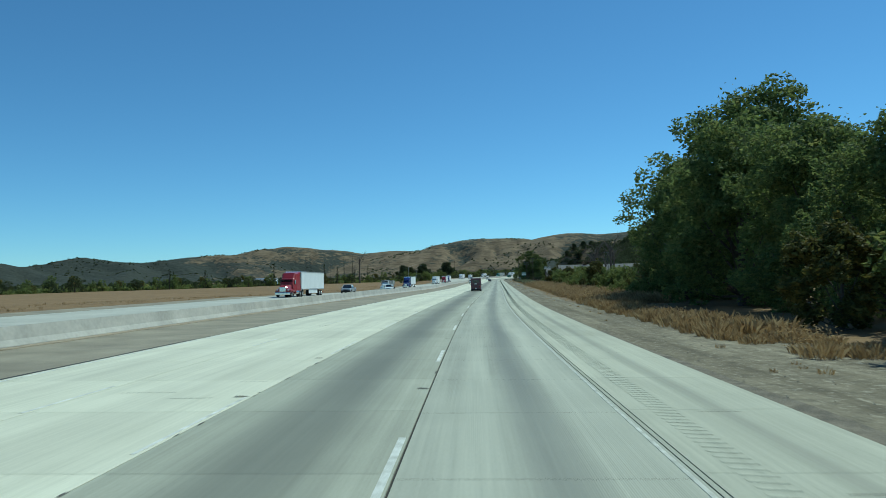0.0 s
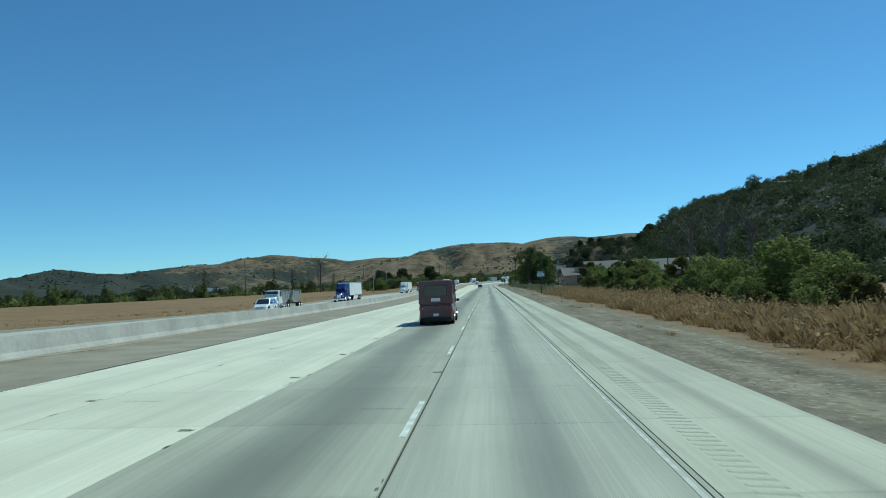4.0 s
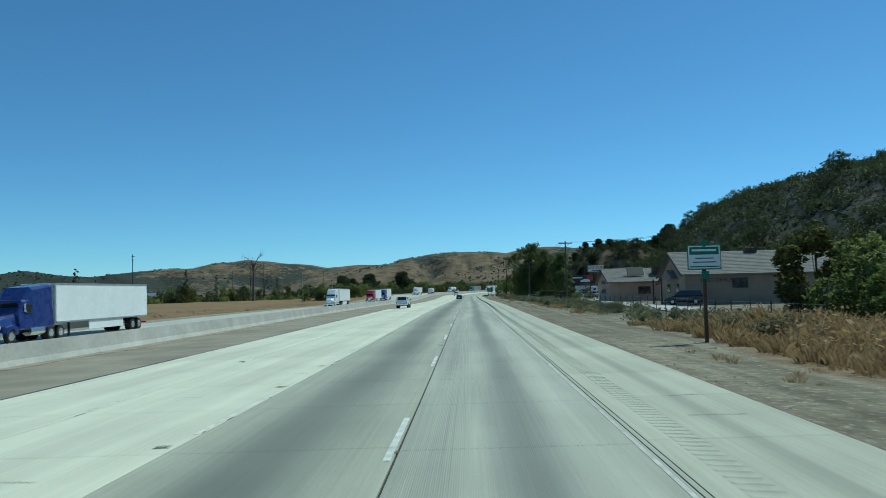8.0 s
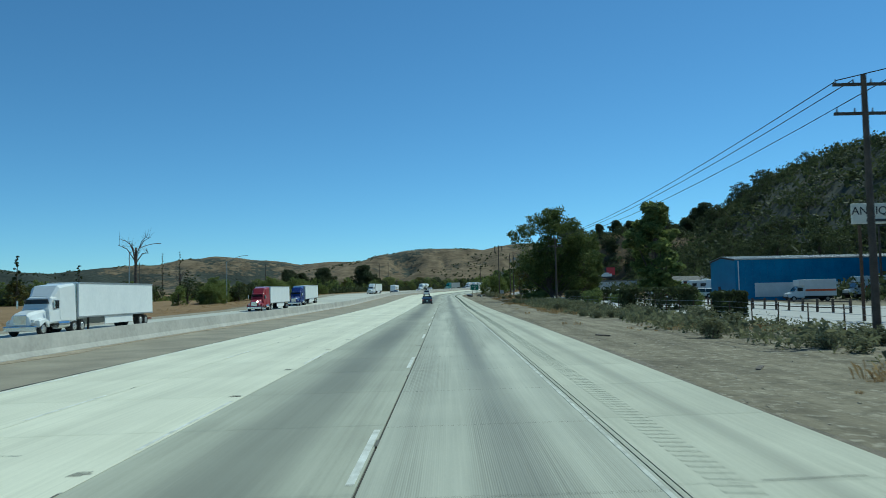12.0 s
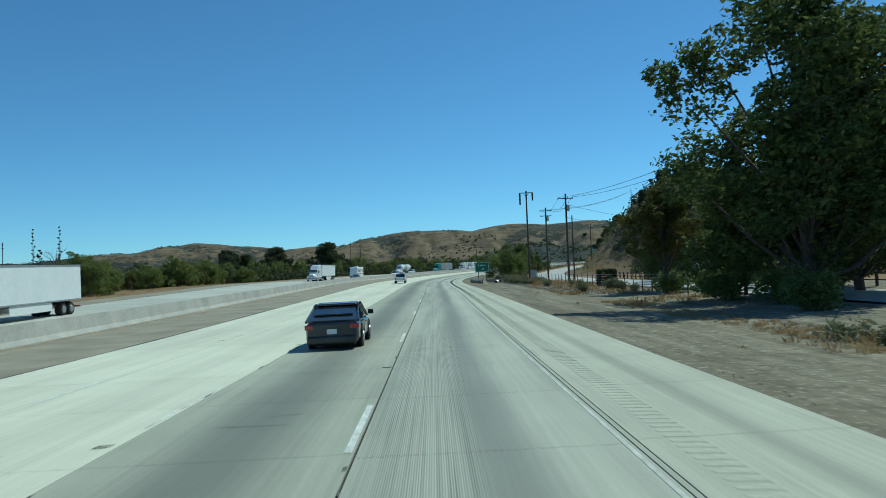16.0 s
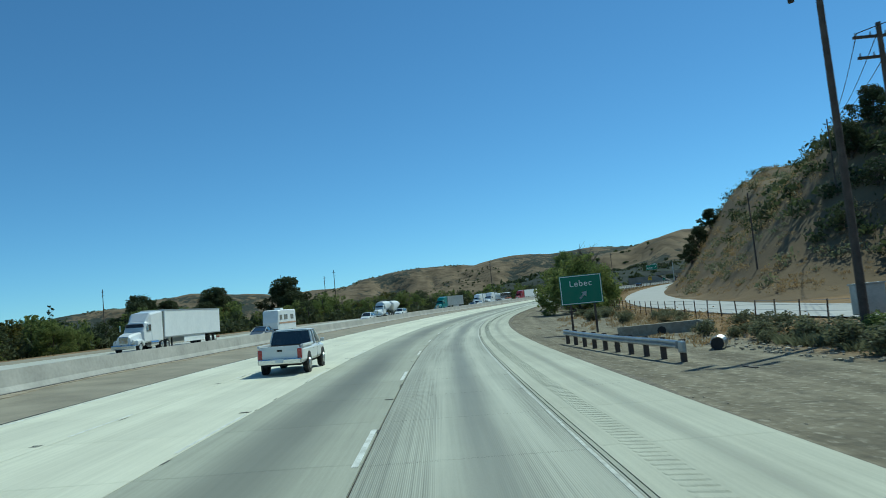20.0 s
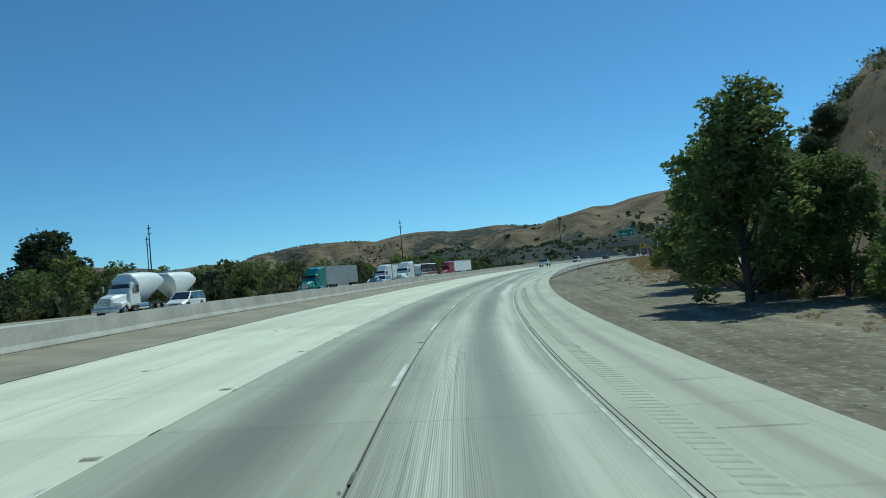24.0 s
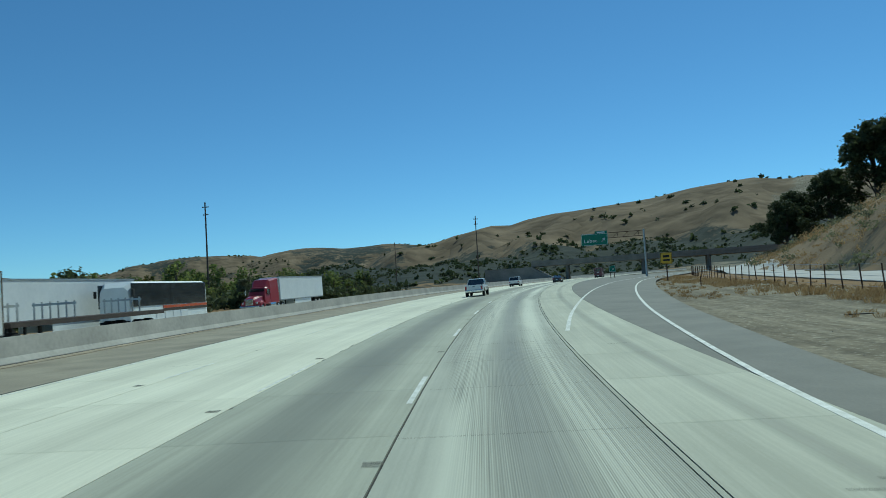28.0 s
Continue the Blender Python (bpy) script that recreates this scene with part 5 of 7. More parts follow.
wires("power_lines", [(top_of(367, 17.8, 11.4, d), top_of(467, 18.7, 11.4, d)) for d in (-1.1, -0.4, 1.1)]
      + [(top_of(467, 18.7, 10.0, d), top_of(562, 19.8, 13.1, d)) for d in (-1, 1)]
      + [(top_of(300, 44, 11.4, d), top_of(367, 17.8, 11.4, d)) for d in (-1.1, 1.1)]
      + [(top_of(562, 19.8, 13.1, d), top_of(594, 21.3, 13.8, d)) for d in (-1, 0.4, 1)]
      + [(top_of(594, 21.3, 13.8, d), top_of(672, 52, 10.5)) for d in (-1, 0, 1)]
      + [(top_of(562, 19.8, 12.0), top_of(600, 62, 9)), (top_of(562, 19.8, 10.0), top_of(600, 62, 8))], 1.2, 0.022)


def street_lamp(h=11.5):
    p = thing("street_lamp", "grey steel street lamp with a long curved arm", "street lamp", "street lamps")
    tubed("post", (0, 0, -0.3), (0, 0, h - 1.2), 0.11, STEEL, p, 0.07, 8)
    part("arm", swept([Vector((4.6 * k / 9, 0, h - 1.2 + 1.5 * math.sin(k / 9 * 1.5))) for k in range(10)], 0.055), STEEL, p)
    boxed("lamp_head", (4.9, 0, h + 0.28), (0.75, 0.3, 0.14), STEEL, p, "", 0.04)
    return p


lamp = street_lamp()
lamp.matrix_world = placed(460, -53.1)
copy_thing(lamp, placed(524, -55.4))


def sign_board(name, label, w, h, z, material, posts, border=SIGN_WHITE, post_mat=POLE_WOOD):
    """A road sign that faces back along the road: panel, border, posts."""
    p = thing(name, label, "road sign")
    boxed("panel", (0, 0, z + h / 2), (w, 0.04, h), material, p, "", 0.015)
    t = 0.05
    for n_, c, sz in (("border", (0, -0.025, z + h - 0.07), (w - 0.1, 0.012, t)), ("border", (0, -0.025, z + 0.07), (w - 0.1, 0.012, t)), ("border", (-w / 2 + 0.07, -0.025, z + h / 2), (t, 0.012, h - 0.1)), ("border", (w / 2 - 0.07, -0.025, z + h / 2), (t, 0.012, h - 0.1))):
        boxed(n_, c, sz, border, p)
    for x in posts:
        boxed("post", (x, 0.09, (z + h * 0.9) / 2 - 0.4), (0.15, 0.12, z + h * 0.9 + 0.8), post_mat, p, "", 0.01)
    return p


def arrow(parent, x, z, size, material, y=-0.028):
    bm = bmesh.new()
    m = Matrix.Translation((x, y, z)) @ Matrix.Rotation(radians(45), 4, 'Y')
    shape = [(-0.1, -0.5), (0.1, -0.5), (0.1, 0.05), (0.32, 0.05), (0.0, 0.5), (-0.32, 0.05), (-0.1, 0.05)]
    vs = [bm.verts.new(m @ Vector((a * size, 0, b * size))) for a, b in shape]
    f = bm.faces.new(vs)
    bmesh.ops.solidify(bm, geom=[f], thickness=0.012)
    return part("arrow", bm, material, parent)


UPRIGHT = Matrix.Rotation(radians(90), 4, 'X')
exit_sign = sign_board("exit_sign", "green exit sign for Lebec with a white arrow on two posts", 3.0, 2.1, 2.1, SIGN_GREEN, (-0.85, 0.85))
exit_sign.matrix_world = placed(614, 9.3, 0, radians(-4))
written("lettering", "Lebec", 0.62, SIGN_WHITE, exit_sign, Matrix.Translation((0, -0.03, 3.57)) @ UPRIGHT, 0.006, 'CENTER', 1.12)
arrow(exit_sign, 0.12, 2.75, 0.75, SIGN_WHITE)
adopt = sign_board("adopt_highway_sign", "green and white highway programme sign on a thin brown post", 1.46, 1.08, 3.22, SIGN_GREEN, (0.0,), SIGN_WHITE, RUST)
adopt.matrix_world = placed(255, 9.6, -0.05)
boxed("white_panel", (0, -0.03, 3.62), (1.26, 0.02, 0.5), SIGN_WHITE, adopt)
for k, (w, z) in enumerate(((0.8, 3.71), (1.0, 3.54))):
    boxed("text_bar", (0, -0.043, z), (w, 0.008, 0.045), SIGN_GREEN, adopt)
boxed("text_bar", (0, -0.03, 4.06), (1.05, 0.012, 0.09), SIGN_WHITE, adopt)
boxed("small_plate", (0.02, -0.02, 2.98), (0.32, 0.03, 0.34), SIGN_GREEN, adopt, "small green plate below the sign")
bm = bmesh.new()
add_box(bm, (0, -0.035, 4.36), (0.26, 0.02, 0.26), 0, 0.0, Matrix.Rotation(radians(45), 4, 'Y'))
part("emblem", bm, SIGN_GREEN, adopt, "diamond emblem above the panel")
# overhead exit sign on its cantilever
gantry = thing("overhead_sign", "green overhead exit sign for Lebec on a steel cantilever", "road sign")
tubed("mast", (9.5, 0.6, -0.3), (9.5, 0.6, 9.4), 0.24, STEEL, gantry, 0.2, 10)
for z in (8.2, 9.2):
    tubed("chord", (-1.5, 0.6, z), (9.5, 0.6, z), 0.07, RUST, gantry)
for k in range(11):
    tubed("web_bar", (-1.5 + k, 0.6, 8.2), (-0.5 + k if k % 2 else -1.5 + k, 0.6, 9.2), 0.035, RUST, gantry)
boxed("panel", (0, 0.42, 8.05), (5.2, 0.08, 2.3), SIGN_GREEN, gantry, "", 0.02)
boxed("exit_tab", (1.3, 0.42, 9.42), (2.4, 0.08, 0.5), SIGN_GREEN, gantry)
boxed("text_bar", (1.3, 0.36, 9.42), (1.5, 0.02, 0.2), SIGN_WHITE, gantry)
for c, sz in (((0, 0.36, 9.13), (5.0, 0.02, 0.06)), ((0, 0.36, 6.97), (5.0, 0.02, 0.06)), ((-2.5, 0.36, 8.05), (0.06, 0.02, 2.2)), ((2.5, 0.36, 8.05), (0.06, 0.02, 2.2))):
    boxed("border", c, sz, SIGN_WHITE, gantry)
written("lettering", "Lebec", 1.0, SIGN_WHITE, gantry, Matrix.Translation((-0.75, 0.37, 7.8)) @ UPRIGHT, 0.008, 'CENTER', 1.12)
arrow(gantry, 1.7, 7.9, 1.1, SIGN_WHITE, 0.37)
gantry.matrix_world = placed(928, 6.8, 0.0)
yellow = sign_board("advisory_sign", "square yellow ramp advisory sign on a post", 1.5, 1.5, 2.2, SIGN_YELLOW, (0.0,), DARK_JOINT, RUST)
boxed("text_bar", (0, -0.03, 3.2), (0.8, 0.012, 0.3), DARK_JOINT, yellow)
boxed("text_bar", (0, -0.03, 2.7), (0.9, 0.012, 0.22), DARK_JOINT, yellow)
yellow.matrix_world = placed(878, 17.0)
gore = sign_board("gore_sign", "small green exit sign in the gore", 1.3, 1.3, 1.6, SIGN_GREEN, (-0.4, 0.4))
arrow(gore, 0.1, 2.1, 0.6, SIGN_WHITE)
gore.matrix_world = placed(938, 9.4)


def delineator(s, lat, lab="slim brown marker post"):
    p = thing("marker_post", lab, "marker post", "marker posts")
    boxed("stake", (0, 0, 0.45), (0.08, 0.03, 1.1), RUST, p, "", 0.006)
    boxed("reflector", (0, -0.02, 0.92), (0.06, 0.012, 0.07), SIGN_YELLOW, p)
    p.matrix_world = placed(s, lat)
    return p


mp = delineator(786, 8.2)
for s, lat in ((845, 16.0),):
    copy_thing(mp, placed(s, lat))

# guardrail
rail = thing("guardrail", "weathered steel guardrail on timber posts below the exit sign", "guardrail")
GR = [(586.5 + 1.9 * k, 8.0 - 1.5 * min(1, k / 9.0)) for k in range(10)]
bm = bmesh.new()
prof = [(0.0, 0.52), (-0.07, 0.57), (-0.07, 0.62), (0.0, 0.67), (-0.07, 0.72), (-0.07, 0.77), (0.0, 0.82), (0.02, 0.82), (0.02, 0.52)]
rows = []
for s, lat in GR:
    q = placed(s, lat)
    rows.append([bm.verts.new(q @ Vector((a - 0.1, 0, z))) for a, z in prof])
for r0, r1 in zip(rows, rows[1:]):
    for j in range(len(prof)):
        bm.faces.new((r0[j], r1[j], r1[(j + 1) % len(prof)], r0[(j + 1) % len(prof)]))
bm.faces.new(rows[0]), bm.faces.new(rows[-1][::-1])
bm.normal_update()
part("beam", bm, STEEL, rail)
for s, lat in GR:
    q = placed(s, lat)
    bm = bmesh.new()
    add_box(bm, (0.08, 0, 0.3), (0.2, 0.18, 1.1), 0, 0.01)
    o = part("post", bm, POLE_WOOD, rail)
    o.matrix_basis = q
boxed("end_shoe", placed(*GR[0]) @ Vector((-0.02, -0.25, 0.6)), (0.16, 0.5, 0.42), STEEL, rail, "", 0.05)


# ---- stones, culvert, cabinet ----
def stones(name, label, places, seed):
    rng = np.random.default_rng(seed)
    x, y = road_xy(np.array([p[0] for p in places]), np.array([p[1] for p in places]))
    z = land(x, y)
    cube = np.array([(a, b, c) for a in (-1, 1) for b in (-1, 1) for c in (-1, 1)], float)
    quads = np.array([(0, 1, 3, 2), (4, 6, 7, 5), (0, 4, 5, 1), (2, 3, 7, 6), (0, 2, 6, 4), (1, 5, 7, 3)])
    vs, fs = [], []
    for k, p in enumerate(places):
        a = rng.uniform(0, 6.28)
        q = cube * rng.uniform(0.3, 1.15, (8, 3)) * (p[2], p[2] * rng.uniform(0.6, 1), p[2] * rng.uniform(0.35, 0.7))
        q = np.column_stack([q[:, 0] * math.cos(a) - q[:, 1] * math.sin(a), q[:, 0] * math.sin(a) + q[:, 1] * math.cos(a), q[:, 2]])
        vs.append(q + (x[k], y[k], z[k] + p[2] * 0.15))
        fs.append(quads + 8 * k)
    ob = mesh_part(name, np.concatenate(vs).tolist(), np.concatenate(fs).tolist(), STONE)
    return tagged(ob, label, "stones", kind="stuff")


stones("verge_stones", "loose stones and clods on the dusty verge", spots(5200, 5, 830, 5.3, 11, 0.008, 0.03, 61, 1.4) + spots(40, 5, 830, 6, 12, 0.03, 0.06, 62), 63)
stones("riprap", "broken grey rock lining the ditch by the fence", spots(2200, 512, 600, 11.5, 17.0, 0.03, 0.12, 64), 65)
culvert = thing("culvert", "weathered concrete culvert headwall behind the guardrail", "culvert")
boxed("headwall", (0, 0, 0.2), (5.2, 0.35, 0.9), STONE, culvert, "", 0.04)
boxed("wing_wall", (2.5, -0.9, 0.2), (0.3, 1.8, 0.8), STONE, culvert, "", 0.03)
# near-black disc in place of the shade inside the pipe
tubed("pipe_mouth_shade", (0, -0.22, 0.2), (0, -0.1, 0.2), 0.26, DARK_JOINT, culvert, None, 16)
culvert.matrix_world = placed(606, 12.6)
pipe = thing("drain_pipe", "short steel drain pipe poking out of the weeds", "pipe")
bm = bmesh.new()
hoops = [[bm.verts.new((math.cos(a) * r, k * 0.05, 0.3 + math.sin(a) * r)) for a in np.linspace(0, 2 * math.pi, 17)[:-1]] for k, r in ((k, 0.31 if k % 2 else 0.285) for k in range(24))]
for h0, h1 in zip(hoops, hoops[1:]):
    for j in range(16):
        bm.faces.new((h0[j], h1[j], h1[(j + 1) % 16], h0[(j + 1) % 16]))
part("corrugated_tube", bm, STEEL, pipe)
# the tube's shaded inside is drawn as a dark disc
tubed("mouth_shade_disc", (0, -0.012, 0.3), (0, -0.004, 0.3), 0.26, DARK_JOINT, pipe, None, 14)
pipe.matrix_world = placed(591, 10.9, -0.05, radians(-25))
cabinet = thing("meter_cabinet", "grey-green steel utility cabinet on a post beside the pole", "cabinet")
boxed("case", (0, 0, 1.45), (1.3, 0.55, 1.3), STEEL, cabinet, "", 0.04)
boxed("door", (-0.2, -0.285, 1.4), (0.7, 0.03, 1.05), STEEL, cabinet)
boxed("roof_lip", (0, 0, 2.13), (1.4, 0.65, 0.06), STEEL, cabinet)
for x in (-0.45, 0.45):
    boxed("leg", (x, 0, 0.35), (0.1, 0.1, 1.1), POLE_WOOD, cabinet)
cabinet.matrix_world = placed(592.5, 18.2)
timber = [thing("fallen_board", "weathered broken board lying on the verge", "board", "verge litter")]
boxed("plank", (0, 0, 0.03), (1.1, 0.14, 0.05), DEADWOOD, timber[0], "", 0.01)
timber[0].matrix_world = placed(333, 7.8, 0, 0.4)
for s, lat, a in ((356, 8.2, 1.1), (372, 7.0, 2.0), (395, 8.8, 0.2), (728, 8.8, 0.1), (741, 9.5, 0.5), (752, 11.0, 0.05), (771, 10.6, 0.9), (792, 12.4, 0.2), (806, 13.8, 0.0), (545, 8.6, 0.7), (583, 9.0, 1.6)):
    copy_thing(timber[0], placed(s, lat, 0, a))


# ---- buildings on the right ----
STUCCO = worn("tan_stucco", (0.34, 0.215, 0.145), (0.48, 0.325, 0.225), 1.8, 0.9, 0, 0.3, 0.01, 0.08)
STUCCO_B = worn("grey_tan_stucco", (0.26, 0.185, 0.13), (0.37, 0.275, 0.2), 2.0, 0.9, 0, 0.3, 0.01, 0.08)
SHINGLE = worn("weathered_shingle", (0.125, 0.118, 0.108), (0.215, 0.205, 0.19), 0.9, 0.9, 0, 0.5, 0.02, 0.12)
BLUE_METAL = worn("blue_sheet_metal", (0.012, 0.14, 0.30), (0.025, 0.22, 0.42), 2.0, 0.45, 0.2, 0.2, 0.01, 0.3)
WHITE_SIDING = worn("white_siding", (0.62, 0.62, 0.60), (0.78, 0.78, 0.76), 1.5, 0.7, 0, 0.1, 0.005)
RED_BOARD = worn("barn_red", (0.13, 0.03, 0.025), (0.22, 0.06, 0.05), 0.8, 0.85)
DARK_TRIM = worn("dark_brown_trim", (0.04, 0.028, 0.022), (0.09, 0.065, 0.05), 0.4, 0.8)
GLASS_DARK = gloss("dark_window_glass", (0.012, 0.016, 0.02), 0.12, 0.0, 0.9)
BLACK_PAINT = gloss("black_letter_paint", (0.035, 0.03, 0.028), 0.6, 0, 0.0)
SIGN_CREAM = worn("cream_sign_paint", (0.62, 0.58, 0.48), (0.78, 0.74, 0.64), 0.6, 0.7)
SIGN_RED = gloss("red_panel", (0.55, 0.02, 0.03), 0.5, 0, 0.1)


def prism(name, pts, y0, y1, material, parent, label=""):
    """A solid with the outline pts (x, z) from y0 to y1."""
    bm = bmesh.new()
    a = [bm.verts.new((x, y0, z)) for x, z in pts]
    b = [bm.verts.new((x, y1, z)) for x, z in pts]
    n = len(pts)
    bm.faces.new(a[::-1])
    bm.faces.new(b)
    for k in range(n):
        bm.faces.new((a[k], a[(k + 1) % n], b[(k + 1) % n], b[k]))
    bmesh.ops.recalc_face_normals(bm, faces=bm.faces[:])
    return part(name, bm, material, parent, label)


def gabled(name, label, across, deep, eaves, peak, wall, roof, over=0.5, category="building"):
    """A gabled house. Local x runs away from the motorway, the gable end stands at x = 0; y runs along the road."""
    h = thing(name, label, category)
    half = across / 2
    for x0, x1 in ((0, 0.25), (deep - 0.25, deep)):
        bm = bmesh.new()
        pts = [(-half, -0.3), (half, -0.3), (half, eaves), (0, peak - 0.1), (-half, eaves)]
        a, b = [bm.verts.new((x0, y, z)) for y, z in pts], [bm.verts.new((x1, y, z)) for y, z in pts]
        bm.faces.new(a), bm.faces.new(b[::-1])
        for k in range(5):
            bm.faces.new((a[k], b[k], b[(k + 1) % 5], a[(k + 1) % 5]))
        bmesh.ops.recalc_face_normals(bm, faces=bm.faces[:])
        part("gable_wall", bm, wall, h)
    for y in (-half + 0.12, half - 0.12):
        boxed("side_wall", (deep / 2, y, eaves / 2 - 0.15), (deep - 0.5, 0.24, eaves + 0.3), wall, h)
    run = math.hypot(half + over, (peak - eaves) * (half + over) / half)
    ang = math.atan2(peak - eaves, half)
    for sgn in (-1, 1):
        bm = bmesh.new()
        add_box(bm, (deep / 2, sgn * (half + over) / 2, peak - (half + over) / 2 * math.tan(ang) + 0.06), (deep + 2 * over, run, 0.16), 0, 0.0, Matrix.Rotation(-sgn * ang, 4, 'X'))
        slope = part("roof_slope", bm, roof, h)
        # courses of shingles, lapped
        rng = np.random.default_rng(int(across * 10) + sgn)
        m = Matrix.Translation((deep / 2, sgn * (half + over) / 2, peak - (half + over) / 2 * math.tan(ang) + 0.06)) @ Matrix.Rotation(-sgn * ang, 4, 'X')
        rows = int(run / 0.45)
        for r in range(rows):
            bm = bmesh.new()
            add_box(bm, m @ Vector((0, -run / 2 + (r + 0.5) * run / rows, 0.095)), (deep + 2 * over, run / rows * 1.08, 0.03), 0, 0, Matrix.Rotation(-sgn * ang + sgn * 0.05, 4, 'X'))
            part("shingle_course", bm, roof, slope)
        for x in (-over, deep + over):
            bm = bmesh.new()
            add_box(bm, (x, sgn * (half + over) / 2, peak - (half + over) / 2 * math.tan(ang) - 0.02), (0.06, run, 0.24), 0, 0, Matrix.Rotation(-sgn * ang, 4, 'X'))
            part("barge_board", bm, DARK_TRIM, h)
    return h


def house_window(parent, c, w, h, facing='y', glass=GLASS_DARK, frame_mat=DARK_TRIM):
    """A framed window on a wall; facing 'y' looks back along the road, 'x' looks at the road."""
    d = (w, 0.08, h) if facing == 'y' else (0.08, w, h)
    win = boxed("window", c, d, frame_mat, parent, "", 0.01)
    off = Vector((0, -0.05, 0)) if facing == 'y' else Vector((-0.05, 0, 0))
    for sx in (-1, 1):
        shift = Vector((sx * w / 4, 0, 0)) if facing == 'y' else Vector((0, sx * w / 4, 0))
        pd = (w / 2 - 0.1, 0.03, h - 0.16) if facing == 'y' else (0.03, w / 2 - 0.1, h - 0.16)
        boxed("pane", Vector(c) + off + shift, pd, glass, win)
    return win


def house_at(ob, s, lat, turn=0.0):
    ob.matrix_world = placed(s, lat, 0.05, turn)
    return ob


# antiques shop
shop = gabled("antiques_shop", "tan stucco antiques shop with a grey shingle gable roof", 13.0, 26.0, 3.5, 5.9, STUCCO, SHINGLE, 0.6)
house_at(shop, 365, 24.5)
FACE_ROAD = Matrix.Rotation(radians(-90), 4, 'Z') @ UPRIGHT
written("lettering", "Old Ridge", 1.05, BLACK_PAINT, shop, Matrix.Translation((-0.03, 0.2, 3.5)) @ FACE_ROAD, 0.01)
written("lettering", "ANTIQUES", 1.1, BLACK_PAINT, shop, Matrix.Translation((-0.03, 0.2, 1.8)) @ FACE_ROAD, 0.01)
house_window(shop, (6.0, -6.53, 1.9), 2.2, 1.3)
house_window(shop, (16.0, -6.53, 1.9), 2.2, 1.3)
boxed("door", (10.5, -6.54, 1.05), (1.1, 0.1, 2.2), DARK_TRIM, shop)
lean = boxed("porch_roof", (16, -7.4, 2.9), (9, 2.2, 0.12), SHINGLE, shop)
lean.rotation_euler = (radians(10), 0, 0)
lean.location = (0, -0.35, 1.25)
for x in (12.2, 16, 19.8):
    boxed("porch_post", (x, -8.3, 1.25), (0.14, 0.14, 2.6), DARK_TRIM, shop)
cooler = thing("roof_cooler", "boxy dark brown evaporative cooler on the shop roof", "air cooler")
boxed("case", (0, 0, 0.65), (1.5, 1.5, 1.2), RUST, cooler, "", 0.03)
for k in range(5):
    boxed("louvre", (0, -0.77, 0.3 + k * 0.17), (1.3, 0.04, 0.05), DARK_TRIM, cooler)
boxed("stand", (0, 0, -0.35), (1.2, 1.2, 0.9), RUST, cooler)
cooler.matrix_world = placed(361.5, 33.5, 5.0)
copy_thing(cooler, placed(327.5, 38, 6.2))
panel = thing("solar_panel", "black flat panel raised on the shop roof", "solar panel")
boxed("glass", (0, 0, 0.5), (3.0, 1.9, 0.06), BLACK_PAINT, panel, "", 0.01).rotation_euler = (0, 0, 0)
boxed("frame", (0, 0, 0.45), (3.1, 2.0, 0.05), STEEL, panel)
for x in (-1.2, 1.2):
    tubed("strut", (x, 0.7, -0.6), (x, 0.7, 0.45), 0.03, STEEL, panel)
panel.matrix_world = placed(361.2, 29.5, 5.1) @ Matrix.Rotation(radians(50), 4, 'X')

# post office
post = gabled("post_office", "large tan stucco post office with a shallow grey roof", 12.0, 34.0, 4.1, 7.0, STUCCO_B, SHINGLE, 0.7)
house_at(post, 327.5, 27.5)
for x in (7.0, 19.0):
    house_window(post, (x, -6.03, 2.7), 2.0, 1.3)
house_window(post, (-0.02, -2.2, 2.2), 1.4, 1.2, 'x')
house_window(post, (-0.02, 2.4, 2.2), 1.4, 1.2, 'x')
boxed("door", (13.0, -6.04, 1.1), (1.2, 0.1, 2.2), DARK_TRIM, post)
porch = prism("entrance_canopy", [(-2.6, 3.2), (2.6, 3.2), (0, 4.4)], -2.2, -0.3, SHINGLE, post)
porch.matrix_basis = Matrix.Translation((-0.3, 0, 0.3)) @ Matrix.Rotation(radians(-90), 4, 'Z') @ Matrix.Translation((0, 1.6, 0))
for y in (-2.3, 2.3):
    boxed("canopy_post", (-2.2, y, 1.7), (0.18, 0.18, 3.6), DARK_TRIM, post)
written("lettering", "POST OFFICE", 0.7, BLACK_PAINT, post, Matrix.Translation((4.0, -6.03, 3.1)) @ UPRIGHT, 0.01)
long_shed = gabled("low_store", "low brown store between the shop and the post office", 9.0, 18.0, 2.9, 4.4, STUCCO, SHINGLE, 0.5)
house_at(long_shed, 345, 31)
house_window(long_shed, (-0.02, 0.5, 1.6), 2.0, 1.2, 'x')

# antiques pole sign
aq = thing("antiques_sign", "cream ANTIQUES sign board on tall posts beside the shop", "sign")
boxed("board", (0, 0, 6.6), (3.3, 0.18, 1.25), SIGN_CREAM, aq, "", 0.03)
written("lettering", "ANTIQUES", 0.7, BLACK_PAINT, aq, Matrix.Translation((0, -0.1, 6.75)) @ UPRIGHT, 0.01)
boxed("text_bar", (0, -0.1, 6.18), (1.6, 0.02, 0.16), BLACK_PAINT, aq)
for x in (-1.2, 1.2):
    tubed("post", (x, 0, -0.4), (x, 0, 5.9), 0.1, RUST, aq)
aq.matrix_world = placed(380, 25.6, 0)

# blue hall
hall = gabled("blue_hall", "bright blue sheet-metal hall with a pale base band", 11.0, 32.0, 6.3, 6.9, BLUE_METAL, STEEL, 0.15)
house_at(hall, 459.5, 45)
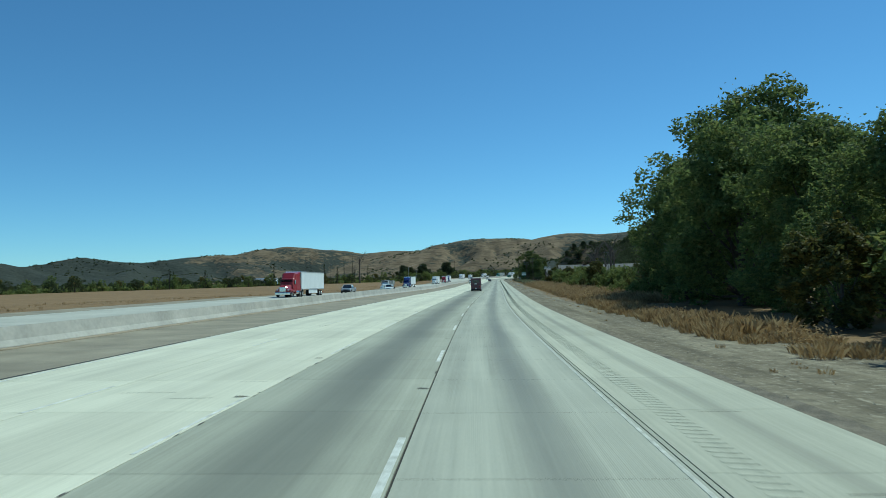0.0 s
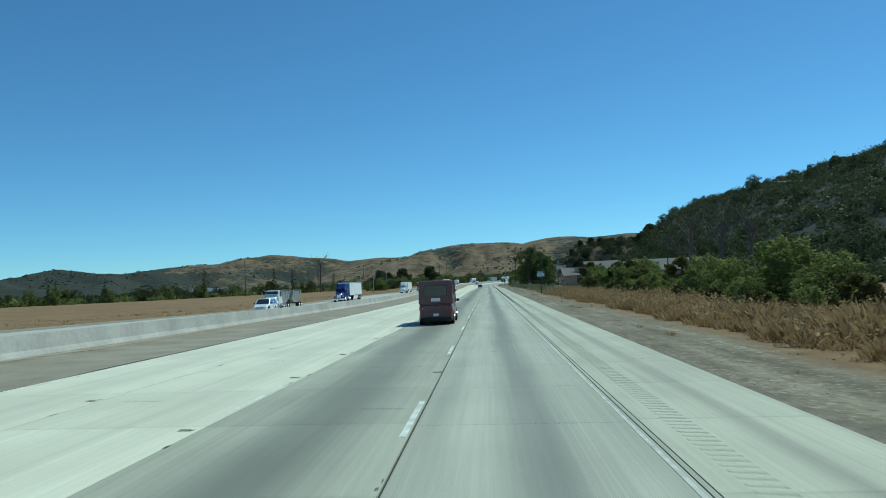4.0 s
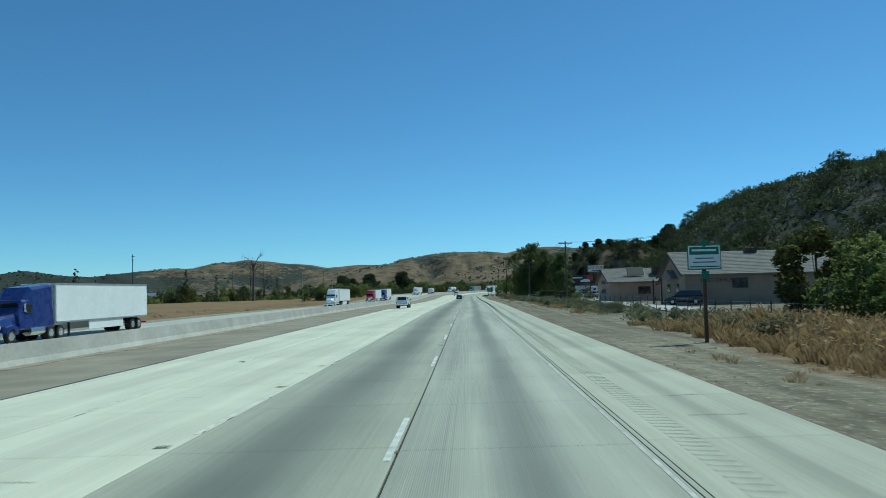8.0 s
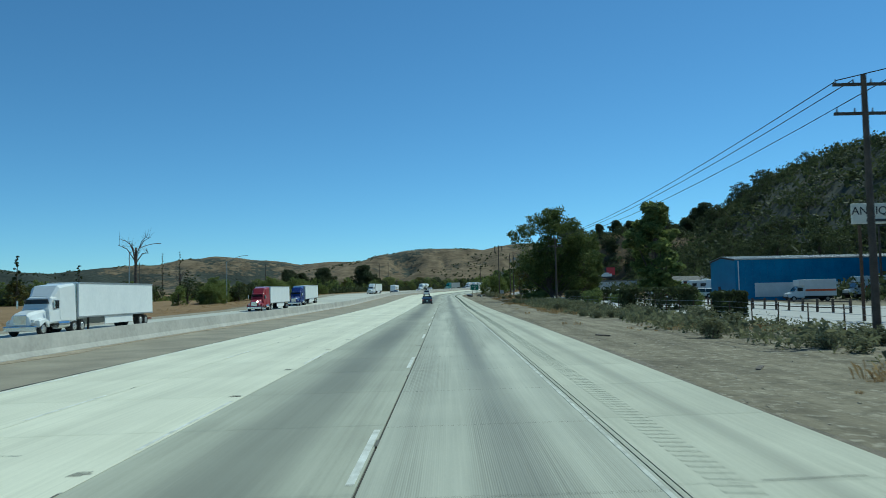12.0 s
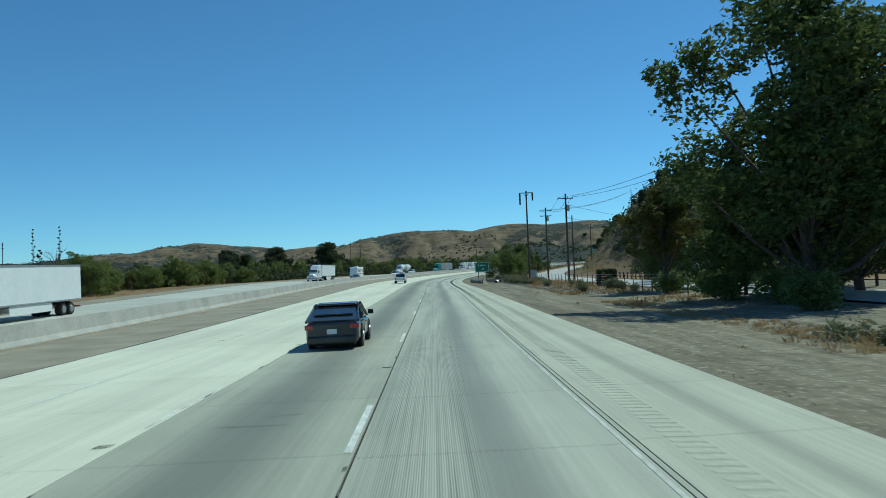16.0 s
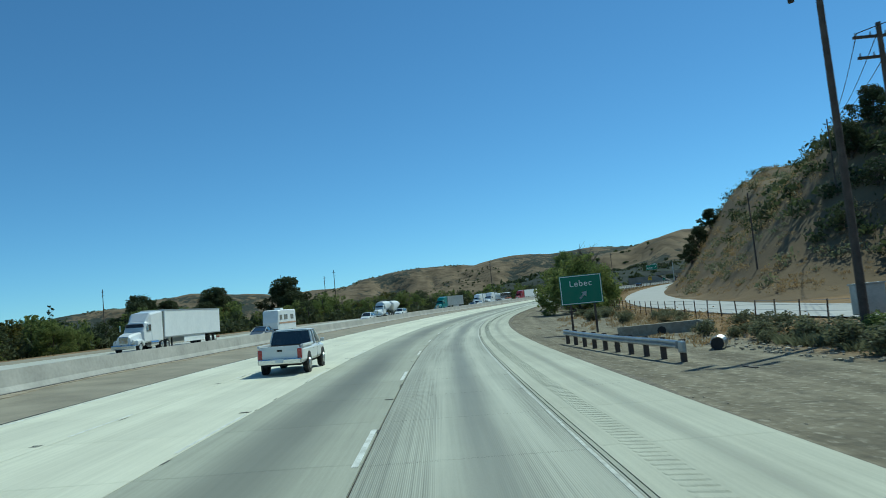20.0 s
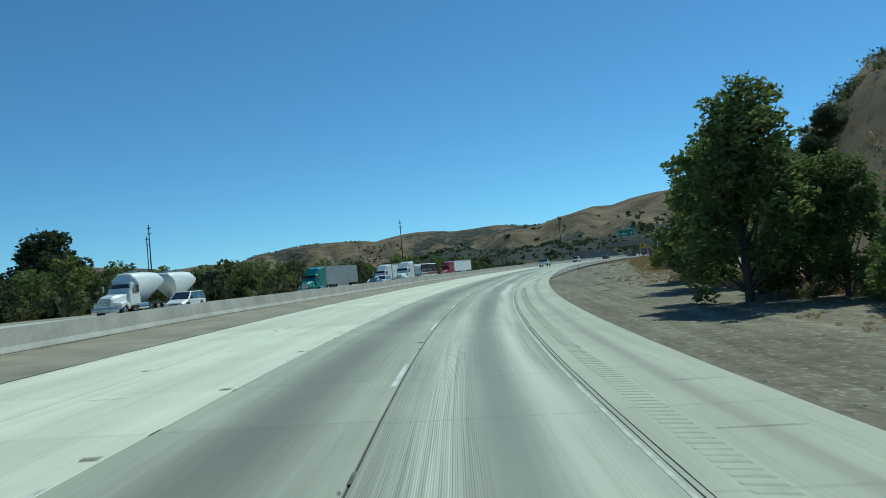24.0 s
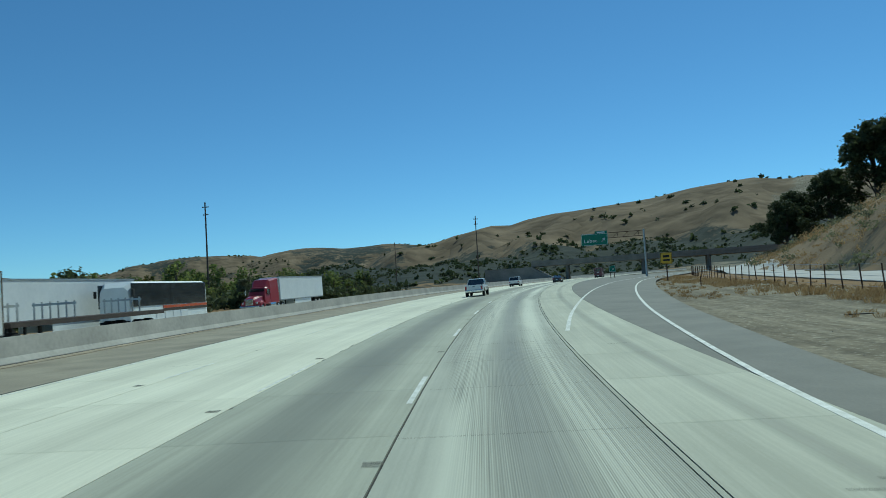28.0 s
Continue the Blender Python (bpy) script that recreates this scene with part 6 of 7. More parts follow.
boxed("base_band", (17, -5.54, 1.5), (28, 0.06, 2.2), WHITE_SIDING, hall)
boxed("downpipe", (0.5, -5.6, 3.1), (0.14, 0.1, 6.0), WHITE_SIDING, hall)
boxed("door", (-0.03, 1.5, 1.1), (0.08, 1.0, 2.1), DARK_TRIM, hall)
for k in range(26):
    boxed("rib", (1.6 + k * 1.18, -5.53, 4.4), (0.06, 0.04, 3.6), BLUE_METAL, hall)
shed = gabled("red_barn", "low barn with red walls and a grey shingle roof", 9.0, 24.0, 3.4, 4.6, RED_BOARD, SHINGLE, 0.4)
house_at(shed, 524, 52)
white_shop = gabled("white_store", "long low white-walled store below the hillside", 12, 30, 4.2, 4.6, WHITE_SIDING, SHINGLE, 0.2)
house_at(white_shop, 622, 54)
board = thing("billboard", "black billboard with a red corner panel and a pale car picture", "billboard")
boxed("face", (0, 0, 7.6), (12.5, 0.25, 4.2), BLACK_PAINT, board, "", 0.03)
boxed("red_corner", (4.6, -0.14, 8.2), (3.2, 0.04, 2.9), SIGN_RED, board)
boxed("picture_shape", (2.4, -0.17, 6.7), (5.2, 0.03, 1.1), SIGN_WHITE, board, "", 0.01)
boxed("picture_shape", (2.6, -0.17, 7.4), (2.8, 0.03, 0.6), SIGN_WHITE, board, "", 0.01)
boxed("logo_bar", (-2.4, -0.15, 8.5), (6.4, 0.03, 0.7), SIGN_WHITE, board)
boxed("logo_bar", (-3.9, -0.15, 6.2), (1.6, 0.03, 0.35), SIGN_WHITE, board)
for x in (-4, 0, 4):
    tubed("post", (x, 0.4, -0.4), (x, 0.4, 7.0), 0.16, RUST, board)
board.matrix_world = placed(634, 57.5, 0, radians(-6))
tank = thing("water_tank", "round tan water tank on the wooded hilltop", "water tank")
tubed("shell", (0, 0, -1), (0, 0, 8), 6.0, STUCCO, tank, None, 24)
tubed("lid", (0, 0, 8), (0, 0, 9), 6.1, STUCCO, tank, 1.0, 24)
tank.matrix_world = Matrix.Translation((268, 716, land_z(268, 716)))
hut = gabled("hill_house", "pale house high on the wooded slope", 9, 14, 3, 5, WHITE_SIDING, SHINGLE)
house_at(hut, 560, 170)
barn = gabled("field_barn", "long white barn across the golden field", 12, 42, 3.8, 6.0, WHITE_SIDING, STEEL)
barn.matrix_world = Matrix.Translation((-262, 850, land_z(-262, 850)))
# the wall stays closed; dark plates paint the shade of open bays
for k in range(6):
    boxed("bay_shade_plate", (3.5 + k * 7, -6.03, 1.5), (4.0, 0.08, 2.6), DARK_TRIM, barn)


# ---- fences, frontage road, overpass ----
def ground_strip(name, s0, s1, a, b, up, material, label, step=5.0):
    bm = bmesh.new()
    ss = np.arange(s0, s1 + 0.1, step)
    n = 5
    lat = np.array([[a(s) + (b(s) - a(s)) * j / (n - 1) for j in range(n)] for s in ss])
    x, y = road_xy(np.repeat(ss, n), lat.ravel())
    z = land(x, y).reshape(len(ss), n)
    z = np.maximum(z, z.mean(1, keepdims=True) - 0.1) + up
    grid = [[bm.verts.new((x[i * n + j], y[i * n + j], z[i, j])) for j in range(n)] for i in range(len(ss))]
    for g0, g1 in zip(grid, grid[1:]):
        for j in range(n - 1):
            bm.faces.new((g0[j], g0[j + 1], g1[j + 1], g1[j]))
    return tagged(part(name, bm, material), label, "road", kind="structure")


SIDE_ASPHALT = worn("sunbleached_asphalt", (0.34, 0.33, 0.31), (0.46, 0.45, 0.42), 2.5, 0.9, 0, 0.3, 0.01, 0.15, own=False)
def side_a(s):
    return float(np.interp(s, [250, 400, 520, 640, 780, 860, 1000], [22, 21.5, 21.5, 23, 24.5, 26, 33]))
ground_strip("frontage_road", 470, 1010, side_a, lambda s: side_a(s) + 8.5, 0.1, SIDE_ASPHALT, "sun-bleached frontage road behind a wire fence")
ground_strip("parking_lot", 262, 470, lambda s: 18.5, lambda s: 24.0 if s < 380 else 42.0, 0.12, SIDE_ASPHALT, "pale gravel parking lot before the shops")


def fence(name, label, s0, s1, lat, gap, high, post_mat, rails, rail_r, thick=0.05, square=False):
    f = thing(name, label, "fence")
    ss = np.arange(s0, s1 + 0.1, gap)
    pts = [beside(s, lat(s)) for s in ss]
    rng = np.random.default_rng(int(s0))
    base = bmesh.new()
    if square:
        add_box(base, (0, 0, high / 2 - 0.15), (thick * 2, thick * 2, high + 0.3), 0, 0.01)
    else:
        add_tube(base, (0, 0, -0.3), (0, 0, high), thick, thick * 0.8, 7)
    first = part("post", base, post_mat, f)
    first.matrix_basis = Matrix.Translation(pts[0])
    for p in pts[1:]:
        o = new("post", first.data)
        o.parent = f
        o.matrix_basis = Matrix.Translation(p) @ Matrix.Rotation(rng.normal() * 0.04, 4, 'X') @ Matrix.Rotation(rng.normal() * 0.03, 4, 'Y')
    for z in rails:
        bm = swept([p + Vector((0, 0, z)) for p in pts], rail_r, 5)
        part("rail" if rail_r > 0.03 else "wire", bm, post_mat if rail_r > 0.03 else STEEL, f)
    return f


fence("wire_fence", "rusty wire fence with thin posts along the verge", 262, 470, lambda s: 18.0, 3.6, 1.45, RUST, (0.3, 0.65, 1.0, 1.35), 0.009, 0.045)
fence("wire_fence", "dark wire fence with thin posts beside the frontage road", 505, 748, lambda s: 18.6 + (s - 505) * 0.003, 3.2, 1.5, RUST, (0.3, 0.6, 0.9, 1.2, 1.45), 0.009, 0.05)
fence("wire_fence", "grey wire fence with thin posts beside the frontage road", 752, 920, lambda s: side_a(s) - 5.0, 3.0, 1.6, RUST, (0.3, 0.6, 0.9, 1.2, 1.55), 0.009, 0.05)
fence("rail_fence", "brown timber rail fence round the yard", 392, 470, lambda s: 30.0, 2.6, 1.2, POLE_WOOD, (0.5, 1.0), 0.05, 0.08, True)
fence("rail_fence", "brown timber rail fence along the frontage road", 500, 600, lambda s: 33.5, 2.8, 1.2, POLE_WOOD, (0.5, 1.0), 0.05, 0.09, True)
# the overpass
# darkened concrete: shade on the deck's near face is in the base colour
BRIDGE_CONC_SHADED = worn("bridge_concrete_shaded", (0.16, 0.15, 0.13), (0.27, 0.255, 0.225), 3.0, 0.9, 0, 0.3, 0.02, 0.3)
over = thing("overpass", "concrete road bridge crossing the motorway", "bridge", kind="structure")
boxed("deck", (22, 0, 5.5), (106, 11, 1.2), BRIDGE_CONC_SHADED, over, "", 0.05)
for y in (-5.6, 5.6):
    boxed("parapet", (22, y, 6.45), (106, 0.3, 0.8), BRIDGE_CONC_SHADED, over)
for x in (-18.5, 8, 30, 52):
    for y in (-3.2, 3.2):
        tubed("column", (x, y, -0.5), (x, y, 5.0), 0.6, BRIDGE_CONC_SHADED, over, None, 12)
for sgn, x in ((-1, -22), (1, 60)):
    prism("abutment", [(x, -0.5), (x + sgn * 26, -0.5), (x + sgn * 26, 4.8), (x + sgn * 9, 4.8)], -6.5, 6.5, BRIDGE_CONC_SHADED, over)
over.matrix_world = placed(1055, 0, 0.1, radians(8), False)


# ---- vehicles ----
TYRE = worn("tyre_rubber", (0.012, 0.012, 0.012), (0.03, 0.03, 0.028), 0.3, 0.9)
RIM = gloss("wheel_rim", (0.45, 0.46, 0.47), 0.3, 0.9, 0.2)
RIM_DARK = gloss("dark_rim", (0.05, 0.05, 0.052), 0.35, 0.6, 0.2)
CHROME = gloss("chrome", (0.7, 0.71, 0.72), 0.15, 1.0, 0.1)
RED_LAMP = gloss("red_lamp", (0.35, 0.01, 0.012), 0.25, 0, 0.8)
CLEAR_LAMP = gloss("clear_lamp", (0.75, 0.76, 0.76), 0.15, 0.3, 0.9)
UNDER = worn("chassis_black", (0.012, 0.012, 0.012), (0.035, 0.033, 0.03), 0.5, 0.8)
P_WHITE = gloss("white_car_paint", (0.74, 0.75, 0.74), 0.3)
P_SILVER = gloss("silver_car_paint", (0.42, 0.44, 0.46), 0.32, 0.6)
P_DARK = gloss("charcoal_car_paint", (0.018, 0.022, 0.03), 0.22, 0.3)
P_MAROON = gloss("maroon_van_paint", (0.10, 0.022, 0.035), 0.35)
P_RED = gloss("red_truck_paint", (0.30, 0.012, 0.022), 0.3)
P_BLUE = gloss("blue_truck_paint", (0.012, 0.03, 0.17), 0.25)
P_TEAL = gloss("teal_truck_paint", (0.01, 0.17, 0.15), 0.3)
P_GREY = gloss("grey_car_paint", (0.12, 0.13, 0.14), 0.3, 0.4)
P_ORANGE = gloss("orange_stripe", (0.55, 0.09, 0.02), 0.4)
BOX_WHITE = worn("trailer_white", (0.66, 0.68, 0.68), (0.80, 0.81, 0.80), 2.5, 0.45, 0, 0.05, 0.004)
BOX_RIBBED = worn("trailer_silver", (0.42, 0.45, 0.45), (0.58, 0.61, 0.60), 1.0, 0.35, 0.6)


def ring(y, hw, z0, z1, ht=None, cut=0.12):
    """Cross-section of a body at y: half width hw at the foot, ht at the top, cut corners."""
    ht = hw if ht is None else ht
    c = min(cut, (z1 - z0) * 0.4)
    return [(-hw + c * 0.6, y, z0), (hw - c * 0.6, y, z0), (hw, y, z0 + c), (ht + (hw - ht) * 0.15, y, z1 - c), (ht - c, y, z1), (-ht + c, y, z1), (-ht - (hw - ht) * 0.15, y, z1 - c), (-hw, y, z0 + c)]


def loft(name, rings, material, parent, label="", smooth=False):
    bm = bmesh.new()
    rows = [[bm.verts.new(p) for p in r] for r in rings]
    for a, b in zip(rows, rows[1:]):
        for j in range(len(a)):
            bm.faces.new((a[j], a[(j + 1) % len(a)], b[(j + 1) % len(a)], b[j]))
    bm.faces.new(rows[0][::-1])
    bm.faces.new(rows[-1])
    bmesh.ops.recalc_face_normals(bm, faces=bm.faces[:])
    for f in bm.faces:
        f.smooth = smooth
    return part(name, bm, material, parent, label)


def wheel(parent, x, y, r, w, rim=RIM):
    bm = bmesh.new()
    side = 1 if x > 0 else -1
    m = Matrix.Translation((x, y, r)) @ Matrix.Rotation(radians(90), 4, 'Y')
    bmesh.ops.create_cone(bm, cap_ends=True, segments=20, radius1=r, radius2=r, depth=w, matrix=m)
    es = [e for e in bm.edges if len(e.link_faces) == 2 and any(len(f.verts) > 4 for f in e.link_faces)]
    bmesh.ops.bevel(bm, geom=es, offset=min(0.045, w / 4), segments=2, affect='EDGES')
    t = part("wheel", bm, TYRE, parent)
    bm = bmesh.new()
    bmesh.ops.create_cone(bm, cap_ends=True, segments=16, radius1=r * 0.62, radius2=r * 0.55, depth=0.05, matrix=Matrix.Translation((x + side * w / 2, y, r)) @ Matrix.Rotation(radians(90 * side), 4, 'Y'))
    for k in range(6):
        a = k * math.pi / 3
        add_box(bm, (x + side * (w / 2 + 0.02), y + math.cos(a) * r * 0.32, r + math.sin(a) * r * 0.32), (0.03, 0.09, r * 0.42), 0, 0, Matrix.Rotation(a - math.pi / 2, 4, 'X'))
    part("rim", bm, rim, t)
    return t


def car(name, label, paint, kind, group=""):
    """A passenger vehicle: pickup, camper (pickup with a cap), suv, hatch or van. Forward is +y."""
    c = thing(name, label, {"camper": "pickup", "hatch": "car"}.get(kind, kind), group)
    tall = kind in ("pickup", "camper")
    L, W, r = {"pickup": (5.8, 0.99, 0.40), "camper": (5.3, 0.93, 0.39), "suv": (4.8, 0.93, 0.36), "hatch": (4.55, 0.88, 0.32), "van": (6.2, 1.02, 0.36)}[kind]
    h = L / 2
    sill = 0.5 if tall else 0.34 if kind == "suv" else 0.24
    belt = {"pickup": 1.16, "camper": 1.12, "suv": 1.08, "hatch": 0.92, "van": 1.25}[kind]
    roof = {"pickup": 1.86, "camper": 1.78, "suv": 1.76, "hatch": 1.47, "van": 2.65}[kind]
    nose = belt - (0.06 if tall else 0.2)
    cab0, cab1 = {"pickup": (-0.55, 1.45), "camper": (-0.55, 1.4), "suv": (-h + 0.15, 1.2), "hatch": (-h + 0.12, 1.2), "van": (-h + 0.05, 2.0)}[kind]
    # lower body with a bumper taper at each end
    rows = [ring(-h, W * 0.9, sill + 0.06, belt - 0.1), ring(-h + 0.12, W * 0.97, sill, belt), ring(-h + 0.9, W, sill, belt)]
    rows += [ring(cab1, W, sill, belt), ring(cab1 + 0.15, W * 0.99, sill, belt - 0.02), ring(h - 0.45, W * 0.96, sill, nose), ring(h - 0.1, W * 0.9, sill + 0.02, nose - 0.1), ring(h, W * 0.8, sill + 0.1, nose - 0.25)]
    body = loft("body", rows, paint, c)
    # greenhouse: glass core with a painted roof and pillars proud of it
    sl0 = {"pickup": 0.12, "camper": 0.12, "suv": 0.35, "hatch": 1.45, "van": 0.06}[kind]
    sl1 = {"pickup": 0.75, "camper": 0.75, "suv": 0.8, "hatch": 1.15, "van": 0.9}[kind]
    wt = W * (0.92 if kind == "van" else 0.8)
    core = [ring(cab0, W * 0.95, belt - 0.02, belt + 0.04, W * 0.94, 0.03), ring(cab0 + sl0, W * 0.95, belt - 0.02, roof - 0.05, wt, 0.08), ring(cab1 - sl1, W * 0.95, belt - 0.02, roof - 0.04, wt, 0.08), ring(cab1, W * 0.95, belt - 0.02, belt + 0.03, W * 0.93, 0.03)]
    if kind == "van":
        loft("cargo_body", [ring(cab0, W, belt - 0.05, roof - 0.05, wt, 0.1), ring(cab0 + 0.15, W, belt - 0.05, roof, wt, 0.12), ring(cab1 - 1.6, W, belt - 0.05, roof, wt, 0.12), ring(cab1 - 1.45, W, belt - 0.05, roof - 0.1, wt, 0.12)], paint, c)
        boxed("rear_window", (0, cab0 - 0.01, 2.02), (1.35, 0.04, 0.62), GLASS_DARK, c, "", 0.02)
        boxed("lettering_bar", (0, cab0 - 0.02, 1.5), (0.55, 0.02, 0.2), SIGN_WHITE, c)
    loft("glasshouse", core, GLASS_DARK, c, "dark tinted windows")
    loft("roof", [ring(cab0 + sl0 * 0.85, wt * 0.98, roof - 0.08, roof - 0.02, wt * 0.9, 0.03), ring(cab0 + sl0 + 0.2, wt * 1.02, roof - 0.08, roof, wt * 0.94, 0.03), ring(cab1 - sl1 - 0.1, wt * 1.02, roof - 0.08, roof, wt * 0.94, 0.03), ring(cab1 - sl1 * 0.9, wt * 0.98, roof - 0.09, roof - 0.03, wt * 0.9, 0.03)], paint, c)
    for sx in (-1, 1):
        for y0, y1, z0, z1 in ((cab1 - 0.03, cab1 - sl1 + 0.02, belt, roof - 0.05), (cab0 + 0.03, cab0 + sl0 + 0.03, belt, roof - 0.05), ((cab0 + cab1 - sl1) / 2 + 0.1, (cab0 + cab1 - sl1) / 2 + 0.1, belt, roof - 0.05)):
            bm = bmesh.new()
            add_tube(bm, (sx * W * 0.955, y0, z0), (sx * (wt + 0.01), y1, z1), 0.05, 0.045, 6)
            part("pillar", bm, paint, c)
        m = boxed("mirror", (sx * (W + 0.12), cab1 - 0.25, belt + 0.12), (0.2, 0.12, 0.17), UNDER if kind != "pickup" else paint, c, "", 0.04)
        for y, doors in ((cab1 - 0.2, 1), ((cab0 + cab1) / 2 - 0.1, 1)):
            boxed("door_handle", (sx * (W + 0.012), y - 0.75, belt - 0.16), (0.03, 0.16, 0.04), UNDER if kind != "pickup" else paint, c, "", 0.01)
        boxed("door_gap", (sx * (W + 0.001), (cab0 + cab1) / 2, (belt + sill) / 2), (0.012, 0.012, belt - sill - 0.1), UNDER, c)
        boxed("tail_light", (sx * W * 0.83, -h + 0.045, belt - (0.17 if kind == "hatch" else 0.27)), (0.14 if kind == "camper" else 0.2 if tall else 0.3, 0.1, 0.34 if kind == "camper" else 0.42 if tall else 0.16), RED_LAMP, c, "", 0.03)
        boxed("headlight", (sx * W * 0.7, h - 0.12, nose - 0.27), (0.36, 0.16, 0.18), CLEAR_LAMP, c, "", 0.04)
        for y in (-h + 1.15 + (0.15 if tall else -0.1), h - 0.98):
            bm = bmesh.new()
            bmesh.ops.create_cone(bm, cap_ends=True, segments=20, radius1=r + 0.09, radius2=r + 0.09, depth=0.06, matrix=Matrix.Translation((sx * (W - 0.012), y, r + 0.03)) @ Matrix.Rotation(radians(90), 4, 'Y'))
            part("wheel_arch", bm, UNDER, c)
            wheel(c, sx * (W - 0.1), y, r, 0.26, RIM_DARK if kind == "camper" else RIM)
    boxed("underbody", (0, 0, sill - 0.02), (W * 1.6, L * 0.86, 0.2), UNDER, c)
    boxed("rear_bumper", (0, -h - 0.02, sill + 0.1), (W * 1.84, 0.2, 0.24), CHROME if tall else paint if kind == "hatch" else UNDER, c, "", 0.05)
    boxed("front_bumper", (0, h - 0.06, sill + 0.14), (W * 1.7, 0.22, 0.26), UNDER if tall else paint, c, "", 0.05)
    boxed("grille", (0, h - 0.05, nose - 0.3), (W * 0.9, 0.14, 0.22), UNDER, c, "", 0.03)
    boxed("number_plate", (0, -h - 0.03 - (0.1 if tall else 0), sill + (0.12 if tall else 0.36)), (0.32, 0.03, 0.16), SIGN_WHITE, c)
    if tall:
        bed0, bed1 = -h + 0.14, cab0 - 0.06
        if kind == "pickup":
            boxed("bed_floor", (0, (bed0 + bed1) / 2, belt + 0.006), (W * 1.7, bed1 - bed0 - 0.1, 0.012), UNDER, c, "dark open load bed")
            for sx in (-1, 1):
                boxed("bed_side", (sx * (W - 0.07), (bed0 + bed1) / 2, belt + 0.05), (0.12, bed1 - bed0, 0.12), paint, c, "", 0.03)
            boxed("tailgate", (0, -h + 0.06, belt - 0.2), (W * 1.62, 0.1, 0.52), paint, c, "", 0.03)
            boxed("tailgate_handle", (0, -h - 0.005, belt - 0.12), (0.22, 0.03, 0.08), UNDER, c, "", 0.01)
        else:
            loft("camper_shell", [ring(-h + 0.08, W * 0.95, belt - 0.03, belt + 0.1, W * 0.93, 0.04), ring(-h + 0.28, W * 0.95, belt - 0.03, roof, W * 0.8, 0.1), ring(cab0 - 0.05, W * 0.95, belt - 0.03, roof + 0.02, W * 0.8, 0.1)], paint, c)
            bm = bmesh.new()
            add_box(bm, (0, -h + 0.17, belt + 0.36), (W * 1.42, 0.03, 0.5), 0, 0.02, Matrix.Rotation(radians(-17), 4, 'X'))
            part("rear_hatch_glass", bm, GLASS_DARK, c)
            for sx in (-1, 1):
                boxed("shell_window", (sx * W * 0.885, (bed0 + bed1) / 2 + 0.1, belt + 0.36), (0.06, 1.1, 0.34), GLASS_DARK, c, "", 0.02)
    else:
        if kind == "suv":
            boxed("rear_hatch", (0, -h + 0.06, belt - 0.2), (W * 1.6, 0.1, 0.5), paint, c, "", 0.04)
        if kind == "hatch":
            boxed("spoiler", (0, -h + 0.55, belt + 0.2), (W * 1.45, 0.12, 0.05), paint, c, "", 0.02)
            boxed("light_bar", (0, -h + 0.13, belt + 0.01), (W * 1.4, 0.05, 0.05), UNDER, c, "", 0.015)
    return c


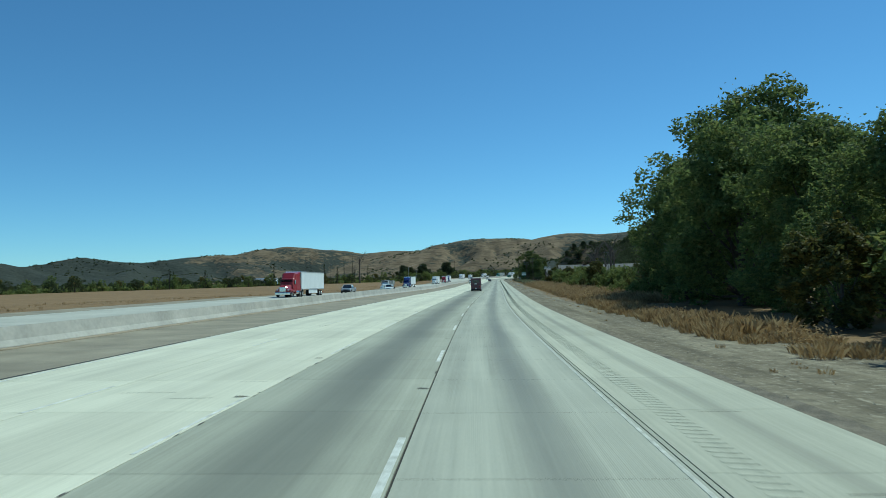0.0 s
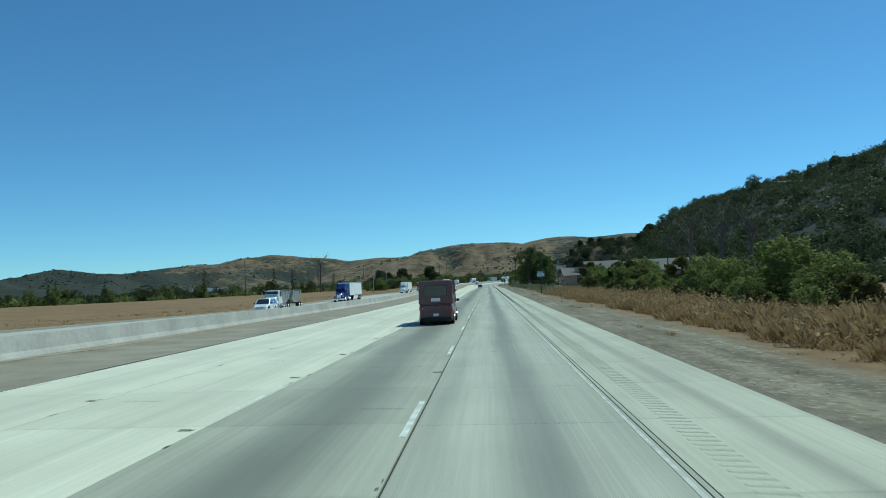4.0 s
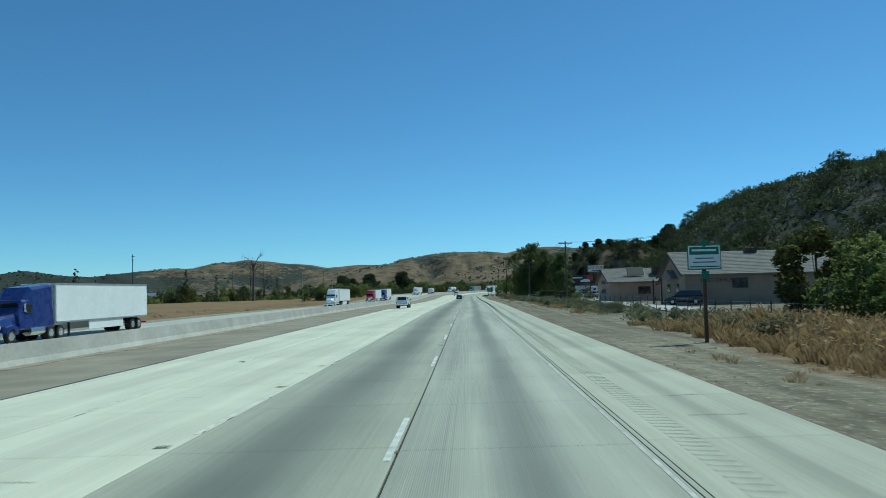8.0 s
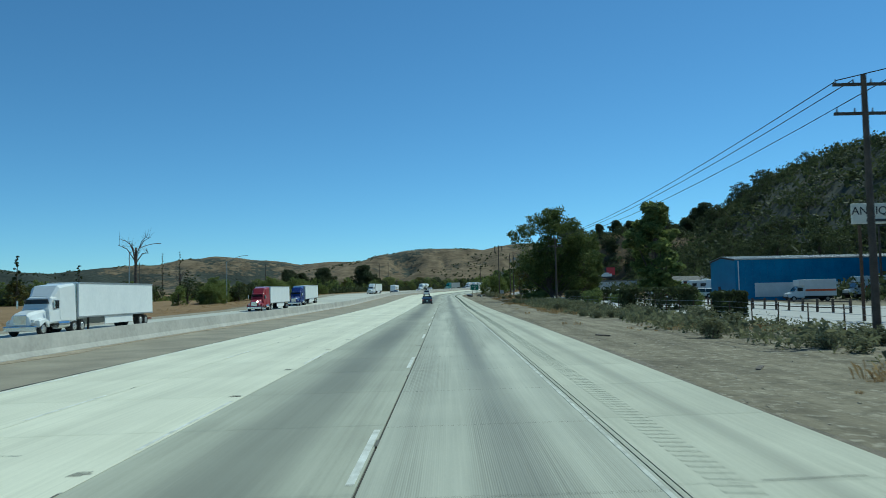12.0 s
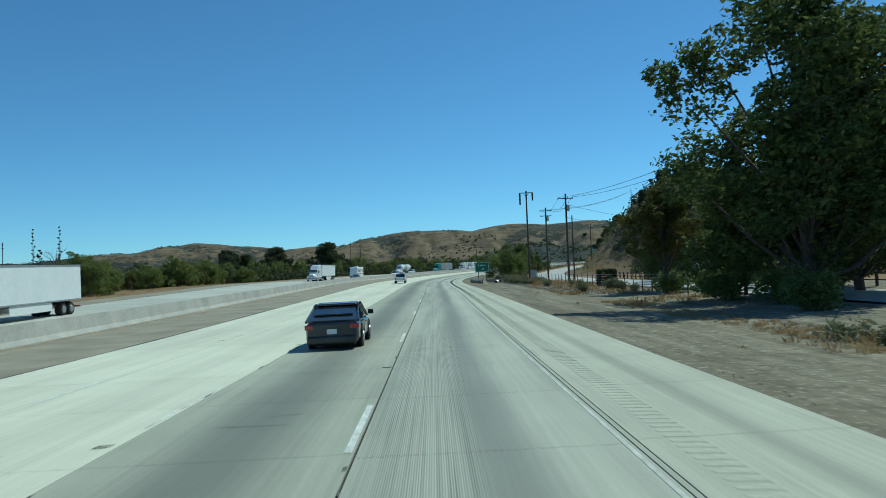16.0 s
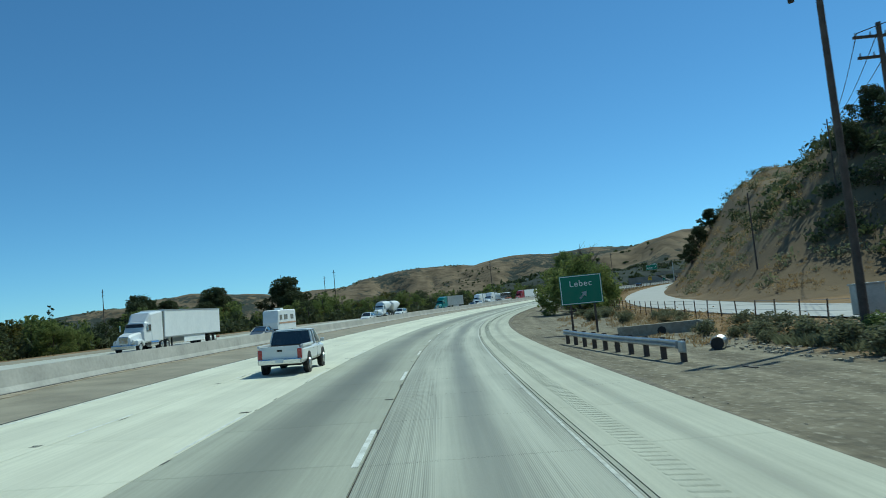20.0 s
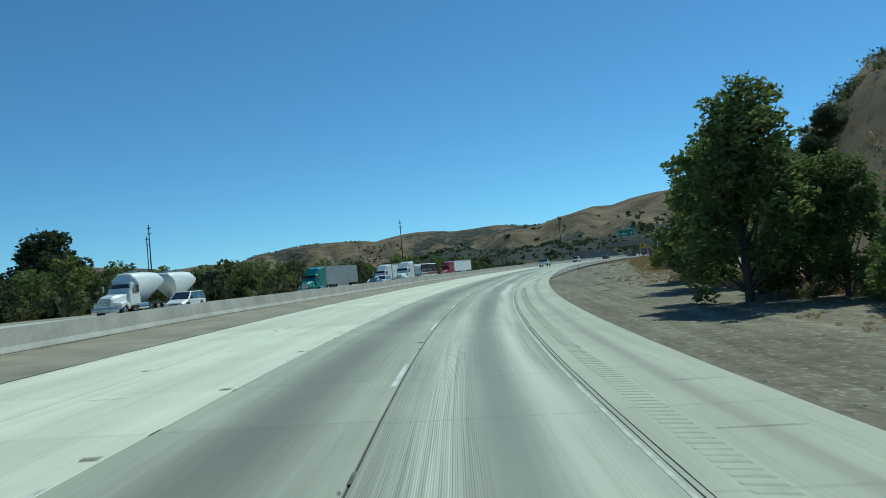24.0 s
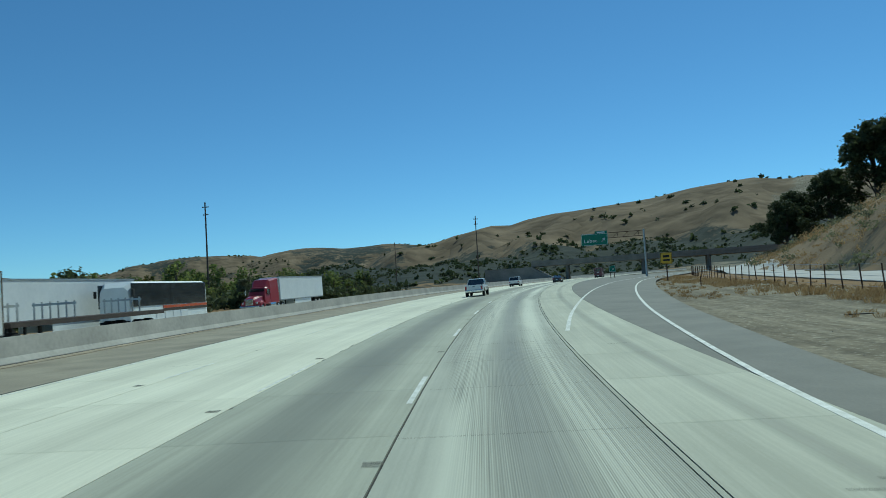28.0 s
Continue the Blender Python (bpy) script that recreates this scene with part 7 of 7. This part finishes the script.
def tractor(parent, paint, y, sleeper=2.3, stacks=True, low=False):
    """Conventional lorry tractor; its front bumper at y, nose towards +y."""
    h = 3.0 if low else 3.75
    loft("hood", [ring(y - 2.3, 0.95, 0.85, 1.95, 0.8, 0.15), ring(y - 1.2, 0.9, 0.85, 1.85, 0.75, 0.18), ring(y - 0.35, 0.85, 0.8, 1.72, 0.66, 0.2), ring(y - 0.1, 0.78, 0.8, 1.55, 0.6, 0.15)], paint, parent)
    cab = loft("cab", [ring(y - 2.2, 1.1, 0.85, 2.0, 1.02, 0.1), ring(y - 2.75, 1.15, 0.85, 2.85, 0.98, 0.15), ring(y - 3.7, 1.2, 0.85, min(h, 3.1), 1.0, 0.15)], paint, parent)
    if sleeper:
        loft("sleeper", [ring(y - 3.0, 1.0, 2.3, 2.95, 0.9, 0.15), ring(y - 3.7, 1.22, 0.85, h, 1.05, 0.2), ring(y - 3.7 - sleeper, 1.25, 0.85, h + 0.2, 1.12, 0.15)], paint, parent)
    bm = bmesh.new()
    add_box(bm, (0, y - 2.45, 2.38), (1.85, 0.05, 0.82), 0, 0.03, Matrix.Rotation(radians(-34), 4, 'X'))
    part("windscreen", bm, GLASS_DARK, parent)
    for sx in (-1, 1):
        boxed("side_window", (sx * 1.13, y - 3.15, 2.3), (0.06, 0.75, 0.62), GLASS_DARK, parent, "", 0.02)
        boxed("headlight", (sx * 0.82, y - 0.28, 1.1), (0.26, 0.2, 0.24), CLEAR_LAMP, parent, "", 0.04)
        loft("fender", [ring(y - 1.85, 0.28, 0.6, 1.1, 0.26, 0.05), ring(y - 1.3, 0.28, 1.0, 1.3, 0.26, 0.08), ring(y - 0.5, 0.28, 0.65, 1.15, 0.24, 0.08)], paint, parent).location = (sx * 0.98, 0, 0)
        tubed("fuel_tank", (sx * 0.98, y - 4.9, 0.75), (sx * 0.98, y - 3.2, 0.75), 0.34, CHROME, parent, None, 14)
        boxed("side_mirror", (sx * 1.42, y - 2.3, 2.35), (0.12, 0.1, 0.6), CHROME, parent, "", 0.03)
        if stacks:
            tubed("exhaust_pipe", (sx * 1.12, y - 3.8 - sleeper - 0.15, 0.9), (sx * 1.12, y - 3.8 - sleeper - 0.15, 3.9), 0.09, CHROME, parent)
        wheel(parent, sx * 1.02, y - 1.15, 0.5, 0.3, CHROME)
        for dy in (5.4, 6.7):
            wheel(parent, sx * 0.95, y - dy - (0.4 if sleeper else -1.2), 0.5, 0.55, CHROME)
    boxed("grille", (0, y - 0.12, 1.22), (0.95, 0.1, 0.7), CHROME, parent, "", 0.04)
    boxed("bumper", (0, y - 0.08, 0.58), (2.35, 0.3, 0.4), CHROME, parent, "", 0.08)
    boxed("chassis", (0, y - 4.6, 0.75), (0.9, 6.6, 0.3), UNDER, parent)


def box_trailer(parent, y, length, material, ribs=False, top=4.05):
    """Trailer whose front end is at y."""
    boxed("trailer_box", (0, y - length / 2, (top + 1.15) / 2), (2.58, length, top - 1.15), material, parent, "", 0.04)
    for z in (1.2, top - 0.05):
        for sx in (-1, 1):
            boxed("edge_rail", (sx * 1.3, y - length / 2, z), (0.05, length, 0.12), STEEL, parent)
    if ribs:
        for k in range(9):
            for sx in (-1, 1):
                boxed("side_rib", (sx * 1.31, y - length / 2, 1.45 + k * 0.29), (0.05, length - 0.3, 0.06), STEEL, parent)
    for sx in (-1, 1):
        boxed("rear_door", (sx * 0.64, y - length - 0.03, (top + 1.2) / 2), (1.2, 0.05, top - 1.4), material, parent, "", 0.01)
        boxed("landing_leg", (sx * 0.8, y - 2.6, 0.65), (0.14, 0.14, 1.1), UNDER, parent)
        boxed("side_skirt", (sx * 1.22, y - length * 0.5, 0.8), (0.04, length * 0.38, 0.65), material, parent)
        for dy in (1.6, 2.9):
            wheel(parent, sx * 0.95, y - length + dy, 0.5, 0.55)
    boxed("underframe", (0, y - length + 2.2, 0.95), (1.1, 3.6, 0.3), UNDER, parent)
    boxed("rear_guard", (0, y - length - 0.05, 0.6), (2.3, 0.1, 0.12), RED_LAMP, parent)


def semi(name, label, paint, box, ribs=False, reefer=True, group="oncoming lorries"):
    t = thing(name, label, "lorry", group)
    tractor(t, paint, 10.5)
    box_trailer(t, 4.1, 15.6, box, ribs)
    if reefer:
        boxed("cooling_unit", (0, 4.35, 2.9), (1.9, 0.5, 1.5), SIGN_WHITE, t, "", 0.08)
    return t


def flatbed():
    t = thing("flatbed_lorry", "white lorry with an almost empty flatbed trailer", "lorry", "oncoming lorries")
    tractor(t, P_WHITE, 10.5)
    boxed("deck", (0, -3.8, 1.35), (2.58, 15.4, 0.25), DARK_TRIM, t)
    for y in (3.2, -1.5, -8.5):
        for x in np.linspace(-1.15, 1.15, 6):
            boxed("stake", (x, y, 1.9), (0.06, 0.08, 1.0), STEEL, t)
        boxed("stake_rail", (0, y, 2.25), (2.5, 0.05, 0.12), STEEL, t)
    for sx in (-1, 1):
        for y in (-8.6, -9.9):
            wheel(t, sx * 0.95, y, 0.5, 0.55)
        boxed("landing_leg", (sx * 0.8, 1.0, 0.65), (0.14, 0.14, 1.1), UNDER, t)
    return t


def hopper_truck(name, label, paint, shape):
    """Short-cab truck with two hopper bodies: open dump boxes or closed white funnels."""
    t = thing(name, label, "lorry", "oncoming lorries")
    tractor(t, paint, 9.0, 0, False, True)
    for y0 in (3.4, -3.4):
        if shape == "dump":
            loft("hopper", [ring(y0 + 2.4, 1.0, 1.6, 2.9, 1.25, 0.05), ring(y0 + 1.0, 1.0, 1.0, 2.9, 1.25, 0.05), ring(y0 - 1.0, 1.0, 1.0, 2.9, 1.25, 0.05), ring(y0 - 2.4, 1.0, 1.6, 2.9, 1.25, 0.05)], STEEL, t, "grey steel bottom-dump hopper")
            boxed("tarp_roll", (0, y0, 2.95), (2.5, 4.9, 0.1), DARK_TRIM, t)
            for sx in (-1, 1):
                boxed("top_rail", (sx * 1.25, y0, 2.84), (0.08, 4.9, 0.12), CHROME, t)
                for dy in (-1.6, 0.0, 1.6):
                    bm = bmesh.new()
                    add_tube(bm, (sx * 1.03, y0 + dy * 0.75, 1.35), (sx * 1.24, y0 + dy, 2.8), 0.045, 0.045, 5)
                    part("side_stake", bm, STEEL, t)
        else:
            loft("hopper", [ring(y0 + 2.5, 1.1, 2.75, 3.5, 0.85, 0.3), ring(y0 + 2.3, 1.2, 2.5, 3.65, 0.9, 0.35), ring(y0 + 0.6, 0.55, 1.1, 3.7, 1.05, 0.5), ring(y0 - 0.6, 0.55, 1.1, 3.7, 1.05, 0.5), ring(y0 - 2.3, 1.2, 2.5, 3.65, 0.9, 0.35), ring(y0 - 2.5, 1.1, 2.75, 3.5, 0.85, 0.3)], BOX_WHITE, t, "white funnel-ended cement hopper", True)
            boxed("walkway", (0, y0, 3.74), (0.5, 4.2, 0.06), STEEL, t)
            for dy in (-1.1, 1.1):
                tubed("hatch", (0, y0 + dy, 3.74), (0, y0 + dy, 3.9), 0.28, STEEL, t, None, 12)
        boxed("frame_rail", (0, y0, 0.95), (0.9, 6.0, 0.22), UNDER, t)
        for sx in (-1, 1):
            for dy in (-2.3, -1.1):
                wheel(t, sx * 0.95, y0 + dy, 0.5, 0.55)
    return t


def coach():
    t = thing("coach", "long coach with black window band and orange rear stripes", "bus")
    loft("body", [ring(-6.2, 1.22, 0.4, 3.4, 1.15, 0.2), ring(-5.9, 1.28, 0.35, 3.6, 1.2, 0.2), ring(5.6, 1.28, 0.35, 3.6, 1.2, 0.2), ring(6.2, 1.2, 0.4, 3.2, 1.05, 0.3)], SIGN_WHITE, t)
    for sx in (-1, 1):
        boxed("window_band", (sx * 1.262, 0.1, 2.62), (0.07, 12.0, 1.7), GLASS_DARK, t, "", 0.02)
        boxed("stripe", (sx * 1.29, -2.2, 1.62), (0.04, 7.6, 0.2), P_ORANGE, t)
        boxed("stripe", (sx * 1.29, -2.2, 1.4), (0.04, 7.6, 0.2), DARK_TRIM, t, "dark olive stripe")
        boxed("mirror", (sx * 1.45, 6.2, 2.8), (0.14, 0.2, 0.5), UNDER, t, "", 0.04)
        for y in (-4.6, -3.4, 4.0):
            wheel(t, sx * 1.12, y, 0.5, 0.3)
        for k in range(4):
            boxed("luggage_door", (sx * 1.288, -1.8 + k * 1.3, 0.95), (0.03, 1.2, 0.7), BOX_WHITE, t, "", 0.01)
    boxed("windscreen", (0, 6.05, 2.3), (2.1, 0.25, 1.4), GLASS_DARK, t, "", 0.05)
    boxed("bumper", (0, 6.15, 0.6), (2.3, 0.25, 0.4), UNDER, t, "", 0.05)
    return t


def motorhome():
    t = thing("motorhome", "boxy white motorhome with a tan stripe", "motorhome", "motorhomes")
    loft("coach_box", [ring(-4.4, 1.2, 0.55, 3.3, 1.15, 0.12), ring(-4.2, 1.22, 0.5, 3.4, 1.18, 0.12), ring(2.2, 1.22, 0.5, 3.4, 1.18, 0.12), ring(3.0, 1.2, 0.5, 3.3, 1.1, 0.15), ring(3.4, 1.1, 0.6, 1.6, 1.0, 0.1)], BOX_WHITE, t)
    boxed("windscreen", (0, 3.06, 2.25), (2.0, 0.12, 0.95), GLASS_DARK, t, "", 0.04)
    for sx in (-1, 1):
        boxed("stripe", (sx * 1.225, -0.6, 1.55), (0.03, 7.2, 0.22), STUCCO, t)
        for y, w in ((2.2, 0.9), (0.2, 1.5), (-2.6, 1.2)):
            boxed("side_window", (sx * 1.21, y, 2.35), (0.06, w, 0.7), GLASS_DARK, t, "", 0.02)
        for y in (-2.4, 2.3):
            wheel(t, sx * 1.02, y, 0.42, 0.3)
    boxed("roof_unit", (0, -0.5, 3.52), (0.9, 1.2, 0.26), SIGN_WHITE, t, "", 0.06)
    boxed("bumper", (0, 3.4, 0.6), (2.2, 0.2, 0.3), UNDER, t, "", 0.04)
    return t


def drive(ob, s, lat, oncoming=False, first=True):
    p, q = on_road(s, lat), on_road(s + 2, lat)
    y = (q - p).normalized()
    x = (on_road(s, lat + 1) - on_road(s, lat)).normalized()
    z = x.cross(y).normalized()
    m = Matrix((x, y, z)).transposed().to_4x4()
    m = Matrix.Translation(p + z * (0.0 if not oncoming else -0.02)) @ m
    if oncoming:
        m = m @ Matrix.Rotation(math.pi, 4, 'Z')
    if first:
        ob.matrix_world = m
        return ob
    return copy_thing(ob, m)


LANE2, LANE3, LANE4 = -3.66, -7.3, -11.0
drive(car("van", "dark maroon high-roof van driving in the next lane", P_MAROON, "van"), 159, LANE2)
drive(car("camper_pickup", "silver-white pickup with a camper shell in the fast lane", P_WHITE, "camper"), 340.5, LANE4)
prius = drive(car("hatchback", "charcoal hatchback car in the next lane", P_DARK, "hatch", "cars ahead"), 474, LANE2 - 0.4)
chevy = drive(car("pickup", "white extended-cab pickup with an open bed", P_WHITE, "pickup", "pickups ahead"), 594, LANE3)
# the same pickup, hatchback and van, added a second time farther along
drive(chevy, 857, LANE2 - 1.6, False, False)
suv = drive(car("suv", "white sport utility car on the curve ahead", P_WHITE, "suv", "cars ahead"), 915, LANE3)
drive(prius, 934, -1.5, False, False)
drive(car("truck_ahead", "dark van far ahead on the curve", P_MAROON, "van"), 990, 2.0)
# oncoming
OUT1, OUT2, OUT3 = -31.8, -28.1, -24.4
red_semi = drive(semi("red_lorry", "red lorry with a plain white box trailer", P_RED, BOX_WHITE), 124, OUT1, True)
drive(car("silver_pickup", "silver pickup with dark windows in the oncoming lanes", P_SILVER, "pickup", "oncoming cars"), 146, OUT2, True)
dump = drive(hopper_truck("dump_lorry", "white lorry hauling two grey bottom-dump hoppers", P_WHITE, "dump"), 226, OUT1, True)
blue_semi = drive(semi("blue_lorry", "dark blue lorry with a white refrigerated trailer", P_BLUE, BOX_WHITE), 280, OUT1, True)
white_semi = drive(semi("white_lorry", "white lorry with a white box trailer", P_WHITE, BOX_WHITE), 400, OUT1, True)
oncoming_suv = drive(car("oncoming_car", "white car in the oncoming lanes", P_WHITE, "suv", "oncoming cars"), 205, OUT2 - 0.5, True)
drive(red_semi, 468, OUT1, True, False)
drive(blue_semi, 500, OUT1, True, False)
drive(white_semi, 640, OUT1, True, False)
rv = drive(motorhome(), 665, OUT2, True)
grey_car = drive(car("oncoming_sedan", "grey car in the oncoming lanes", P_GREY, "hatch", "oncoming cars"), 648, OUT3, True)
drive(hopper_truck("cement_lorry", "white lorry hauling two white funnel-ended cement hoppers", P_WHITE, "cone"), 737, OUT1, True)
drive(oncoming_suv, 735, OUT2, True, False)
drive(oncoming_suv, 700, OUT3, True, False)
drive(semi("teal_lorry", "teal lorry with a ribbed silver trailer", P_TEAL, BOX_RIBBED, True, False), 787, OUT1, True)
drive(oncoming_suv, 806, OUT2 - 0.5, True, False)
drive(flatbed(), 812, OUT3 + 0.3, True)
drive(white_semi, 822, OUT1, True, False)
drive(coach(), 832, OUT2, True)
drive(red_semi, 868, OUT1, True, False)
drive(grey_car, 788, OUT3, True, False)
# parked
parked = car("parked_suv", "dark sport utility car parked before the post office", P_DARK, "suv", "parked cars")
parked.matrix_world = placed(318.5, 26.5, 0.15, radians(70))
copy_thing(suv, placed(452, 36, 0.15, radians(60)))
copy_thing(rv, placed(502, 47, 0.15, radians(95)))
copy_thing(rv, placed(496, 54, 0.15, radians(90)))
copy_thing(rv, placed(478, 52, 0.15, radians(95)))
copy_thing(rv, placed(486, 60, 0.15, radians(85)))
copy_thing(suv, placed(474, 46, 0.15, radians(85)))
copy_thing(chevy, placed(482, 33.5, 0.15, radians(100)))


def moving_van():
    """A box van for hire: cargo box with a bay over the cab, sloped bonnet, stripe along the box."""
    v = thing("moving_van", "white box van with an orange-red stripe beside the blue hall", "van", "parked vans")
    boxed("cargo_box", (0, -0.95, 1.9), (2.3, 4.3, 2.3), P_WHITE, v, "", 0.05)
    boxed("cab_bay", (0, 1.55, 2.6), (2.2, 0.8, 0.85), P_WHITE, v, "", 0.08)
    loft("cab", [ring(1.18, 0.98, 0.5, 2.1, 0.9, 0.1), ring(1.9, 0.98, 0.5, 2.1, 0.88, 0.1), ring(2.55, 0.98, 0.5, 1.32, 0.92, 0.08), ring(3.35, 0.9, 0.55, 1.12, 0.84, 0.08)], P_WHITE, v)
    bm = bmesh.new()
    add_box(bm, (0, 2.26, 1.75), (1.6, 0.03, 0.85), 0, 0.02, Matrix.Rotation(radians(40), 4, 'X'))
    part("windscreen", bm, GLASS_DARK, v)
    for sx in (-1, 1):
        boxed("side_window", (sx * 0.945, 1.72, 1.68), (0.03, 0.75, 0.5), GLASS_DARK, v, "", 0.02)
        boxed("stripe", (sx * 1.156, -0.95, 1.55), (0.012, 4.1, 0.28), P_ORANGE, v, "orange-red stripe")
        boxed("headlight", (sx * 0.72, 3.34, 0.9), (0.26, 0.06, 0.16), CLEAR_LAMP, v, "", 0.02)
        boxed("mirror", (sx * 1.12, 2.1, 1.6), (0.2, 0.1, 0.32), UNDER, v, "", 0.03)
        for y in (-1.9, 2.65):
            wheel(v, sx * 0.9, y, 0.38, 0.26)
    boxed("bumper", (0, 3.4, 0.58), (1.8, 0.14, 0.22), UNDER, v, "", 0.03)
    boxed("chassis", (0, 0.2, 0.55), (1.5, 6.0, 0.3), UNDER, v)
    boxed("roller_door", (0, -3.115, 1.85), (1.95, 0.03, 1.95), P_SILVER, v)
    return v


hire = moving_van()
hire.matrix_world = placed(441, 50.5, 0.0, radians(86))
for s, lat, a in ((441.5, 59, 92), (440.5, 67.5, 88)):
    copy_thing(hire, placed(s, lat, 0.0, radians(a)))
